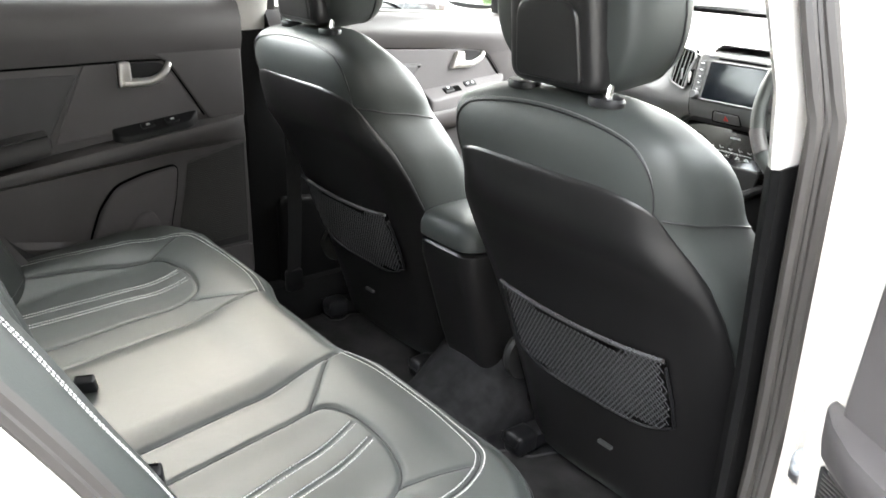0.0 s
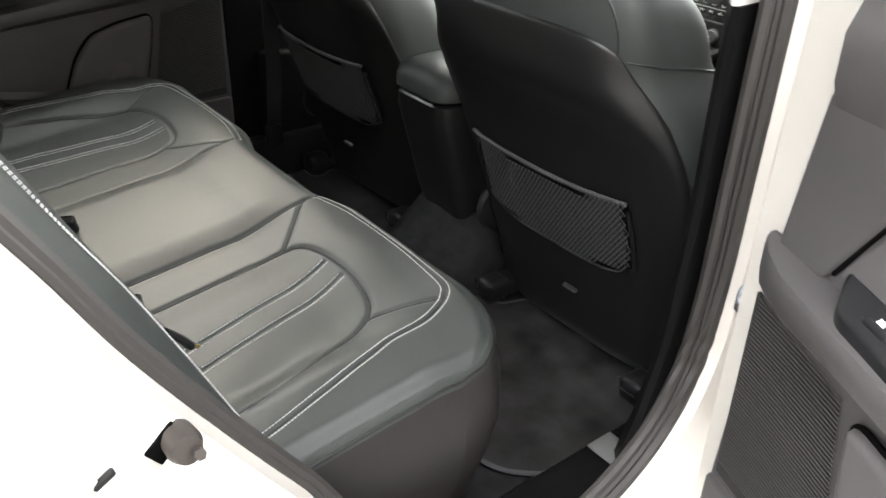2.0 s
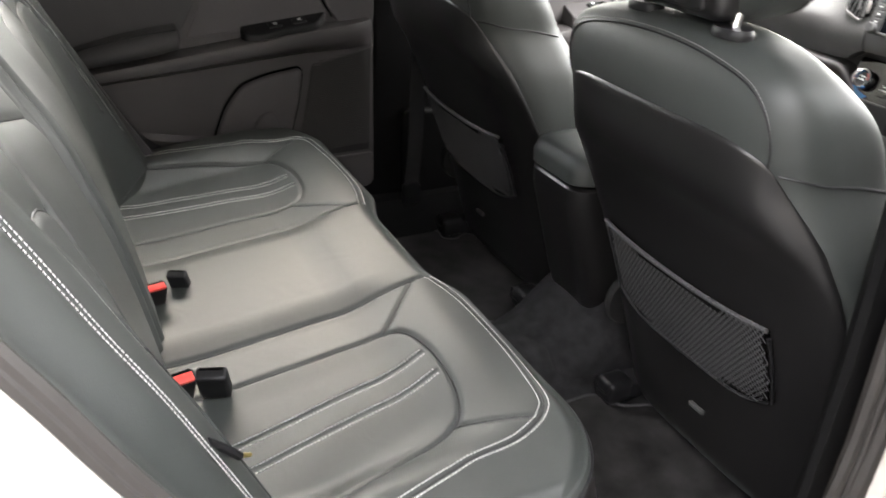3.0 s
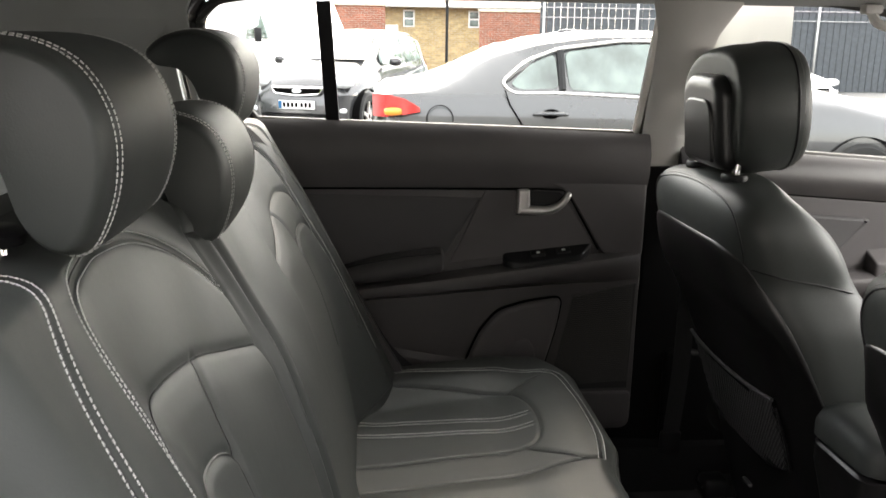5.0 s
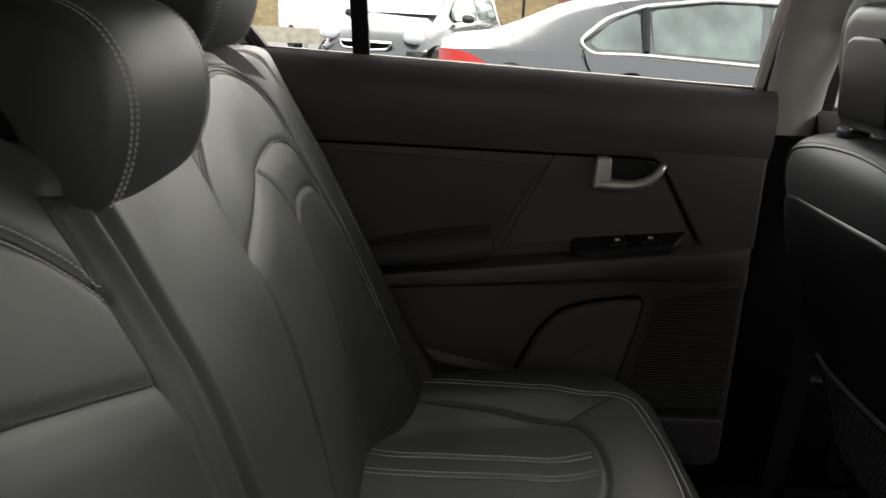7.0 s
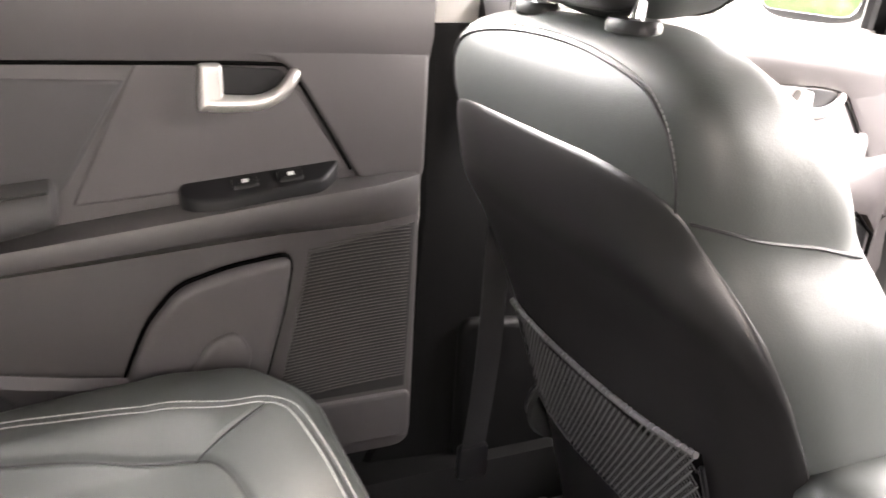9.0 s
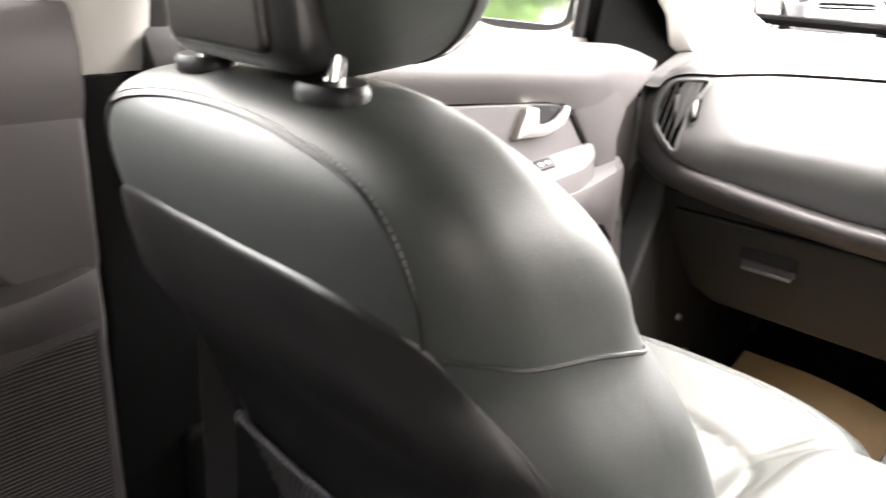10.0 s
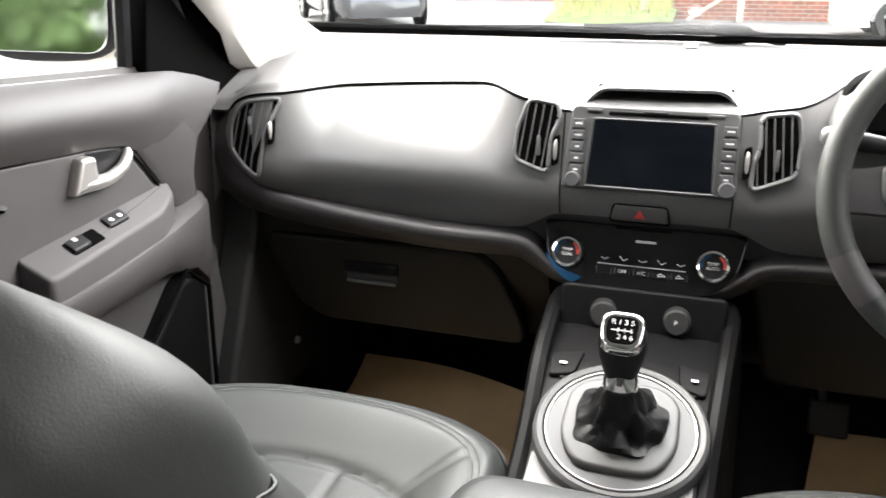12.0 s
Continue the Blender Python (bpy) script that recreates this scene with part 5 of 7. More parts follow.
obj("tailgate", box((0, -1.62, 0.75), (1.45, 0.06, 0.70), 0.02), PLASTIC, label="dark lined tailgate behind the load space", kind="structure", category="tailgate")
obj("load_floor", box((0, -1.18, 0.70), (1.40, 0.86, 0.04), 0.01), CARPET, label="black carpeted load floor behind the bench", kind="structure", category="floor")
obj("parcel_cover", box((0, -1.20, 1.06), (1.36, 0.74, 0.012), 0.004), VINYL, label="dark load cover behind the bench", kind="structure", category="cover")
obj("bulkhead", box((0, 1.66, 0.75), (1.46, 0.05, 0.72), 0.02), BLACK, label="black bulkhead ahead of the footwells", kind="structure", category="bulkhead")

# wipers and rain sensor
wiper = thing("wiper", "black windscreen wiper resting outside the glass", "wiper", (0.0, 1.70, 1.125), "wipers")
part("blade", tube([(-0.62, 0.02, 0.03), (-0.3, 0.05, 0.035), (0.1, 0.06, 0.03)], 0.007, 6), BLACK, wiper)
part("arm", join(tube([(0.20, -0.01, 0.02), (0.1, 0.0, 0.045), (-0.20, 0.02, 0.04)], 0.009, 6), blob((0.09, 0.0, 0.035), (0.05, 0.03, 0.022), 2.6, 18, 10)), BLACK, wiper)
wiper2 = copy_thing(wiper, Matrix.Translation((0.66, 1.68, 1.12)))
dot = obj("dash_sensor", lathe([(0.001, 0), (0.014, 0), (0.012, 0.007), (0.001, 0.009)], 18, Matrix.Translation((0.026, 1.585, 1.146))), WHITE, label="small pale light sensor on the dash top", category="sensor")
# grab handle and sun visor
grab = thing("grab_handle", "pale grey folding grab handle on the headliner", "grab handle", (-0.60, 0.62, 1.50))
part("grip", tube(spline([(0, -0.11, 0.0), (0.012, -0.09, -0.028), (0.016, 0, -0.034), (0.012, 0.09, -0.028), (0, 0.11, 0.0)], 5), 0.010, 8), PILLAR, grab)
part("foot", box((0, -0.11, 0.004), (0.026, 0.04, 0.02), 0.006), PILLAR, grab)
part("foot", box((0, 0.11, 0.004), (0.026, 0.04, 0.02), 0.006), PILLAR, grab)

# ---- dashboard ----
dash = thing("dashboard", "dark grey soft plastic dashboard with curved satin band and air vents", "dashboard", (0, 0, 0))


def dadd(name, geo, mat, label="", parent=None):
    return part(name, geo, mat, parent or dash, label)


def crown(x):
    """Height of the upper edge of the dash face."""
    return curve_table([(-0.735, 1.030), (-0.702, 1.042), (-0.695, 1.065), (-0.680, 1.083), (-0.655, 1.095), (-0.62, 1.102), (-0.57, 1.105), (-0.42, 1.114), (-0.28, 1.120), (-0.21, 1.121), (-0.155, 1.109), (-0.12, 1.102), (0.10, 1.105), (0.16, 1.116), (0.22, 1.126), (0.37, 1.165), (0.52, 1.125), (0.62, 1.100), (0.735, 1.08)], x)


def sole(x):
    """Height of the lower edge of the dash face."""
    if x > 0.12:
        return curve_table([(0.12, 0.950), (0.15, 0.935), (0.185, 0.914), (0.25, 0.908), (0.70, 0.908)], x)
    return curve_table([(-0.702, 1.030), (-0.695, 1.008), (-0.680, 0.988), (-0.655, 0.967), (-0.627, 0.951), (-0.56, 0.935), (-0.49, 0.923), (-0.41, 0.914), (-0.333, 0.909), (-0.25, 0.908), (-0.185, 0.914), (-0.15, 0.935), (-0.125, 0.948), (0.12, 0.948)], x)


def face_y(x, z):
    """Depth of the dash face: upright at the vents and the centre, hollowed between them."""
    a = abs(x)
    k = float(smooth01((a - 0.185) / 0.10)) * float(smooth01((0.605 - a) / 0.10))
    mid = 1.092 + 0.19 * (z - 1.055) + 0.055 * max(0, (1.0 - z) / 0.09) ** 2
    hollow = 1.092 + 0.115 * max(0, (z - 0.995) / 0.12) ** 1.5 + 0.028 * max(0, (0.985 - z) / 0.075) ** 1.6
    return mid + (hollow - mid) * k + 0.30 * max(0, a - 0.63)


def face(u, v, x0, x1):
    x = x0 + (x1 - x0) * u
    zb, zt = sole(x), crown(x) - 0.003
    z = zb + (zt - zb) * v
    return V(x, face_y(x, z), z)


def face_at(x, z, d=0.0):
    """A point of the dash face at that height, d in front of it."""
    return V(x, face_y(x, z) - d, z)


def pad_top(u, v):
    x = 0.735 * u
    zt = max(crown(x), 1.068) if x < 0 else crown(x)
    y0 = face_y(max(-0.70, min(0.70, x)), zt) + 0.004
    y = y0 + (1.655 - y0 - 0.27 * u * u) * v
    lip = 0.011 * float(smooth01(v / 0.05))
    return V(x, y, zt + lip + 0.006 * math.sin(v * math.pi) + (1.146 + 0.020 * u * u - zt - lip) * v)


PADV = [0, 0.008, 0.018, 0.03, 0.045, 0.07] + lin(0.12, 1, 16)
dadd("top_pad", join(grid(pad_top, lin(-1, 1, 91), PADV), grid(lambda u, v: pad_top(u, 0) + V(0, 0.012 * v, -0.007 * v), lin(-1, 1, 91), [0, 0.5, 1])), SOFT)
for e in (1, -1):
    dadd("end_cap", grid(lambda u, v: pad_top(e, u) + V(e * 0.012 * v, 0, -0.20 * v), lin(0, 1, 12), lin(0, 1, 4)), SOFT)
us_left = [0, 0.004, 0.009, 0.015, 0.022, 0.03, 0.04, 0.052] + lin(0.07, 1, 70)
dadd("face_panel", grid(lambda u, v: face(u, v, -0.702, -0.122), us_left, lin(0, 1, 30)), SOFT)
dadd("face_panel", grid(lambda u, v: face(u, v, 0.122, 0.71), lin(0, 1, 60), lin(0, 1, 24)), SOFT)
dadd("centre_fascia", grid(lambda u, v: face(u, v, -0.1205, 0.1205), lin(0, 1, 30), lin(0, 1, 24)), SOFT, "grey centre fascia")
for e in (1, -1):
    dadd("panel_gap", tube([face_at(e * 0.1212, z, 0.0004) for z in lin(0.95, 1.10, 16)], 0.0011, 5), VOID)
    dadd("panel_return", grid(lambda u, v: face(u, 0, e * 0.70, e * 0.118) + V(0, 0.07 * v, -0.004 * v), lin(0, 1, 60), [0, 0.3, 1]), SOFT)
dadd("centre_return", grid(lambda u, v: face(u, 0, -0.12, 0.12) + V(0, 0.07 * v, -0.004 * v), lin(0, 1, 20), [0, 0.3, 1]), SOFT)
dadd("face_gap", tube([face(u, 1, -0.69, -0.13) + V(0, 0.0, 0.003) for u in lin(0, 1, 60)], 0.0022, 6), VOID)
dadd("core", box((0, 1.44, 0.94), (1.47, 0.44, 0.28), 0.03), BLACK)


def band(pts, widths, y0, name, mat):
    """A half-round roll along a line of the dash."""
    line = spline([(x, 0, z) for x, z in pts], 8)
    n = len(line)
    rings = []
    for i, p in enumerate(line):
        t = (line[min(i + 1, n - 1)] - line[max(i - 1, 0)]).normalized()
        w = lerp_table(widths, i / (n - 1)) / 2
        nr = V(-t.z, 0, t.x)
        yy = y0 + 0.28 * max(0, abs(p.x) - 0.62) + 0.16 * max(0, p.z - 1.0)
        deep = min(0.024, w * 0.9)
        rings.append([V(p.x, yy + 0.05, p.z) - nr * w] + [V(p.x, yy - deep * math.cos(a) ** 0.8 + (0.004 if a < 0 else 0) - 0.014 * math.sin(a), p.z) + nr * w * math.sin(a) for a in lin(-1.5, 1.5, 13)] + [V(p.x, yy + 0.05, p.z) + nr * w])
    return dadd(name, loft(rings), mat)


# darker plastic than the face, painting shade onto the band's lower side
band([(-0.600, 1.110), (-0.640, 1.107), (-0.676, 1.097), (-0.710, 1.071), (-0.731, 1.030), (-0.735, 0.985), (-0.718, 0.947), (-0.675, 0.925), (-0.60, 0.910), (-0.49, 0.896), (-0.333, 0.883), (-0.235, 0.882), (-0.185, 0.880), (-0.158, 0.862), (-0.130, 0.842), (-0.09, 0.832), (0.0, 0.828), (0.09, 0.831), (0.130, 0.842), (0.158, 0.862), (0.19, 0.880), (0.30, 0.885), (0.50, 0.885), (0.70, 0.89)],
     [(0, 0.005), (0.04, 0.010), (0.09, 0.020), (0.13, 0.038), (0.18, 0.062), (0.23, 0.080), (0.29, 0.078), (0.35, 0.060), (0.42, 0.052), (0.52, 0.048), (0.60, 0.034), (0.75, 0.030), (0.86, 0.036), (1, 0.04)], 1.116, "sweeping_band", PLASTIC)


# lower dash and glove box, darkened to paint in their shade
def lower(u, v):
    x = -0.72 + 0.57 * u
    return V(x, 1.145 + 0.06 * v + 0.08 * v * v + 0.3 * max(0, abs(x) - 0.66), 0.878 - 0.235 * v + 0.01 * u * v)


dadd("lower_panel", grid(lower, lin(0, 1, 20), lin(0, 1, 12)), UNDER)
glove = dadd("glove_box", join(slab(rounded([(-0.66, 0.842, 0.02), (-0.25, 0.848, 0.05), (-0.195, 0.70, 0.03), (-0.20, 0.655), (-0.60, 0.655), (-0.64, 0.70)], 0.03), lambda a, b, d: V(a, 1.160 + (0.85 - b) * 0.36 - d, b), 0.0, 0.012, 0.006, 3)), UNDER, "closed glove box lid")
dadd("glove_gap", tube([V(a, 1.155 + (0.85 - b) * 0.36, b) for a, b in rounded([(-0.665, 0.846, 0.02), (-0.245, 0.852, 0.05), (-0.19, 0.70, 0.03), (-0.195, 0.652)], 0.03)[3:-2]], 0.003, 6), VOID, "", glove)
dadd("glove_latch", box((-0.468, 1.175, 0.772), (0.10, 0.012, 0.016), 0.005), PLASTIC, "", glove)
dadd("latch_edge", box((-0.468, 1.166, 0.764), (0.094, 0.006, 0.007), 0.002), SATIN, "", glove)
# raised black strip paints the shade of the latch's finger hollow
dadd("latch_shade", box((-0.468, 1.166, 0.792), (0.105, 0.006, 0.022), 0.003), BLACK, "", glove)
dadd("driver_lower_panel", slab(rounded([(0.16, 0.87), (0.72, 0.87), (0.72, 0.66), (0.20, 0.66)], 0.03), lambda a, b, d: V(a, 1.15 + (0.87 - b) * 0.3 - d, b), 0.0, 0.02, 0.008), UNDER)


# plane of the centre stack
TILT_S = radians(-11)
SM = Matrix.Translation((0, 1.092, 1.055)) @ Matrix.Rotation(TILT_S, 4, "X")


def stack_put(a, b, d):
    """Across, up the stack, out towards the seats."""
    return SM @ V(a, -d, b - 1.055)


# air vents: hollow's shade painted on a flat plug, upright slats, satin rim, wheel
def vent(outline, cx, slats, wheel_x, yf, lean=0.0, base=None):
    v = thing("air_vent", "dark slatted air vent with a satin silver surround", "air vent", (cx, yf, 1.05), "air vents")
    m = Matrix.Translation((-cx, -yf, -1.05))
    put = lambda a, b, d: m @ (base(a, b, d + 0.004) if base else V(a, yf - d, b))
    o = rounded(outline, 0.012)
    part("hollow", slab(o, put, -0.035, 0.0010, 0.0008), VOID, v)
    part("surround", tube([put(a, b, 0.001) for a, b in o], 0.0032, 8, True), SATIN, v, "satin grey rim")
    zmin, zmax = min(b for a, b in o), max(b for a, b in o)
    for k in range(slats):
        x0 = min(a for a, b in o) + (max(a for a, b in o) - min(a for a, b in o)) * (k + 0.6) / (slats + 0.3)
        pts = [b for b in lin(zmin, zmax, 60) if inside(x0 + lean * (b - 1.03), b, o)]
        if len(pts) > 4:
            b0, b1 = pts[0] + 0.002, pts[-1] - 0.002
            part("slat", loft([[put(x0 + lean * (b - 1.03) + e, b, d) for e, d in ((-0.0009, 0.0035), (0.0009, 0.0035), (0.0007, 0.0), (-0.0007, 0.0))] for b in lin(b0, b1, 6)]), TRIMGREY, v)
    part("slider", box(put(cx + 0.006, 1.052, 0.005), (0.005, 0.006, 0.030), 0.002), SATIN, v, "small silver slider")
    part("wheel_slot", slab(rounded([(wheel_x - 0.005, 1.022), (wheel_x + 0.005, 1.026), (wheel_x + 0.005, 1.068), (wheel_x - 0.005, 1.064)], 0.004), put, -0.004, 0.0022, 0.001), VOID, v)
    part("wheel", moved(blob((0, 0, 0), (0.0032, 0.006, 0.017), 2.2, 14, 12), Matrix.Translation(put(wheel_x, 1.045, 0.001))), SILVER, v, "silver thumb wheel")
    return v


vent([(-0.652, 1.089), (-0.585, 1.098), (-0.600, 1.062), (-0.612, 1.045), (-0.624, 0.966), (-0.654, 0.984), (-0.682, 1.008), (-0.684, 1.042), (-0.676, 1.066)], -0.645, 6, -0.601, 1.100, 0.22, face_at)
vent([(-0.175, 1.117), (-0.130, 1.111), (-0.128, 1.088), (-0.139, 1.066), (-0.141, 1.012), (-0.193, 1.030), (-0.190, 1.075)], -0.162, 5, -0.131, 1.092, 0.12, face_at)
vent([(0.145, 1.108), (0.193, 1.115), (0.200, 1.075), (0.199, 1.032), (0.142, 1.008), (0.142, 1.045), (0.149, 1.066)], 0.166, 5, 0.134, 1.092, -0.10, face_at)
demist = thing("demister_vent", "oval slatted demister vent on the dash top", "air vent", (-0.632, 1.205, 1.1065))
dm = Matrix.Rotation(radians(9), 4, "X")
part("hollow", moved(lathe([(0.001, 0.0012), (0.054, 0.0012), (0.056, 0.0), (0.056, -0.01)], 32, Matrix.Diagonal((0.31, 1.0, 1, 1))), dm), VOID, demist)
part("rim", moved(tube([(0.0178 * math.cos(a), 0.0575 * math.sin(a), 0.001) for a in lin(0, math.tau, 40)[:-1]], 0.0014, 6, True), dm), SOFT, demist)
for k in range(6):
    y = -0.042 + 0.0168 * k
    w = 0.0172 * math.sqrt(max(0.05, 1 - (y / 0.056) ** 2))
    part("slat", moved(box((0, y, 0.0015), (2 * w, 0.0042, 0.003), 0.001), dm), SATIN, demist)

# centre stack
# darker than the fascia to paint the shade on the lower stack
dadd("stack_cover", slab(rounded([(-0.216, 1.03), (0.216, 1.03), (0.212, 0.885), (-0.212, 0.885)], 0.02), lambda a, b, d: V(a, 1.134 + (0.95 - b) * 0.1 - d, b), -0.02, 0.0, 0.006), PLASTIC)
unit = thing("head_unit", "grey in-car media unit with a dark glossy screen and side buttons", "media unit", (0.005, -0.003, -0.006))
uadd = lambda name, geo, mat, label="", parent=None: part(name, geo, mat, parent or unit, label)
uadd("bezel", slab(rounded([(-0.115, 1.118), (0.115, 1.118), (0.120, 0.998), (-0.124, 0.998)], 0.010), stack_put, -0.02, 0.0045, 0.003, 3), BEZEL)
uadd("screen", slab(rounded([(-0.082, 1.098), (0.082, 1.098), (0.086, 1.006), (-0.088, 1.006)], 0.004), stack_put, 0.002, 0.0062, 0.001), SCREEN, "dark glossy screen")
uadd("screen_rim", tube([stack_put(a, b, 0.0055) for a, b in rounded([(-0.0845, 1.1005), (0.0845, 1.1005), (0.089, 1.0035), (-0.091, 1.0035)], 0.004)], 0.0018, 6, True), BUTTON)
uadd("disc_slot", box(stack_put(0.005, 1.1085, 0.0045), (0.135, 0.003, 0.005), 0.001), VOID)
uadd("slot_tab", box(stack_put(0.002, 1.1115, 0.005), (0.034, 0.003, 0.004), 0.001), BLACK)
for s in (1, -1):
    for k in range(5):
        b = 1.092 - 0.0165 * k
        bt = uadd("button", slab(rounded([(s * 0.0945, b + 0.007), (s * 0.1125, b + 0.007), (s * 0.1135, b - 0.007), (s * 0.0955, b - 0.007)], 0.002), stack_put, 0.003, 0.0078, 0.0015), BUTTON)
        uadd("button_mark", box(stack_put(s * 0.104, b, 0.0079), (0.010 if k < 2 else 0.006, 0.0004, 0.0025), 0), WHITE, "", bt)
    uadd("button", box(stack_put(s * 0.083, 1.111, 0.005), (0.022, 0.003, 0.005), 0.001), BUTTON)
    uadd("rotary_knob", lathe([(0.001, 0.015), (0.0095, 0.015), (0.011, 0.012), (0.0115, 0.0), (0.0115, -0.004)], 28, SM @ Matrix.Translation((s * 0.1065, -0.005, 1.012 - 1.055)) @ Matrix.Rotation(radians(90), 4, "X")), BUTTON, "grey rotary knob")
hood = thing("display_hood", "dark hooded clock display on top of the dash centre", "display", (0.010, 0.006, -0.010))
hood_line = rounded([(-0.124, 1.112, 0.01), (-0.098, 1.146, 0.02), (0.098, 1.149, 0.02), (0.124, 1.116, 0.01)], 0.02, 5)[5:-5]
part("hood", loft([[V(a * k, y, 1.112 + (b - 1.112) * h) for a, b in [(-0.124, 1.112)] + hood_line + [(0.124, 1.112)]] for y, k, h in ((1.26, 0.90, 0.90), (1.135, 1.0, 1.02), (1.122, 1.0, 1.02), (1.116, 0.985, 0.93), (1.120, 0.955, 0.80), (1.150, 0.92, 0.74), (1.185, 0.90, 0.70))], False), SOFT, hood)
part("recess", box((0, 1.190, 1.124), (0.215, 0.010, 0.030), 0.003), BLACK, hood)
part("display", box((0.004, 1.182, 1.123), (0.145, 0.004, 0.014), 0.001), SCREEN, hood)
part("ledge", slab([(-0.108, 1.112), (0.108, 1.112), (0.10, 1.19), (-0.10, 1.19)], lambda a, b, d: V(a, b, d), 1.106, 1.1105, 0.002), SOFT, hood)
hood.scale.x = 0.92
hz = thing("hazard_switch", "hazard warning switch with a red triangle", "switch", (-0.003, 0, 0))
hput = lambda a, b, d: face_at(a, b - 0.0135, d + 0.0005)
part("button", slab(rounded([(-0.041, 0.962), (0.041, 0.962), (0.036, 0.987), (-0.036, 0.987)], 0.006), hput, 0.0, 0.007, 0.003), SOFT, hz)
part("outline", tube([hput(a, b, 0.006) for a, b in rounded([(-0.043, 0.960), (0.043, 0.960), (0.038, 0.989), (-0.038, 0.989)], 0.006)], 0.0014, 6, True), VOID, hz)
part("triangle", slab([(-0.008, 0.968), (0.008, 0.968), (0.0, 0.982)], hput, 0.006, 0.0082, 0.0004), RED, hz, "red warning triangle")

# climate panel
clim = thing("climate_panel", "gloss black climate control panel with two chrome rimmed knobs", "control panel", (0, 0, 0))
CM = Matrix.Translation((0, 1.112, 0.885)) @ Matrix.Rotation(radians(-24), 4, "X")
cput = lambda a, b, d: CM @ V(a, -d, b)
cadd = lambda name, geo, mat, label="", parent=None: part(name, geo, mat, parent or clim, label)
cadd("panel", slab(rounded([(-0.150, 0.045, 0.01), (0.152, 0.045, 0.01), (0.140, -0.02, 0.03), (0.105, -0.052, 0.03), (-0.100, -0.052, 0.03), (-0.140, -0.02, 0.03)], 0.02), cput, -0.02, 0.002, 0.002), GLOSS)
# the film's blue plate also paints the glint beside the knob
cadd("blue_film", slab(rounded([(-0.1445, -0.005), (-0.122, -0.028), (-0.098, -0.036), (-0.082, -0.040), (-0.095, -0.050), (-0.112, -0.046), (-0.138, -0.022)], 0.006), cput, 0.002, 0.0032, 0.0004), BLUE, "blue film and painted blue glint round the knob")
for s in (1, -1):
    kx, kz = (-0.108, -0.005) if s < 0 else (0.105, -0.005)
    K = CM @ Matrix.Translation((kx, 0, kz)) @ Matrix.Rotation(radians(90), 4, "X")
    kn = cadd("knob", lathe([(0.0235, 0), (0.0235, 0.012), (0.022, 0.019), (0.0195, 0.0205), (0.0185, 0.0185), (0.001, 0.0185)], 36, K), BLACK, "black temperature knob")
    cadd("knob_ring", lathe([(0.0237, 0.014), (0.0225, 0.0225), (0.0192, 0.0235), (0.0172, 0.0195)], 36, K), CHROME, "chrome ring", kn)
    for t0, t1, mt in ((100, 190, BLUE), (-10, 60, RED)):
        cadd("temperature_arc", tube([K @ V(0.0158 * math.cos(radians(a)), 0.0158 * math.sin(radians(a)), 0.019) for a in lin(t0, t1, 12)], 0.0012, 5), mt, "", kn)
cadd("divider", tube([cput(-0.062, -0.016, 0.0025), cput(0.068, -0.016, 0.0025)], 0.0008, 5), WHITE)
for k in range(5):
    x = -0.052 + 0.028 * k
    cadd("icon", tube([cput(x - 0.006, -0.006 + 0.003 * (k % 2), 0.003), cput(x, -0.009, 0.003), cput(x + 0.006, -0.006, 0.003)], 0.0009, 5), WHITE)
    key = cadd("key", slab(rounded([(x - 0.012, -0.019), (x + 0.012, -0.019), (x + 0.012, -0.032), (x - 0.012, -0.032)], 0.003), cput, 0.001, 0.0038, 0.001), GLOSS)


def text(body, size, m, mat, parent, name="lettering"):
    c = bpy.data.curves.new(name, "FONT")
    c.body, c.size, c.extrude, c.align_x, c.align_y = body, size, 0.0002, "CENTER", "CENTER"
    tmp = new(name, c)
    bpy.context.view_layer.update()
    me = bpy.data.meshes.new_from_object(tmp.evaluated_get(bpy.context.evaluated_depsgraph_get()))
    bpy.data.objects.remove(tmp)
    me.materials.append(mat)
    me.transform(m)
    ob = new(name, me)
    ob.parent = parent
    return ob


for x, wd in ((-0.024, "OFF"), (0.004, "A/C")):
    text(wd, 0.0075, CM @ Matrix.Translation((x, -0.0042, -0.0255)) @ Matrix.Rotation(radians(90), 4, "X"), WHITE, clim)
for s, wd in ((-1, "TEMP\nDUAL"), (1, "TEMP\nAUTO")):
    text(wd, 0.0068, CM @ Matrix.Translation((-0.108 if s < 0 else 0.105, -0.0192, -0.005)) @ Matrix.Rotation(radians(90), 4, "X"), WHITE, clim)
for x in (0.034, 0.060):
    cadd("icon", tube([cput(x - 0.006, -0.0265, 0.0042), cput(x - 0.002, -0.023, 0.0042), cput(x + 0.006, -0.0265, 0.0042), cput(x - 0.006, -0.0275, 0.0042)], 0.0009, 5), WHITE)
cadd("print_bar", box(cput(0.006, 0.022, 0.0025), (0.030, 0.0006, 0.004), 0), WHITE)

# ---- centre console ----
console = thing("centre_console", "dark plastic centre console with a padded armrest box", "console", (-0.010, 0, -0.012))
kadd = lambda name, geo, mat, label="", parent=None: part(name, geo, mat, parent or console, label)
KX = 0.022


def con_z(y):
    return lerp_table([(0.50, 0.720), (0.62, 0.728), (0.71, 0.742), (0.91, 0.808), (0.99, 0.812), (1.10, 0.816)], y)


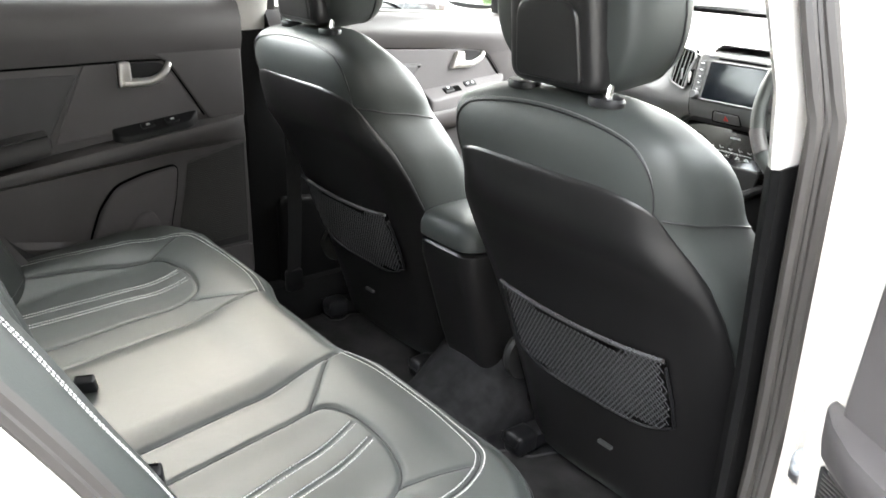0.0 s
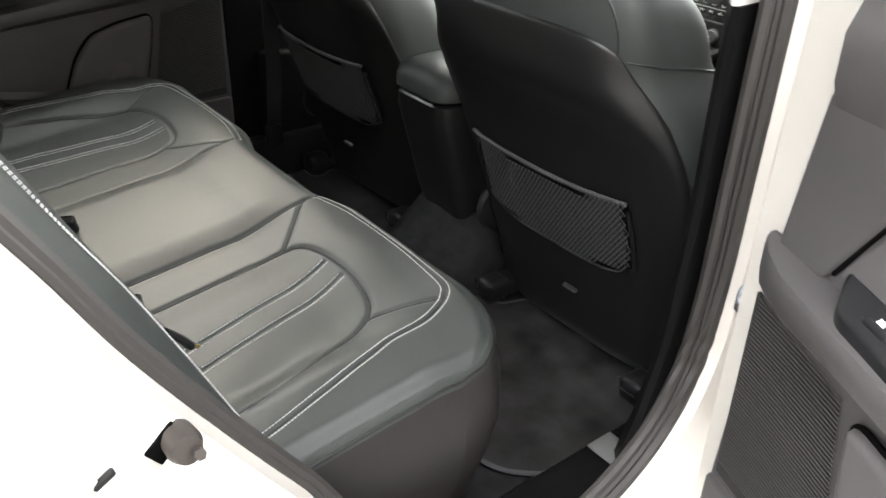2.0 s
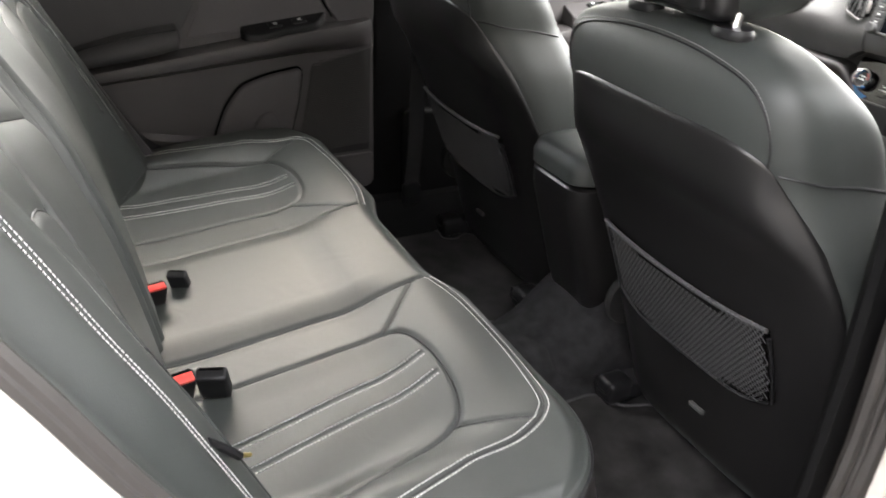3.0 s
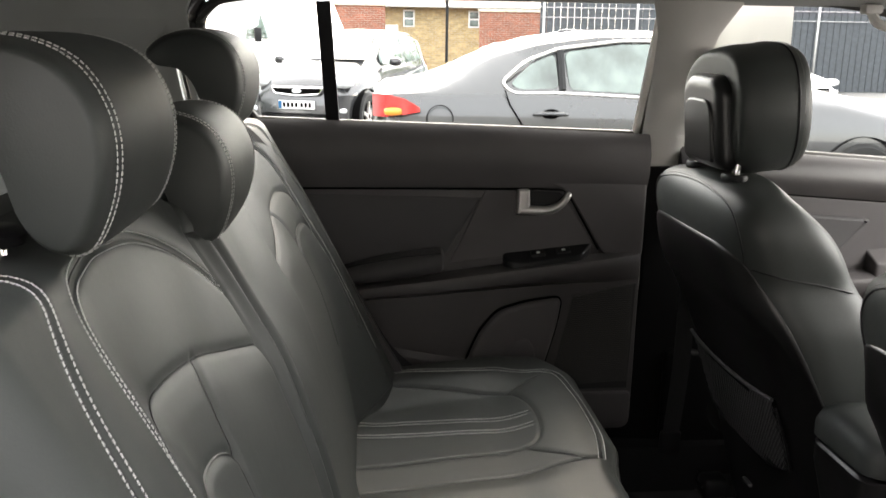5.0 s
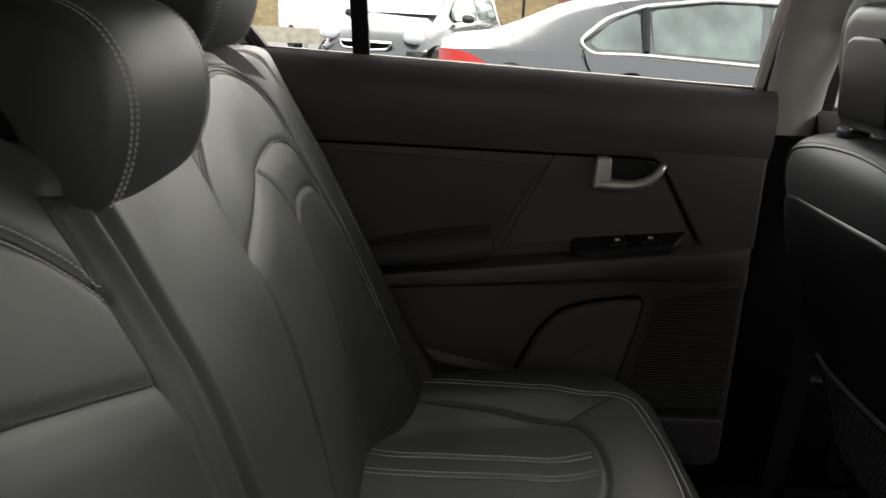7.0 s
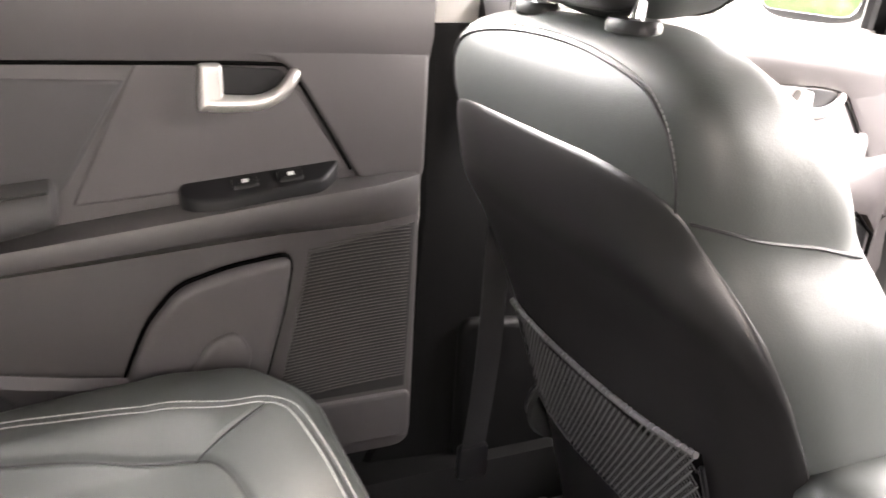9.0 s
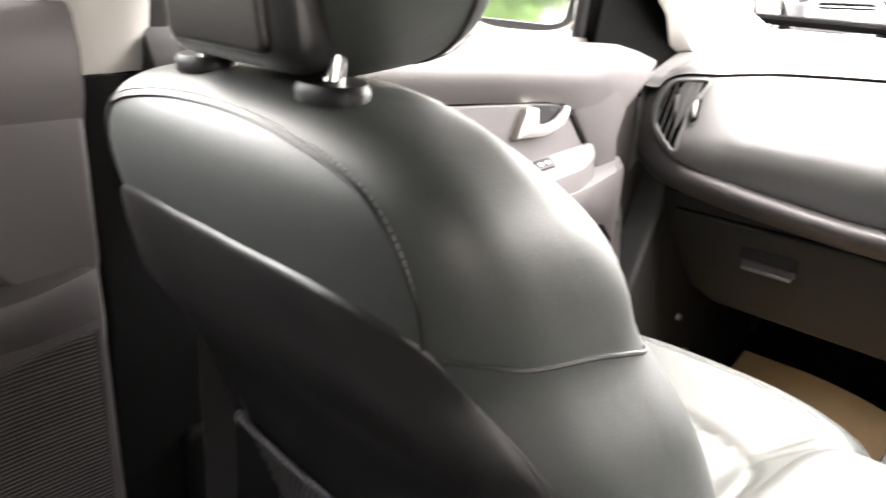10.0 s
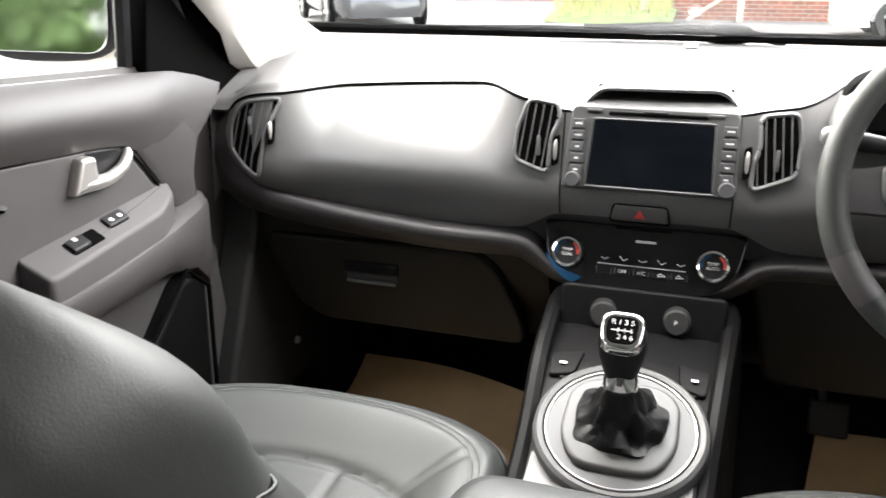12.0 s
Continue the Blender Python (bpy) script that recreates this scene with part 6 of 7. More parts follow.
rings = []
for y in lin(0.50, 1.12, 20):
    w = lerp_table([(0.50, 0.108), (0.72, 0.114), (0.95, 0.128), (1.12, 0.145)], y)
    z = con_z(y)
    rings.append([V(KX + x, y, zz) for x, zz in ((-w - 0.02, 0.42), (-w - 0.008, z - 0.10), (-w, z - 0.02), (-w + 0.008, z - 0.004), (-w + 0.02, z), (0, z + 0.002), (w - 0.02, z), (w - 0.008, z - 0.004), (w, z - 0.02), (w + 0.008, z - 0.10), (w + 0.02, 0.42))])
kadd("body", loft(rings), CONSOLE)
kadd("top_plate", grid(lambda u, v: V(KX + u * 0.095, 0.50 + 0.26 * v, con_z(0.50 + 0.26 * v) + 0.005), lin(-1, 1, 9), lin(0, 1, 14)), TRIMGREY, "satin grey top plate")
RT = Matrix.Translation((KX + 0.004, 0.802, 0.780)) @ Matrix.Rotation(radians(19.5), 4, "X")
kadd("gear_surround", lathe([(0.106, -0.03), (0.106, 0.002), (0.1045, 0.009), (0.100, 0.0125), (0.094, 0.011), (0.0915, 0.006), (0.0915, 0.0)], 64, RT), BEZEL, "round dark grey gear lever surround")
kadd("gear_plate", lathe([(0.0905, 0.000), (0.0905, 0.0070), (0.0890, 0.0085), (0.001, 0.0085)], 64, RT), DISC, "satin grey disc round the boot")
kadd("chrome_ring", lathe([(0.0912, 0.0085), (0.0905, 0.0108), (0.0890, 0.0105), (0.0885, 0.0080)], 64, RT), STEEL, "thin chrome ring")
kadd("boot_frame", slab(rounded([(-0.046, -0.068, 0.03), (0.046, -0.068, 0.03), (0.070, -0.026, 0.03), (0.068, 0.046, 0.025), (0.042, 0.070, 0.02), (-0.042, 0.070, 0.02), (-0.068, 0.046, 0.025), (-0.070, -0.026, 0.03)], 0.02), lambda a, b, d: RT @ V(a, b, d), 0.004, 0.0165, 0.005, 3), BEZEL, "dark grey frame of the boot")
RB = Matrix.Translation((KX + 0.008, 0.812, 0.806)) @ Matrix.Rotation(radians(19.5), 4, "X")
lever = thing("gear_lever", "black gear lever with leather boot, chrome collar and knob top", "gear lever", (KX - 0.010, 0.797, 0.772))
LM = Matrix.Translation((-KX - 0.005, -0.805, -0.81))
rings = []
for k, (s, h) in enumerate(((1.0, 0.010), (0.97, 0.020), (0.86, 0.024), (0.72, 0.030), (0.60, 0.040), (0.46, 0.055), (0.36, 0.068), (0.28, 0.078))):
    ring = []
    for i in range(56):
        a = i * math.tau / 56
        fold = 1 + (0.16 * math.sin(5 * a + 1.3 * k) + 0.08 * math.sin(9 * a - k)) * math.sin(k / 7 * math.pi) * 0.9
        ring.append(RB @ V(0.056 * s * fold * math.copysign(abs(math.cos(a)) ** 0.8, math.cos(a)), 0.054 * s * fold * math.copysign(abs(math.sin(a)) ** 0.8, math.sin(a)) + 0.004, h + 0.006 * math.sin(4 * a + k) * math.sin(k / 7 * math.pi)))
    rings.append(ring)
part("boot", moved(loft(rings), LM), BOOT, lever, "creased black leather boot")
part("collar", moved(lathe([(0.020, 0), (0.0215, 0.004), (0.019, 0.022), (0.015, 0.024)], 24, Matrix.Translation((0.029, 0.795, 0.874)) @ Matrix.Diagonal((1, 0.8, 1, 1))), LM), CHROME, lever, "chrome collar")
def knob_ring(z, rx, ry, dy):
    return [V(0.028 + rx * math.copysign(abs(math.cos(a)) ** 0.75, math.cos(a)), 0.797 + dy + ry * math.copysign(abs(math.sin(a)) ** 0.75, math.sin(a)), z) for a in (k * math.tau / 36 for k in range(36))]


knob = part("knob", moved(loft([knob_ring(*r) for r in ((0.888, 0.017, 0.015, 0), (0.900, 0.021, 0.018, 0), (0.918, 0.0262, 0.022, -0.001), (0.936, 0.0285, 0.0255, -0.002), (0.945, 0.0275, 0.0250, -0.002), (0.951, 0.0230, 0.0205, 0.001), (0.954, 0.014, 0.012, 0.005))]), LM), BLACK, lever)
KT = LM @ Matrix.Translation((0.028, 0.7775, 0.9560)) @ Matrix.Rotation(radians(42), 4, "X")
cap = [tuple(p) for p in rounded([(-0.0235, -0.0245, 0.019), (0.0235, -0.0245, 0.019), (0.0265, 0.0245, 0.020), (-0.0265, 0.0245, 0.020)], 0.019, 8)]
part("knob_cap", slab(cap, lambda a, b, d: KT @ V(a, b, d), -0.012, 0.0035, 0.006, 4), CHROME, lever, "chrome cap")
part("shift_plate", slab(rounded([(-0.0165, -0.0165), (0.0165, -0.0165), (0.0185, 0.0165), (-0.0185, 0.0165)], 0.011, 6), lambda a, b, d: KT @ V(a, b, d), 0.002, 0.0046, 0.0008), VOID, lever)
text("R 1 3 5", 0.0088, KT @ Matrix.Translation((0, 0.0090, 0.0048)), WHITE, lever)
text("2 4 6", 0.0088, KT @ Matrix.Translation((0.004, -0.0090, 0.0048)), WHITE, lever)
part("shift_lines", join(*[tube([KT @ V(x, -0.0035, 0.0048), KT @ V(x, 0.002, 0.0048)], 0.0006, 4) for x in (-0.0045, 0.003, 0.0105)], tube([KT @ V(-0.012, -0.0008, 0.0048), KT @ V(0.0105, -0.0008, 0.0048)], 0.0006, 4)), WHITE, lever)
# tray, sockets, heater keys
tray = kadd("tray_recess", slab(rounded([(-0.088, 0.872), (0.092, 0.872), (0.105, 1.098), (-0.105, 1.098)], 0.015), lambda a, b, d: V(KX + a, b, con_z(b) + d), -0.004, 0.003, 0.002), CONSOLE)
kadd("tray_wall", slab(rounded([(-0.114, 0.004), (0.116, 0.004), (0.120, 0.070), (-0.118, 0.070)], 0.012), lambda a, b, d: V(KX + a, 1.025 + b * 0.35 - d, con_z(1.0) + b * 0.95 - 0.01), 0.0, 0.006, 0.003), CONSOLE)
for s in (1, -1):
    kadd("side_rib", tube(spline([V(KX + s * 0.104, 0.64, con_z(0.64) - 0.020), V(KX + s * 0.110, 0.78, con_z(0.78) - 0.008), V(KX + s * 0.118, 0.90, con_z(0.90) + 0.004), V(KX + s * 0.124, 1.0, con_z(1.0) + 0.012), V(KX + s * 0.128, 1.09, con_z(1.09) + 0.012), V(KX + s * 0.105, 1.118, con_z(1.1) + 0.018)], 5), 0.012, 8), CONSOLE)
    key = kadd("heater_key", slab(rounded([(s * 0.068, 0.885), (s * 0.10, 0.875), (s * 0.104, 0.925), (s * 0.062, 0.940)], 0.008), lambda a, b, d: V(KX + a, b, con_z(b) + d), -0.004, 0.0055, 0.002), CONSOLE)
    kadd("key_mark", box((KX + s * 0.085, 0.900, con_z(0.9) + 0.0065), (0.009, 0.006, 0.001), 0), WHITE, "", key)
    so = kadd("socket", lathe([(0.001, 0.010), (0.016, 0.010), (0.019, 0.006), (0.019, 0), (0.024, -0.001)], 28, Matrix.Translation((KX + s * 0.052, 1.030, con_z(1.0) + 0.020)) @ Matrix.Rotation(radians(72), 4, "X")), UNDER, "round black socket cap" if s < 0 else "round black push switch")
text("P", 0.010, Matrix.Translation((KX + 0.051, 1.0195, con_z(1.0) + 0.0235)) @ Matrix.Rotation(radians(72), 4, "X"), WHITE, console)
# front of the armrest box and cup holders
kadd("cup_rim", tube(spline([V(KX - 0.075, 0.66, 0.765), V(KX - 0.085, 0.60, 0.762), V(KX - 0.07, 0.545, 0.76)], 5), 0.012, 8), PLASTIC)
rings = []
for z, g in ((0.42, -0.012), (0.60, -0.004), (0.79, 0.0), (0.820, 0.0), (0.824, -0.004)):
    rings.append([V(-0.005 + (0.092 + g) * a, 0.365 + (0.178 + g) * b, z) for a, b in rounded([(-1, -1), (1, -1), (1, 1), (-1, 1)], 0.45, 7)])
for r in rings[:2]:
    for p in r:
        if p.y < 0.365:
            p.y += (0.76 - p.z) * 0.30
kadd("storage_box", loft(rings), SHELL)
rings = []
for z, g in ((0.830, -0.002), (0.834, 0.003), (0.857, 0.003), (0.876, -0.004), (0.886, -0.02), (0.890, -0.05)):
    rings.append([V(-0.005 + (0.092 + g) * a, 0.365 + (0.178 + g) * b + 0.0, z + 0.0) for a, b in rounded([(-1, -1), (1, -1), (1, 1), (-1, 1)], 0.45, 7)])
kadd("armrest_lid", loft(rings), LEATHER, "padded leather armrest lid")
# tunnel covers behind the console
kadd("tunnel_cover", loft([[V(-0.005 + w * math.sin(a), y, 0.40 + h * max(0, math.cos(a)) ** 0.6) for a in lin(-1.57, 1.57, 15)] for y, w, h in ((0.10, 0.10, 0.075), (0.20, 0.13, 0.10), (0.28, 0.135, 0.19), (0.32, 0.135, 0.26), (0.5, 0.135, 0.26))]), CARPET)

# ---- steering wheel ----
wheel = thing("steering_wheel", "black leather three-spoke steering wheel with satin inlays", "steering wheel", (0.402, 0.875, 1.080))
WM = Matrix.Rotation(radians(-24), 4, "X")
part("rim", moved(tube([V(0.185 * math.cos(a), 0, 0.185 * math.sin(a)) for a in lin(0, math.tau, 73)[:-1]], 0.0165, 14, True, (0.02, 1, 0.01)), WM), LEATHER, wheel, "black leather rim")
part("rim_insert", moved(tube([V(0.185 * math.cos(a), -0.0025, 0.185 * math.sin(a)) for a in lin(radians(205), radians(222), 10)], 0.0168, 12, False, (0.02, 1, 0.01)), WM), PLASTIC, wheel)
part("hub", moved(blob((0, 0.025, -0.005), (0.085, 0.035, 0.070), 2.8, 32, 18), WM), PLASTIC, wheel)
for s in (1, -1):
    part("spoke", moved(loft([[V(s * x, 0.012 + d + e, z + w) for w, e in ((-hh, 0), (-hh, 0.02), (hh, 0.02), (hh, 0), (0, -0.006))] for x, d, z, hh in ((0.06, 0.0, 0.005, 0.038), (0.11, -0.004, 0.0, 0.030), (0.175, -0.010, -0.008, 0.022))]), WM), PLASTIC, wheel)
    pad = part("button_pad", moved(blob((s * 0.108, 0.004, 0.003), (0.030, 0.010, 0.026), 3.2, 24, 12), WM), SATIN, wheel, "satin grey button pad")
    part("button", moved(box((s * 0.108, -0.007, 0.003), (0.030, 0.006, 0.010), 0.002), WM), BLACK, wheel)
    part("button", moved(box((s * 0.108, -0.006, 0.016), (0.012, 0.005, 0.008), 0.002), WM), BLACK, wheel)
part("spoke", moved(loft([[V(x, 0.014 + e, z) for x, e in ((-w, 0), (-w, 0.015), (w, 0.015), (w, 0))] for z, w in ((-0.05, 0.05), (-0.11, 0.028), (-0.18, 0.022))]), WM), SATIN, wheel)
column = thing("steering_column", "black steering column with control stalks", "column", (0.392, 0.95, 1.05))
part("cowl", moved(blob((0, 0.06, -0.01), (0.062, 0.12, 0.055), 3.2, 28, 14), WM), PLASTIC, column)
for s in (1, -1):
    st = part("stalk", tube(spline([(s * 0.04, 0.02, 0.03), (s * 0.10, 0.0, 0.055), (s * 0.155, -0.01, 0.065)], 5), lambda t: 0.008 + 0.004 * t, 10), BLACK, column, "black control stalk")
    part("stalk_tip", blob((s * 0.168, -0.012, 0.068), (0.020, 0.012, 0.012), 3.0, 18, 10), SATIN, column)
cluster = thing("instrument_cluster", "hooded dark instrument cluster behind the wheel", "instruments", (0, 0, 0))
part("hood", loft([[V(0.385 + w * math.cos(a), y, 1.09 + h * math.sin(a)) for a in lin(0, math.pi, 20)] for y, w, h in ((1.20, 0.15, 0.085), (1.06, 0.155, 0.092), (1.035, 0.150, 0.087), (1.045, 0.140, 0.077), (1.14, 0.13, 0.067))], False), SOFT, cluster)
part("dial_plate", slab(rounded([(0.25, 1.02), (0.52, 1.02), (0.52, 1.15), (0.45, 1.18), (0.32, 1.18), (0.25, 1.15)], 0.03), lambda a, b, d: V(a, 1.15 - d, b), -0.04, 0.0, 0.004), VOID, cluster)
for x in (0.315, 0.455):
    part("dial", lathe([(0.001, 0), (0.050, 0), (0.053, 0.012), (0.056, 0.012), (0.056, 0)], 36, Matrix.Translation((x, 1.145, 1.09)) @ Matrix.Rotation(radians(90), 4, "X")), BLACK, cluster)

# ---- footwells ----
def paper(x0, x1, y0, y1, turn, label):
    p = thing("paper_mat", label, "paper mat", ((x0 + x1) / 2, (y0 + y1) / 2, 0.415), "paper mats")
    w, l = (x1 - x0) / 2, (y1 - y0) / 2
    m = Matrix.Rotation(radians(turn), 4, "Z")
    f = lambda u, v, e=0.0: m @ V(w * u, l * v, 0.010 + e + 0.012 * math.sin(2.2 * u + 1.5 * v) + 0.14 * max(0, v - 0.3) ** 2)
    part("sheet", join(grid(f, lin(-1, 1, 25), lin(-1, 1, 25)), grid(lambda u, v: f(u, v, -0.0015), lin(-1, 1, 9), lin(-1, 1, 9))), KRAFT, p)
    return p


paper(-0.635, -0.195, 0.98, 1.37, -11, "crumpled brown paper mat on the passenger footwell floor")
paper(0.285, 0.66, 0.98, 1.35, -10, "brown paper mat on the driver's footwell floor")
pedals = thing("clutch_pedal", "black rubber clutch pedal on a steel arm", "pedal", (0.335, 1.36, 0.50))
part("pad", moved(box((0, 0, 0.02), (0.07, 0.014, 0.065), 0.008, 3), Matrix.Rotation(radians(-25), 4, "X")), RUBBER, pedals)
part("arm", tube([(-0.01, 0.02, 0.04), (-0.03, 0.08, 0.16), (-0.035, 0.12, 0.28)], 0.007, 8), STEEL, pedals)
pull = thing("bonnet_release", "small grey fixing on the footwell side lining", "fixing", (-0.655, 1.215, 0.60))
part("stud", lathe([(0.001, 0.008), (0.006, 0.008), (0.008, 0.0), (0.001, 0)], 12, Matrix.Rotation(radians(90), 4, "Y")), SATIN, pull)
for s in (1, -1):
    # side panels carry the footwell's shade in their colour
    obj("kick_panel", slab(rounded([(0.95, 0.39), (1.66, 0.39), (1.66, 1.06), (1.17, 1.0), (1.13, 0.85), (1.02, 0.60)], 0.03), lambda a, b, d, s=s: V(s * d, a, b), 0.735, 0.675, 0.012, 3), UNDER, label="plastic footwell side panel darkened for its shade", kind="structure", category="trim")

# ---- outer body of the car ----
body = thing("car_body", "silver white painted outer body panels of the car", "car body", kind="structure")
part("bonnet", grid(lambda u, v: V((0.74 - 0.05 * v) * u, 1.74 + 0.92 * v - 0.16 * u * u, 1.055 - 0.14 * v - 0.05 * v * v - 0.04 * u * u), lin(-1, 1, 21), lin(0, 1, 12)), PAINT, body)
part("front_bumper", loft([[V(x, y, z) for x, y in ((-0.86, 2.10), (-0.80, 2.45), (-0.55, 2.68), (0, 2.76), (0.55, 2.68), (0.80, 2.45), (0.86, 2.10))] for z in (0.24, 0.34, 0.55, 0.72, 0.83)], True), PAINT, body)
for s in (1, -1):
    part("front_wing", grid(lambda u, v: V(s * (0.735 + 0.15 * math.sin(v * 1.5)), 1.24 + 1.06 * u, 1.05 - 0.10 * u - 0.62 * v * (1 - 0.55 * math.exp(-((u - 0.62) / 0.26) ** 4) * v)), lin(0, 1, 25), lin(0, 1, 10)), PAINT, body)
    part("rear_quarter", grid(lambda u, v: V(s * (0.875 - 0.10 * v * v - 0.05 * u), -1.02 - 0.60 * u, 0.45 + 0.80 * v + 0.22 * math.exp(-(u / 0.35) ** 4) * (1 - v)), lin(0, 1, 14), lin(0, 1, 10)), PAINT, body)
    for y in (-0.92, 1.90):
        wm = Matrix.Translation((s * 0.74, y, 0.34)) @ Matrix.Rotation(s * radians(90), 4, "Y")
        wheel_part = part("wheel", lathe([(0.22, 0.10), (0.31, 0.115), (0.338, 0.085), (0.34, 0.0), (0.338, -0.08), (0.22, -0.09)], 40, wm), RUBBER, body, "black tyre")
        part("rim", join(lathe([(0.225, 0.10), (0.205, 0.07), (0.001, 0.05)], 32, wm), *[moved(loft([[V(r, e, 0.10 - 0.03 * (0.22 - r)) for e in (-wd, wd)] + [V(r, e, 0.06) for e in (wd, -wd)] for r, wd in ((0.03, 0.035), (0.13, 0.022), (0.22, 0.026))]), wm @ Matrix.Rotation(k * math.tau / 5, 4, "Z")) for k in range(5)]), SILVER, wheel_part, "silver alloy rim")
part("tailgate_skin", grid(lambda u, v: V(0.78 * u, -1.66 + 0.04 * v - 0.03 * (1 - u * u), 0.42 + 0.68 * v), lin(-1, 1, 13), lin(0, 1, 6)), PAINT, body)
part("rear_bumper", loft([[V(x, y, z) for x, y in ((-0.84, -1.45), (-0.74, -1.72), (0, -1.78), (0.74, -1.72), (0.84, -1.45))] for z in (0.26, 0.36, 0.56, 0.60)], True), PAINT, body)

# ---- door mirror ----
mirror = thing("door_mirror", "silver white door mirror with clear glass", "mirror", (-0.975, 1.05, 1.228))
MM = Matrix.Rotation(radians(10), 4, "Z") @ Matrix.Rotation(radians(-5), 4, "X")
part("housing", moved(blob((0, 0.045, 0.0), (0.135, 0.07, 0.085), 3.0, 36, 18), MM), PAINT, mirror)
part("bezel", moved(blob((0, -0.012, 0), (0.128, 0.016, 0.079), 3.4, 36, 12), MM), BLACK, mirror)
MIRROR = material("mirror_silvering", (0.85, 0.88, 0.88), 0.03, metal=1.0, vary=0.0)
part("glass", moved(slab(rounded([(-0.112, -0.062), (0.112, -0.066), (0.118, 0.03), (0.09, 0.066), (-0.10, 0.066)], 0.04, 6), lambda a, b, d: V(a, -0.027 - d, b), 0.0, 0.003, 0.001), MM), MIRROR, mirror, "mirror glass")
part("arm", moved(blob((0.16, 0.03, -0.06), (0.07, 0.03, 0.022), 3, 20, 10), MM), BLACK, mirror)

# ---- outside: car park ----
# base colour raised above asphalt's usual tone to brighten the ground
ASPHALT = material("pale_asphalt", (0.13, 0.128, 0.124), 0.9, grain=1.0, grain_size=120, vary=0.25, vary_size=1.2)
GRASS = material("verge_grass", (0.07, 0.11, 0.02), 0.9, grain=1.0, grain_size=60, vary=0.4, vary_size=3)
STRAW = material("dry_grass", (0.30, 0.30, 0.11), 0.9, vary=0.4, vary_size=4)
GREYPAINT = material("dark_grey_paint", (0.034, 0.036, 0.038), 0.25, metal=0.2, coat=1.0, vary=0.03)
HATPAINT = material("silver_grey_paint", (0.045, 0.046, 0.049), 0.25, metal=0.3, coat=1.0, vary=0.03)
BLACKPAINT = material("black_paint", (0.012, 0.012, 0.014), 0.22, coat=1.0, vary=0.03)
WHITEPAINT = material("white_paint", (0.75, 0.75, 0.74), 0.3, coat=0.8, vary=0.03)
# opaque; the light seen through the panes is painted into the colour
CARGLASS = material("opaque_car_glass", (0.10, 0.13, 0.12), 0.05, coat=0.5, vary=0.6, vary_size=3)
REDLENS = material("red_lens", (0.55, 0.02, 0.02), 0.15, coat=0.8)
ORANGE = material("orange_lens", (0.7, 0.25, 0.04), 0.2)
LENS = material("clear_lens", (0.6, 0.62, 0.64), 0.12, coat=0.6)
TYRE = material("tyre_rubber", (0.015, 0.015, 0.015), 0.8)


def brick_material(name, color, mortar):
    """Brick courses at true size, uneven in tone."""
    m = material(name, color, 0.85, grain=0.8, grain_size=40, vary=0.25, vary_size=7)
    nt = m.node_tree
    b = nt.nodes["Principled BSDF"]
    ramp = b.inputs["Base Color"].links[0].from_node
    tc, split, add, put, br = (nt.nodes.new(k) for k in ("ShaderNodeTexCoord", "ShaderNodeSeparateXYZ", "ShaderNodeMath", "ShaderNodeCombineXYZ", "ShaderNodeTexBrick"))
    nt.links.new(tc.outputs["Object"], split.inputs[0])
    nt.links.new(split.outputs[0], add.inputs[0])
    nt.links.new(split.outputs[1], add.inputs[1])
    nt.links.new(add.outputs[0], put.inputs[0])
    nt.links.new(split.outputs[2], put.inputs[1])
    nt.links.new(put.outputs[0], br.inputs["Vector"])
    br.inputs["Scale"].default_value, br.inputs["Brick Width"].default_value, br.inputs["Row Height"].default_value, br.inputs["Mortar Size"].default_value = 1.0, 0.225, 0.075, 0.006
    br.inputs["Color2"].default_value, br.inputs["Mortar"].default_value = (*[c * 0.65 for c in color], 1), (*mortar, 1)
    nt.links.new(ramp.outputs["Color"], br.inputs["Color1"])
    nt.links.new(br.outputs["Color"], b.inputs["Base Color"])
    return m


RENDER = material("grey_render", (0.34, 0.34, 0.33), 0.9, grain=0.8, grain_size=60, vary=0.15, vary_size=2)
BRICKR = brick_material("red_brick", (0.26, 0.085, 0.05), (0.30, 0.27, 0.23))
BRICKY = brick_material("buff_brick", (0.50, 0.36, 0.18), (0.42, 0.38, 0.30))
SLATE = material("slate_roof", (0.22, 0.195, 0.17), 0.8, vary=0.2)
FENCE = material("dark_fence_boards", (0.045, 0.052, 0.060), 0.7, vary=0.25, vary_size=9)
LEAF = material("leaves", (0.07, 0.12, 0.03), 0.7, vary=0.5, vary_size=2)
PLATE = material("number_plate", (0.75, 0.75, 0.73), 0.4)
TIMBER = material("weathered_timber", (0.45, 0.40, 0.32), 0.85, vary=0.2, vary_size=8)

obj("ground", grid(lambda u, v: V(u, v, 0.0 - 0.00002 * (u * u + v * v) ** 0.5), [-400, -60, -30, -12, -6, -3, 0, 3, 6, 12, 30, 60, 400], [-400, -60, -30, -12, -6, 0, 6, 12, 30, 60, 400]), ASPHALT, label="pale asphalt car park", kind="structure", category="ground")


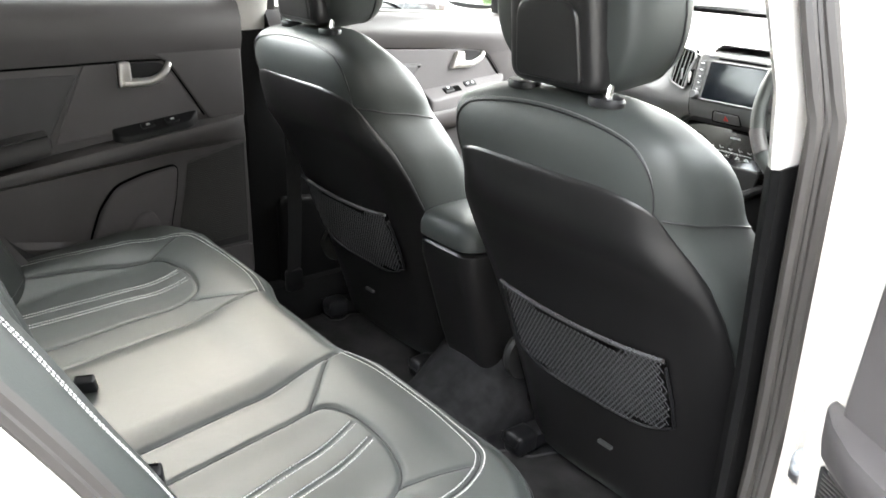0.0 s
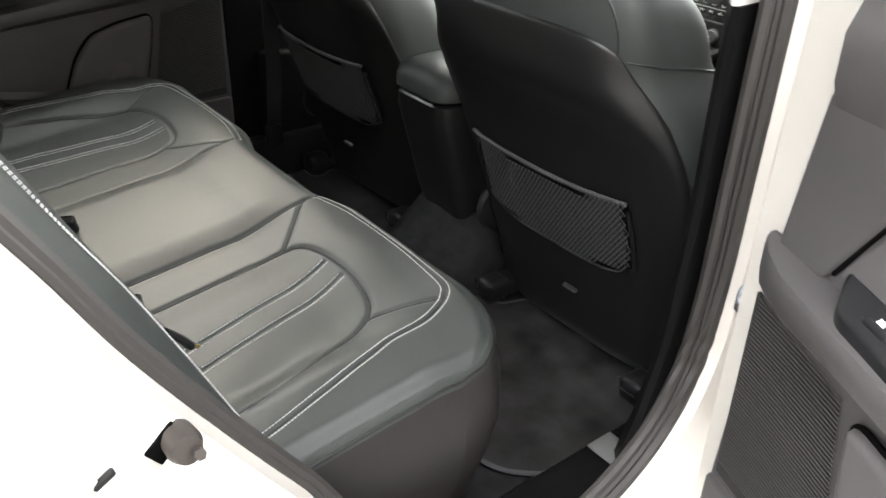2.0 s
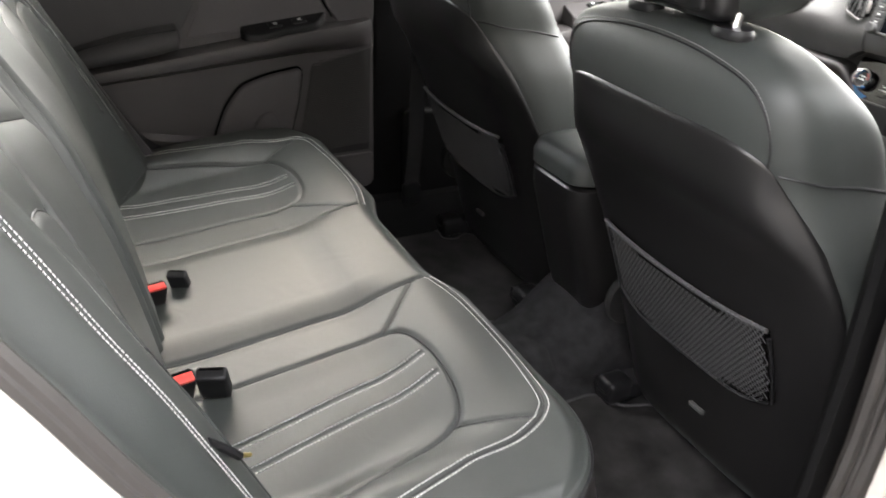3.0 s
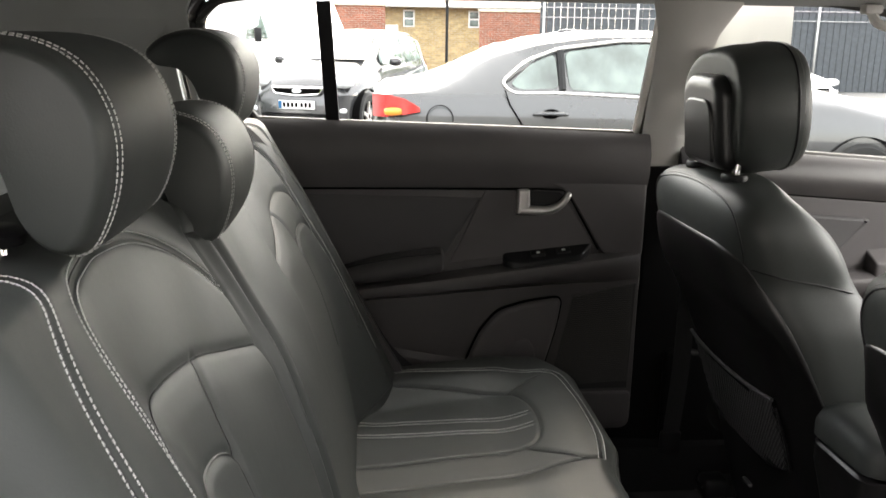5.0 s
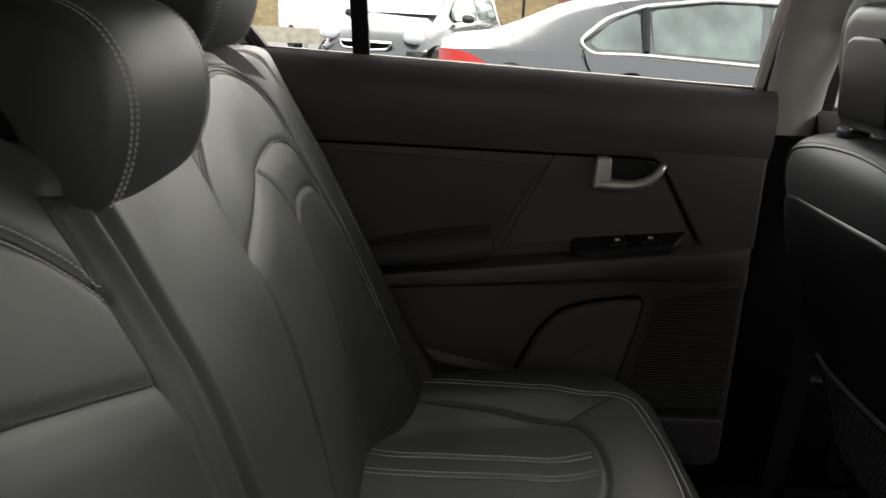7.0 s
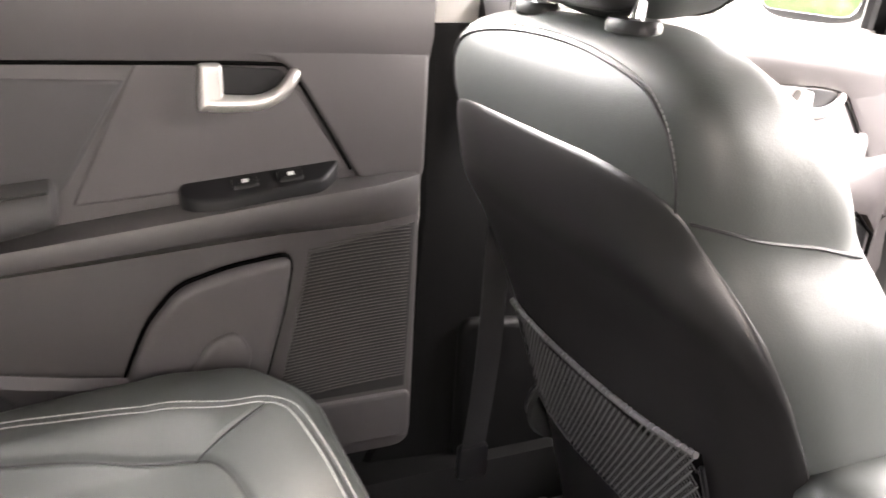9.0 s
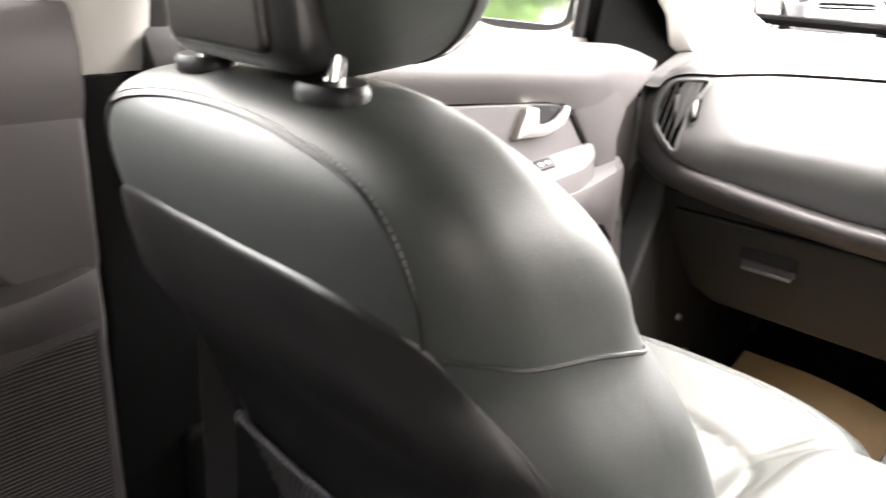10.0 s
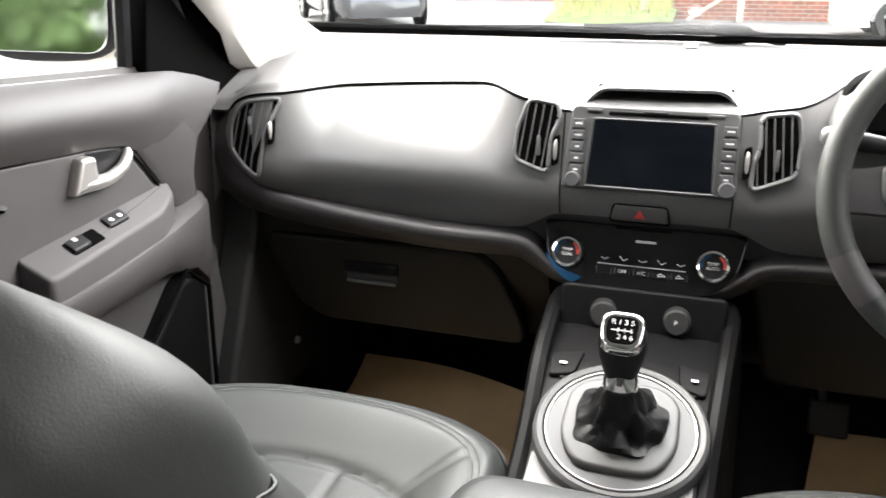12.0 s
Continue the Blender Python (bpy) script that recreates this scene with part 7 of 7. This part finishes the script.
def vehicle(name, label, length, width, height, paint, m, profile, glass_line, axles, light=REDLENS, front_lamps=True):
    """A parked car along its own +y; profile is (y, z, half width) of the body's upper outline."""
    car = thing(name, label, "car")
    car.matrix_world = m
    hw = width / 2

    def add(n, geo, mat, lab="", parent=None):
        return part(n, geo, mat, parent or car, lab)
    belt = lambda y: lerp_table(glass_line, y)
    rings = []
    for y, z, k in profile:
        b = min(z, belt(y))
        w = hw * k
        top_w = w * (0.90 if z - b < 0.05 else 0.76)
        rings.append([V(x, y, zz) for x, zz in ((-w * 0.9, 0.20), (-w, 0.34), (-w * 1.0, 0.62), (-w * 0.985, b - 0.05), (-w * 0.95, b), (-top_w, max(b, z - 0.05) + 0.0), (-top_w * 0.86, z - 0.012), (0, z + 0.012), (top_w * 0.86, z - 0.012), (top_w, max(b, z - 0.05)), (w * 0.95, b), (w * 0.985, b - 0.05), (w, 0.62), (w, 0.34), (w * 0.9, 0.20))])
    dense_rings = []
    for a, b in zip(rings, rings[1:]):
        for t in (0, 0.5):
            dense_rings.append([p.lerp(q, t) for p, q in zip(a, b)])
    dense_rings.append(rings[-1])
    add("body", loft(dense_rings), paint, "", None)
    for y in axles:
        for s in (1, -1):
            wm = Matrix.Translation((s * (hw - 0.10), y, 0.32)) @ Matrix.Rotation(s * radians(90), 4, "Y")
            add("wheel_arch", lathe([(0.001, 0.02), (0.37, 0.02), (0.37, 0.112)], 32, wm), VOID)
            tyre = add("wheel", lathe([(0.20, 0.105), (0.29, 0.118), (0.315, 0.09), (0.32, 0.0), (0.20, -0.05)], 32, wm), TYRE)
            add("rim", lathe([(0.205, 0.108), (0.195, 0.10), (0.19, 0.07), (0.001, 0.07)], 24, wm), VOID, "", tyre)
            for k in range(5):
                add("rim_spoke", moved(loft([[V(r * 1.0, e, 0.112 - 0.02 * (0.2 - r)) for e in (-wd, wd)] + [V(r, e, 0.08) for e in (wd, -wd)] for r, wd in ((0.03, 0.035), (0.12, 0.022), (0.20, 0.028))]), wm @ Matrix.Rotation(k * math.tau / 5, 4, "Z")), SILVER, "", tyre)
    return car, add


def side_pane(add, car, s, hw, pts, rim=True, glass=CARGLASS):
    o = rounded(pts, 0.05, 4)
    put = lambda a, b, d: V(s * (hw * (0.955 - 0.20 * max(0, (b - 0.95)) / 0.5) + d), a, b)
    w = add("window", slab(o, put, -0.03, 0.010, 0.003), glass)
    if rim:
        add("window_trim", tube([put(a, b, 0.012) for a, b in o], 0.008, 6, True), SILVER, "bright window trim", w)
    return w


# dark saloon alongside; its tail points rearwards
SAL = Matrix.Translation((-6.24, 2.0, 0.0)) @ Matrix.Diagonal((1, 1.02, 1.06, 1))
prof = [(-2.42, 0.62, 0.72), (-2.40, 0.98, 0.80), (-2.30, 1.05, 0.90), (-2.0, 1.09, 0.96), (-1.80, 1.16, 0.98), (-1.50, 1.29, 1.0), (-1.15, 1.39, 1.0), (-0.70, 1.45, 1.0), (-0.2, 1.46, 1.0), (0.25, 1.40, 1.0), (0.8, 1.17, 1.0), (1.25, 1.02, 0.99), (1.9, 0.92, 0.95), (2.3, 0.78, 0.86), (2.45, 0.58, 0.72)]
car, add = vehicle("saloon_car", "dark grey saloon car with chrome window trim and red tail lamp", 4.9, 1.88, 1.45, GREYPAINT, SAL, prof, [(-2.4, 0.98), (-1.6, 1.01), (0, 0.97), (1.2, 0.93), (2.4, 0.7)], (-1.42, 1.48))
side_pane(add, car, 1, 0.94, [(-1.38, 1.06), (-1.22, 1.20), (-1.03, 1.28), (-1.0, 1.03), (-1.30, 1.02)], False)
side_pane(add, car, 1, 0.94, [(-0.95, 1.29), (-0.50, 1.35), (-0.16, 1.355), (-0.18, 0.99), (-0.92, 1.02)], False)
side_pane(add, car, 1, 0.94, [(-0.09, 1.355), (0.28, 1.32), (0.82, 1.08), (0.88, 0.97), (-0.11, 0.985)], False)
loop = rounded([(-1.45, 1.07), (-1.26, 1.225), (-1.00, 1.315), (-0.50, 1.378), (0.0, 1.378), (0.30, 1.34), (0.88, 1.09), (0.96, 0.95), (-0.2, 0.965), (-1.0, 1.0), (-1.36, 0.995)], 0.07, 5)
add("window_trim", tube([V(0.94 * (0.955 - 0.20 * max(0, (b - 0.95)) / 0.5) + 0.014, a, b) for a, b in loop], 0.013, 6, True), SILVER, "bright loop of trim round the side windows")
add("window_divider", tube([V(0.94 * (0.955 - 0.20 * (b - 0.95) / 0.5) + 0.006, a, b) for a, b in ((-0.975, 1.02), (-0.985, 1.30))], 0.028, 6), BLACK)
add("tail_lamp", loft([[V(0.94 * x, y, z) for z in (zl, (zl + zh) / 2, zh)] + [V(0.94 * x - 0.08, y, zh), V(0.94 * x - 0.08, y, zl)] for x, y, zl, zh in ((0.80, -2.42, 0.82, 0.98), (0.94, -2.33, 0.82, 0.985), (0.975, -2.18, 0.84, 0.95), (0.985, -2.07, 0.86, 0.89))]), REDLENS, "red wrap-round tail lamp")
add("indicator", blob((0.90, -2.27, 0.86), (0.04, 0.07, 0.03), 3, 16, 8), ORANGE)
handle = add("door_handle", tube([(0.955, -1.20, 0.850), (0.975, -1.14, 0.855), (0.975, -1.0, 0.855), (0.955, -0.94, 0.850)], 0.014, 8), GREYPAINT)
add("handle_cup", blob((0.935, -1.07, 0.850), (0.012, 0.07, 0.035), 2.2, 18, 10), VOID, "", handle)
add("door_gap", tube([(0.938, -1.43, 1.02), (0.942, -1.39, 0.92), (0.946, -1.27, 0.74), (0.948, -1.20, 0.60)], 0.005, 5), VOID)
add("fuel_flap", tube([(0.945, -1.92 + 0.10 * math.cos(a), 0.81 + 0.10 * math.sin(a)) for a in lin(0, math.tau, 40)[:-1]], 0.004, 5, True), VOID)
add("roof_fin", blob((0, -0.75, 1.44), (0.02, 0.09, 0.03), 2.5, 14, 8), GREYPAINT)

# small dark hatchback facing this way
HAT = Matrix.Translation((-12.96, -0.79, 0.0)) @ Matrix.Rotation(radians(-112), 4, "Z") @ Matrix.Diagonal((1.1, 1.1, 1.1, 1))
prof = [(-1.78, 0.60, 0.75), (-1.76, 1.0, 0.85), (-1.6, 1.36, 0.92), (-1.1, 1.46, 0.98), (-0.4, 1.48, 1.0), (0.10, 1.45, 1.0), (0.45, 1.28, 1.0), (0.85, 1.06, 1.0), (1.10, 0.98, 0.98), (1.45, 0.88, 0.93), (1.66, 0.72, 0.84), (1.72, 0.52, 0.72)]
car, add = vehicle("hatchback_car", "silver grey small hatchback facing the parked car", 3.6, 1.60, 1.48, HATPAINT, HAT, prof, [(-1.7, 0.98), (0, 0.97), (0.9, 0.93), (1.7, 0.6)], (-1.18, 1.2))
# pale lens colour paints the bright sky reflection on this windscreen
add("windscreen", grid(lambda u, v: V((0.62 - 0.12 * v) * u, 0.90 - 0.78 * v + 0.03 * (1 - u * u), 1.05 + 0.40 * v + 0.015), lin(-1, 1, 9), lin(0, 1, 5)), LENS)
for s in (1, -1):
    side_pane(add, car, s, 0.80, [(0.05, 1.40), (0.52, 1.12), (0.55, 0.99), (-0.35, 0.99), (-0.35, 1.40)], False)
    side_pane(add, car, s, 0.80, [(-0.42, 1.40), (-1.05, 1.38), (-1.20, 1.05), (-0.42, 1.0)], False)
    add("headlamp", blob((s * 0.60, 1.56, 0.78), (0.13, 0.12, 0.08), 2.4, 20, 12), LENS)
    mr = add("wing_mirror", blob((s * 0.90, 0.42, 1.03), (0.09, 0.06, 0.06), 2.6, 18, 10), BLACKPAINT)
    add("fog_lamp", blob((s * 0.60, 1.66, 0.42), (0.08, 0.05, 0.04), 2.4, 16, 8), LENS)
add("grille", slab(rounded([(-0.36, 0.70), (0.36, 0.70), (0.30, 0.635), (0, 0.615), (-0.30, 0.635)], 0.03), lambda a, b, d: V(a, 1.70 + d, b), -0.05, 0.02, 0.004), VOID)
add("grille_rim", tube([V(a, 1.725, b) for a, b in rounded([(-0.37, 0.71), (0.37, 0.71), (0.31, 0.63), (0, 0.605), (-0.31, 0.63)], 0.03)], 0.014, 6, True), CHROME, "chrome grille rim")
add("badge", blob((0, 1.735, 0.665), (0.07, 0.01, 0.032), 2, 18, 8), LENS)
pl = add("number_plate", box((0, 1.745, 0.485), (0.52, 0.012, 0.11), 0.004), PLATE, "pale number plate")
add("plate_band", box((0.235, 1.753, 0.485), (0.045, 0.004, 0.10), 0), BLUE, "", pl)
for k in range(7):
    add("plate_bar", box((0.175 - 0.058 * k - (0.02 if k > 3 else 0), 1.753, 0.485), (0.034, 0.004, 0.06), 0), VOID, "", pl)
add("lower_intake", slab(rounded([(-0.55, 0.38), (0.55, 0.38), (0.50, 0.26), (-0.50, 0.26)], 0.04), lambda a, b, d: V(a, 1.71 + d, b), -0.05, 0.01, 0.004), VOID)

# more cars further off
def plain_car(x, y, turn, paint, label):
    c, add = vehicle("parked_car", label, 4.3, 1.78, 1.5, paint, Matrix.Translation((x, y, 0)) @ Matrix.Rotation(radians(turn), 4, "Z"),
                     [(-2.08, 0.6, 0.75), (-2.05, 1.0, 0.85), (-1.8, 1.36, 0.92), (-1.3, 1.46, 0.98), (-0.4, 1.50, 1.0), (0.15, 1.46, 1.0), (0.6, 1.25, 1.0), (1.0, 1.04, 1.0), (1.4, 0.97, 0.98), (1.85, 0.86, 0.92), (2.08, 0.70, 0.82), (2.15, 0.5, 0.70)],
                     [(-2, 1.0), (0, 0.98), (1, 0.93), (2.1, 0.6)], (-1.3, 1.35))
    add("windscreen", grid(lambda u, v: V((0.70 - 0.12 * v) * u, 1.02 - 0.80 * v + 0.03 * (1 - u * u), 1.04 + 0.42 * v + 0.02), lin(-1, 1, 7), lin(0, 1, 4)), CARGLASS)
    for s in (1, -1):
        side_pane(add, c, s, 0.89, [(0.1, 1.42), (0.62, 1.12), (0.65, 1.0), (-0.4, 1.0), (-0.4, 1.42)], False)
        side_pane(add, c, s, 0.89, [(-0.47, 1.42), (-1.25, 1.38), (-1.45, 1.08), (-0.47, 1.0)], False)
        add("headlamp", blob((s * 0.66, 1.94, 0.76), (0.15, 0.14, 0.07), 2.4, 18, 10), LENS)
    g = add("grille", slab(rounded([(-0.44, 0.66), (0.44, 0.66), (0.36, 0.28), (-0.36, 0.28)], 0.05), lambda a, b, d: V(a, 2.10 + d, b), -0.06, 0.03, 0.004), VOID)
    for k in range(6):
        add("grille_bar", box((0, 2.135, 0.33 + 0.055 * k), (0.70 + 0.03 * k, 0.008, 0.016), 0.002), SILVER, "", g)
    return c


plain_car(-17.5, 3.6, -60, WHITEPAINT, "white parked car at the far side of the car park")
plain_car(-6.9, 15.5, 217, HATPAINT, "dark parked car with slatted grille across the lane")
plain_car(3.75, 14.6, 90, WHITEPAINT, "pale parked car beyond the verge")
plain_car(-16.5, 7.4, -70, WHITEPAINT, "white parked car beside the fence")

# white van
van = thing("white_van", "white panel van parked behind the small car", "van")
van.matrix_world = Matrix.Translation((-19.5, -2.5, 0)) @ Matrix.Rotation(radians(-62), 4, "Z")
part("body", loft([[V(x, y, z) for x, z in ((-0.95, 0.35), (-1.0, 0.7), (-0.98, b), (-w, t), (0, t + 0.04), (w, t), (0.98, b), (1.0, 0.7), (0.95, 0.35))] for y, b, t, w in ((-2.6, 1.5, 2.35, 0.86), (0.6, 1.5, 2.40, 0.86), (1.2, 1.45, 2.25, 0.82), (1.95, 1.25, 1.45, 0.80), (2.5, 1.0, 1.12, 0.80), (2.7, 0.8, 0.9, 0.75))]), WHITEPAINT, van)
part("windscreen", grid(lambda u, v: V((0.80 - 0.05 * v) * u, 1.98 - 0.75 * v, 1.46 + 0.74 * v), lin(-1, 1, 5), lin(0, 1, 4)), CARGLASS, van)
for s in (1, -1):
    part("window", slab(rounded([(0.35, 2.05), (1.05, 2.0), (1.65, 1.48), (0.35, 1.45)], 0.05), lambda a, b, d, s=s: V(s * (0.99 - 0.16 * (b - 1.45) / 0.8 + d), a, b), -0.02, 0.012, 0.004), CARGLASS, van)
    part("wing_mirror", box((s * 1.12, 1.45, 1.55), (0.16, 0.08, 0.30), 0.03), BLACK, van)
    part("headlamp", blob((s * 0.72, 2.58, 0.92), (0.18, 0.10, 0.13), 2.5, 18, 10), LENS, van)
    for y in (-1.6, 1.7):
        part("wheel", lathe([(0.18, 0.10), (0.30, 0.11), (0.34, 0.06), (0.34, -0.1), (0.001, -0.1)], 24, Matrix.Translation((s * 0.90, y, 0.34)) @ Matrix.Rotation(s * radians(90), 4, "Y")), TYRE, van)
# low rail behind
rail = thing("crash_barrier", "weathered steel crash barrier on short posts", "barrier", (-15.5, -3.6, 0))
part("beam", ribbon([(0, -3.0, 0.62), (0, 2.6, 0.62)], 0.28, 0.05, (0, 0, 1)), TIMBER, rail)
for y in lin(-2.6, 2.2, 4):
    part("post", box((-0.06, y, 0.31), (0.09, 0.09, 0.62), 0.01), STEEL, rail)


# buildings: courses of real bricks on the nearest wall, plain brick beyond
def brick_wall(name, label, origin, length, height, mat, along=(0, 1, 0), n_rows=12, group=""):
    w = thing(name, label, "wall", origin, kind="structure")
    al = Vector(along).normalized()
    nr = al.cross(V(0, 0, 1))
    rows, bl = n_rows, 0.225
    part("core", loft([[al * 0 - nr * 0.11 + V(0, 0, z), al * length - nr * 0.11 + V(0, 0, z), al * length + nr * 0.0 + V(0, 0, z), nr * 0.0 + V(0, 0, z)] for z in (0, height)]), mat, w)
    part("coping", loft([[al * -0.05 - nr * 0.16 + V(0, 0, z), al * (length + 0.05) - nr * 0.16 + V(0, 0, z), al * (length + 0.05) + nr * 0.05 + V(0, 0, z), al * -0.05 + nr * 0.05 + V(0, 0, z)] for z in (height, height + 0.10)]), TIMBER, w, "pale coping")
    return w


brick_wall("wall_brick_east", "red brick boundary wall with pale coping", (-30.0, 3.68, 0), 2.5, 2.55, BRICKR)
brick_wall("wall_brick_north", "red brick wall with pale coping beside the building", (-30.0, -3.2, 0), 3.45, 2.70, BRICKR)
# out of view; added to cut the light through the right-hand door opening
brick_wall("wall_light_blocker", "added unseen wall that blocks sky light from the right", (6.0, 8.5, 0), 22.0, 4.2, RENDER, (0, -1, 0))
house = thing("brick_building", "single-storey buff brick building with a slate roof", "building", (-36, -2, 0))
part("wall", box((0, 1.15, 1.4), (6.0, 14.2, 2.8), 0.01), BRICKY, house, "buff brick wall")
part("roof", ([(-3.6, -6.4, 2.78), (3.8, -6.4, 2.78), (3.8, 8.7, 2.78), (-3.6, 8.7, 2.78), (-3.6, -6.4, 2.92), (3.8, -6.4, 2.92), (3.8, 8.7, 2.92), (-3.6, 8.7, 2.92), (0.1, -3.0, 4.7), (0.1, 5.2, 4.7)],
               [(0, 1, 2, 3), (0, 4, 5, 1), (1, 5, 6, 2), (2, 6, 7, 3), (3, 7, 4, 0), (5, 6, 9, 8), (7, 4, 8, 9), (4, 5, 8), (6, 7, 9)]), SLATE, house, "brown grey hipped roof")
part("gutter", tube([(3.85, -6.4, 2.82), (3.85, 8.7, 2.82)], 0.07, 8), WHITEPAINT, house)
for y in (3.25, 5.85):
    wdw = part("window", box((3.02, y, 2.35), (0.08, 0.46, 0.66), 0.01), WHITEPAINT, house, "white framed window")
    for dz in (-0.15, 0.15):
        part("pane", box((3.07, y, 2.35 + dz), (0.02, 0.34, 0.24), 0.004), CARGLASS, wdw)
part("door", box((3.02, 2.35, 1.05), (0.08, 0.95, 2.1), 0.01), WHITEPAINT, house, "white door")
post = thing("lamp_post", "slim dark metal post in the car park", "post", (-24.0, 1.9, 0))
part("pole", tube([(0, 0, 0), (0, 0, 2.5), (0.3, -0.3, 4.5)], 0.045, 8), BLACK, post)
fence = thing("security_fence", "dark boarded fence topped with strands of wire", "fence", (-25.5, 5.08, 0), kind="structure")
for k in range(56):
    y = 0.0 + 0.22 * k
    part("board", box((0, y, 1.5), (0.05, 0.205, 3.0), 0.008, 1), FENCE, fence)
for z in (2.25, 2.55, 2.85):
    part("wire", tube([(0.06, -0.1, z), (0.06, 12.4, z)], 0.015, 5), STEEL, fence)
for y in lin(0, 12, 5):
    part("post", box((0.05, y, 1.5), (0.08, 0.08, 3.0), 0.01), STEEL, fence)


# trees: trunk, limbs and many small leaves
def tree(x, y, h, seed, low=False):
    rnd = random.Random(seed)
    t = thing("shrub", "dense green shrub at the edge of the car park", "shrub", (x, y, 0), "shrubs") if low else thing("tree", "leafy green tree behind the car park", "tree", (x, y, 0), "trees")
    geos = [tube([(0, 0, 0), (0.05, 0.02, h * 0.3), (0.1, -0.05, h * 0.55)], lambda s: 0.22 * (1 - 0.6 * s), 9)]
    tips = []
    for k in range(9):
        a = k * 2.4 + rnd.random()
        e = V(math.cos(a) * h * 0.26, math.sin(a) * h * 0.26, h * (rnd.uniform(0.12, 0.9) if low else rnd.uniform(0.5, 0.92)))
        geos.append(tube([(0.07, 0, h * (0.25 + 0.03 * k)), tuple(e * 0.6 + V(0, 0, h * 0.15)), tuple(e)], lambda s: 0.08 * (1 - 0.8 * s), 6))
        tips.append(e)
    part("trunk", join(*geos), TIMBER, t)
    vs, fs = [], []
    for e in tips:
        for _ in range(420):
            c = e + V(rnd.gauss(0, 1), rnd.gauss(0, 1), rnd.gauss(0, 0.8)) * h * 0.10
            u = V(rnd.gauss(0, 1), rnd.gauss(0, 1), rnd.gauss(0, 1)).normalized() * 0.16
            w = u.cross(V(rnd.gauss(0, 1), rnd.gauss(0, 1), rnd.gauss(0, 1)).normalized()) * 0.6
            k = len(vs)
            vs += [c - u, c + w, c + u, c - w]
            fs.append([k, k + 1, k + 2, k + 3])
    part("crown", (vs, fs), LEAF, t)
    return t


for i, (x, y, h) in enumerate(((-33, 10.5, 7), (-31, 16, 6), (-14, 24, 7), (-30, -14, 8), (-10.5, -10, 6), (-5.5, -13.5, 5), (-8, -26, 7), (-20, -24, 8), (4, -24, 6))):
    tree(x, y, h, i)
for i, (x, y, h) in enumerate(((-8.2, -12.0, 3.2), (-6.6, -12.6, 2.9), (-5.0, -13.0, 3.1), (-3.4, -13.4, 2.7))):
    tree(x, y, h, 50 + i, True)

# verge, timber rail and brick wall ahead
obj("verge", grid(lambda u, v: V(u, v, 0.03 + 0.16 * float(smooth01((v - 15.9) / 1.2)) + 0.03 * math.sin(u * 2 + v)), lin(-3.3, -0.9, 14), lin(15.9, 22.0, 14)), GRASS, label="sunlit strip of rough grass", kind="structure", category="grass")
rnd = random.Random(8)
stems = []
for k in range(420):
    x, y, h = rnd.uniform(-3.2, -1.0), rnd.uniform(16.4, 18.2), rnd.uniform(0.25, 0.75)
    a, b = rnd.gauss(0, 0.10), rnd.gauss(0, 0.10)
    stems.append(([(x - 0.012, y, 0.05), (x + 0.012, y, 0.05), (x + a + 0.006, y + b, 0.1 + h), (x + a - 0.006, y + b, 0.1 + h)], [(0, 1, 2, 3)]))
obj("tall_grass", join(*stems), STRAW, label="tall pale dry grass stems on the verge", kind="stuff", category="grass")
knee = thing("knee_rail", "pale timber knee rail in front of the brick wall", "rail", (0, 16.9, 0))
part("rail", box((1.2, 0, 0.46), (5.6, 0.10, 0.12), 0.02), TIMBER, knee)
for k in range(4):
    part("post", box((-1.5 + 1.75 * k, 0.02, 0.26), (0.12, 0.12, 0.52), 0.02), TIMBER, knee)
part("brace", tube([(-0.7, -0.02, 0.02), (-0.1, 0.0, 0.42)], 0.035, 6), TIMBER, knee)
brick_wall("wall_brick_ahead", "red brown brick wall behind the rail", (7.0, 17.5, 0), 8.0, 2.0, BRICKR, (-1, 0, 0))
brick_wall("wall_brick_beyond", "red brown brick wall beyond the grass", (-0.8, 23.0, 0), 7.0, 2.0, BRICKR, (-1, 0, 0))
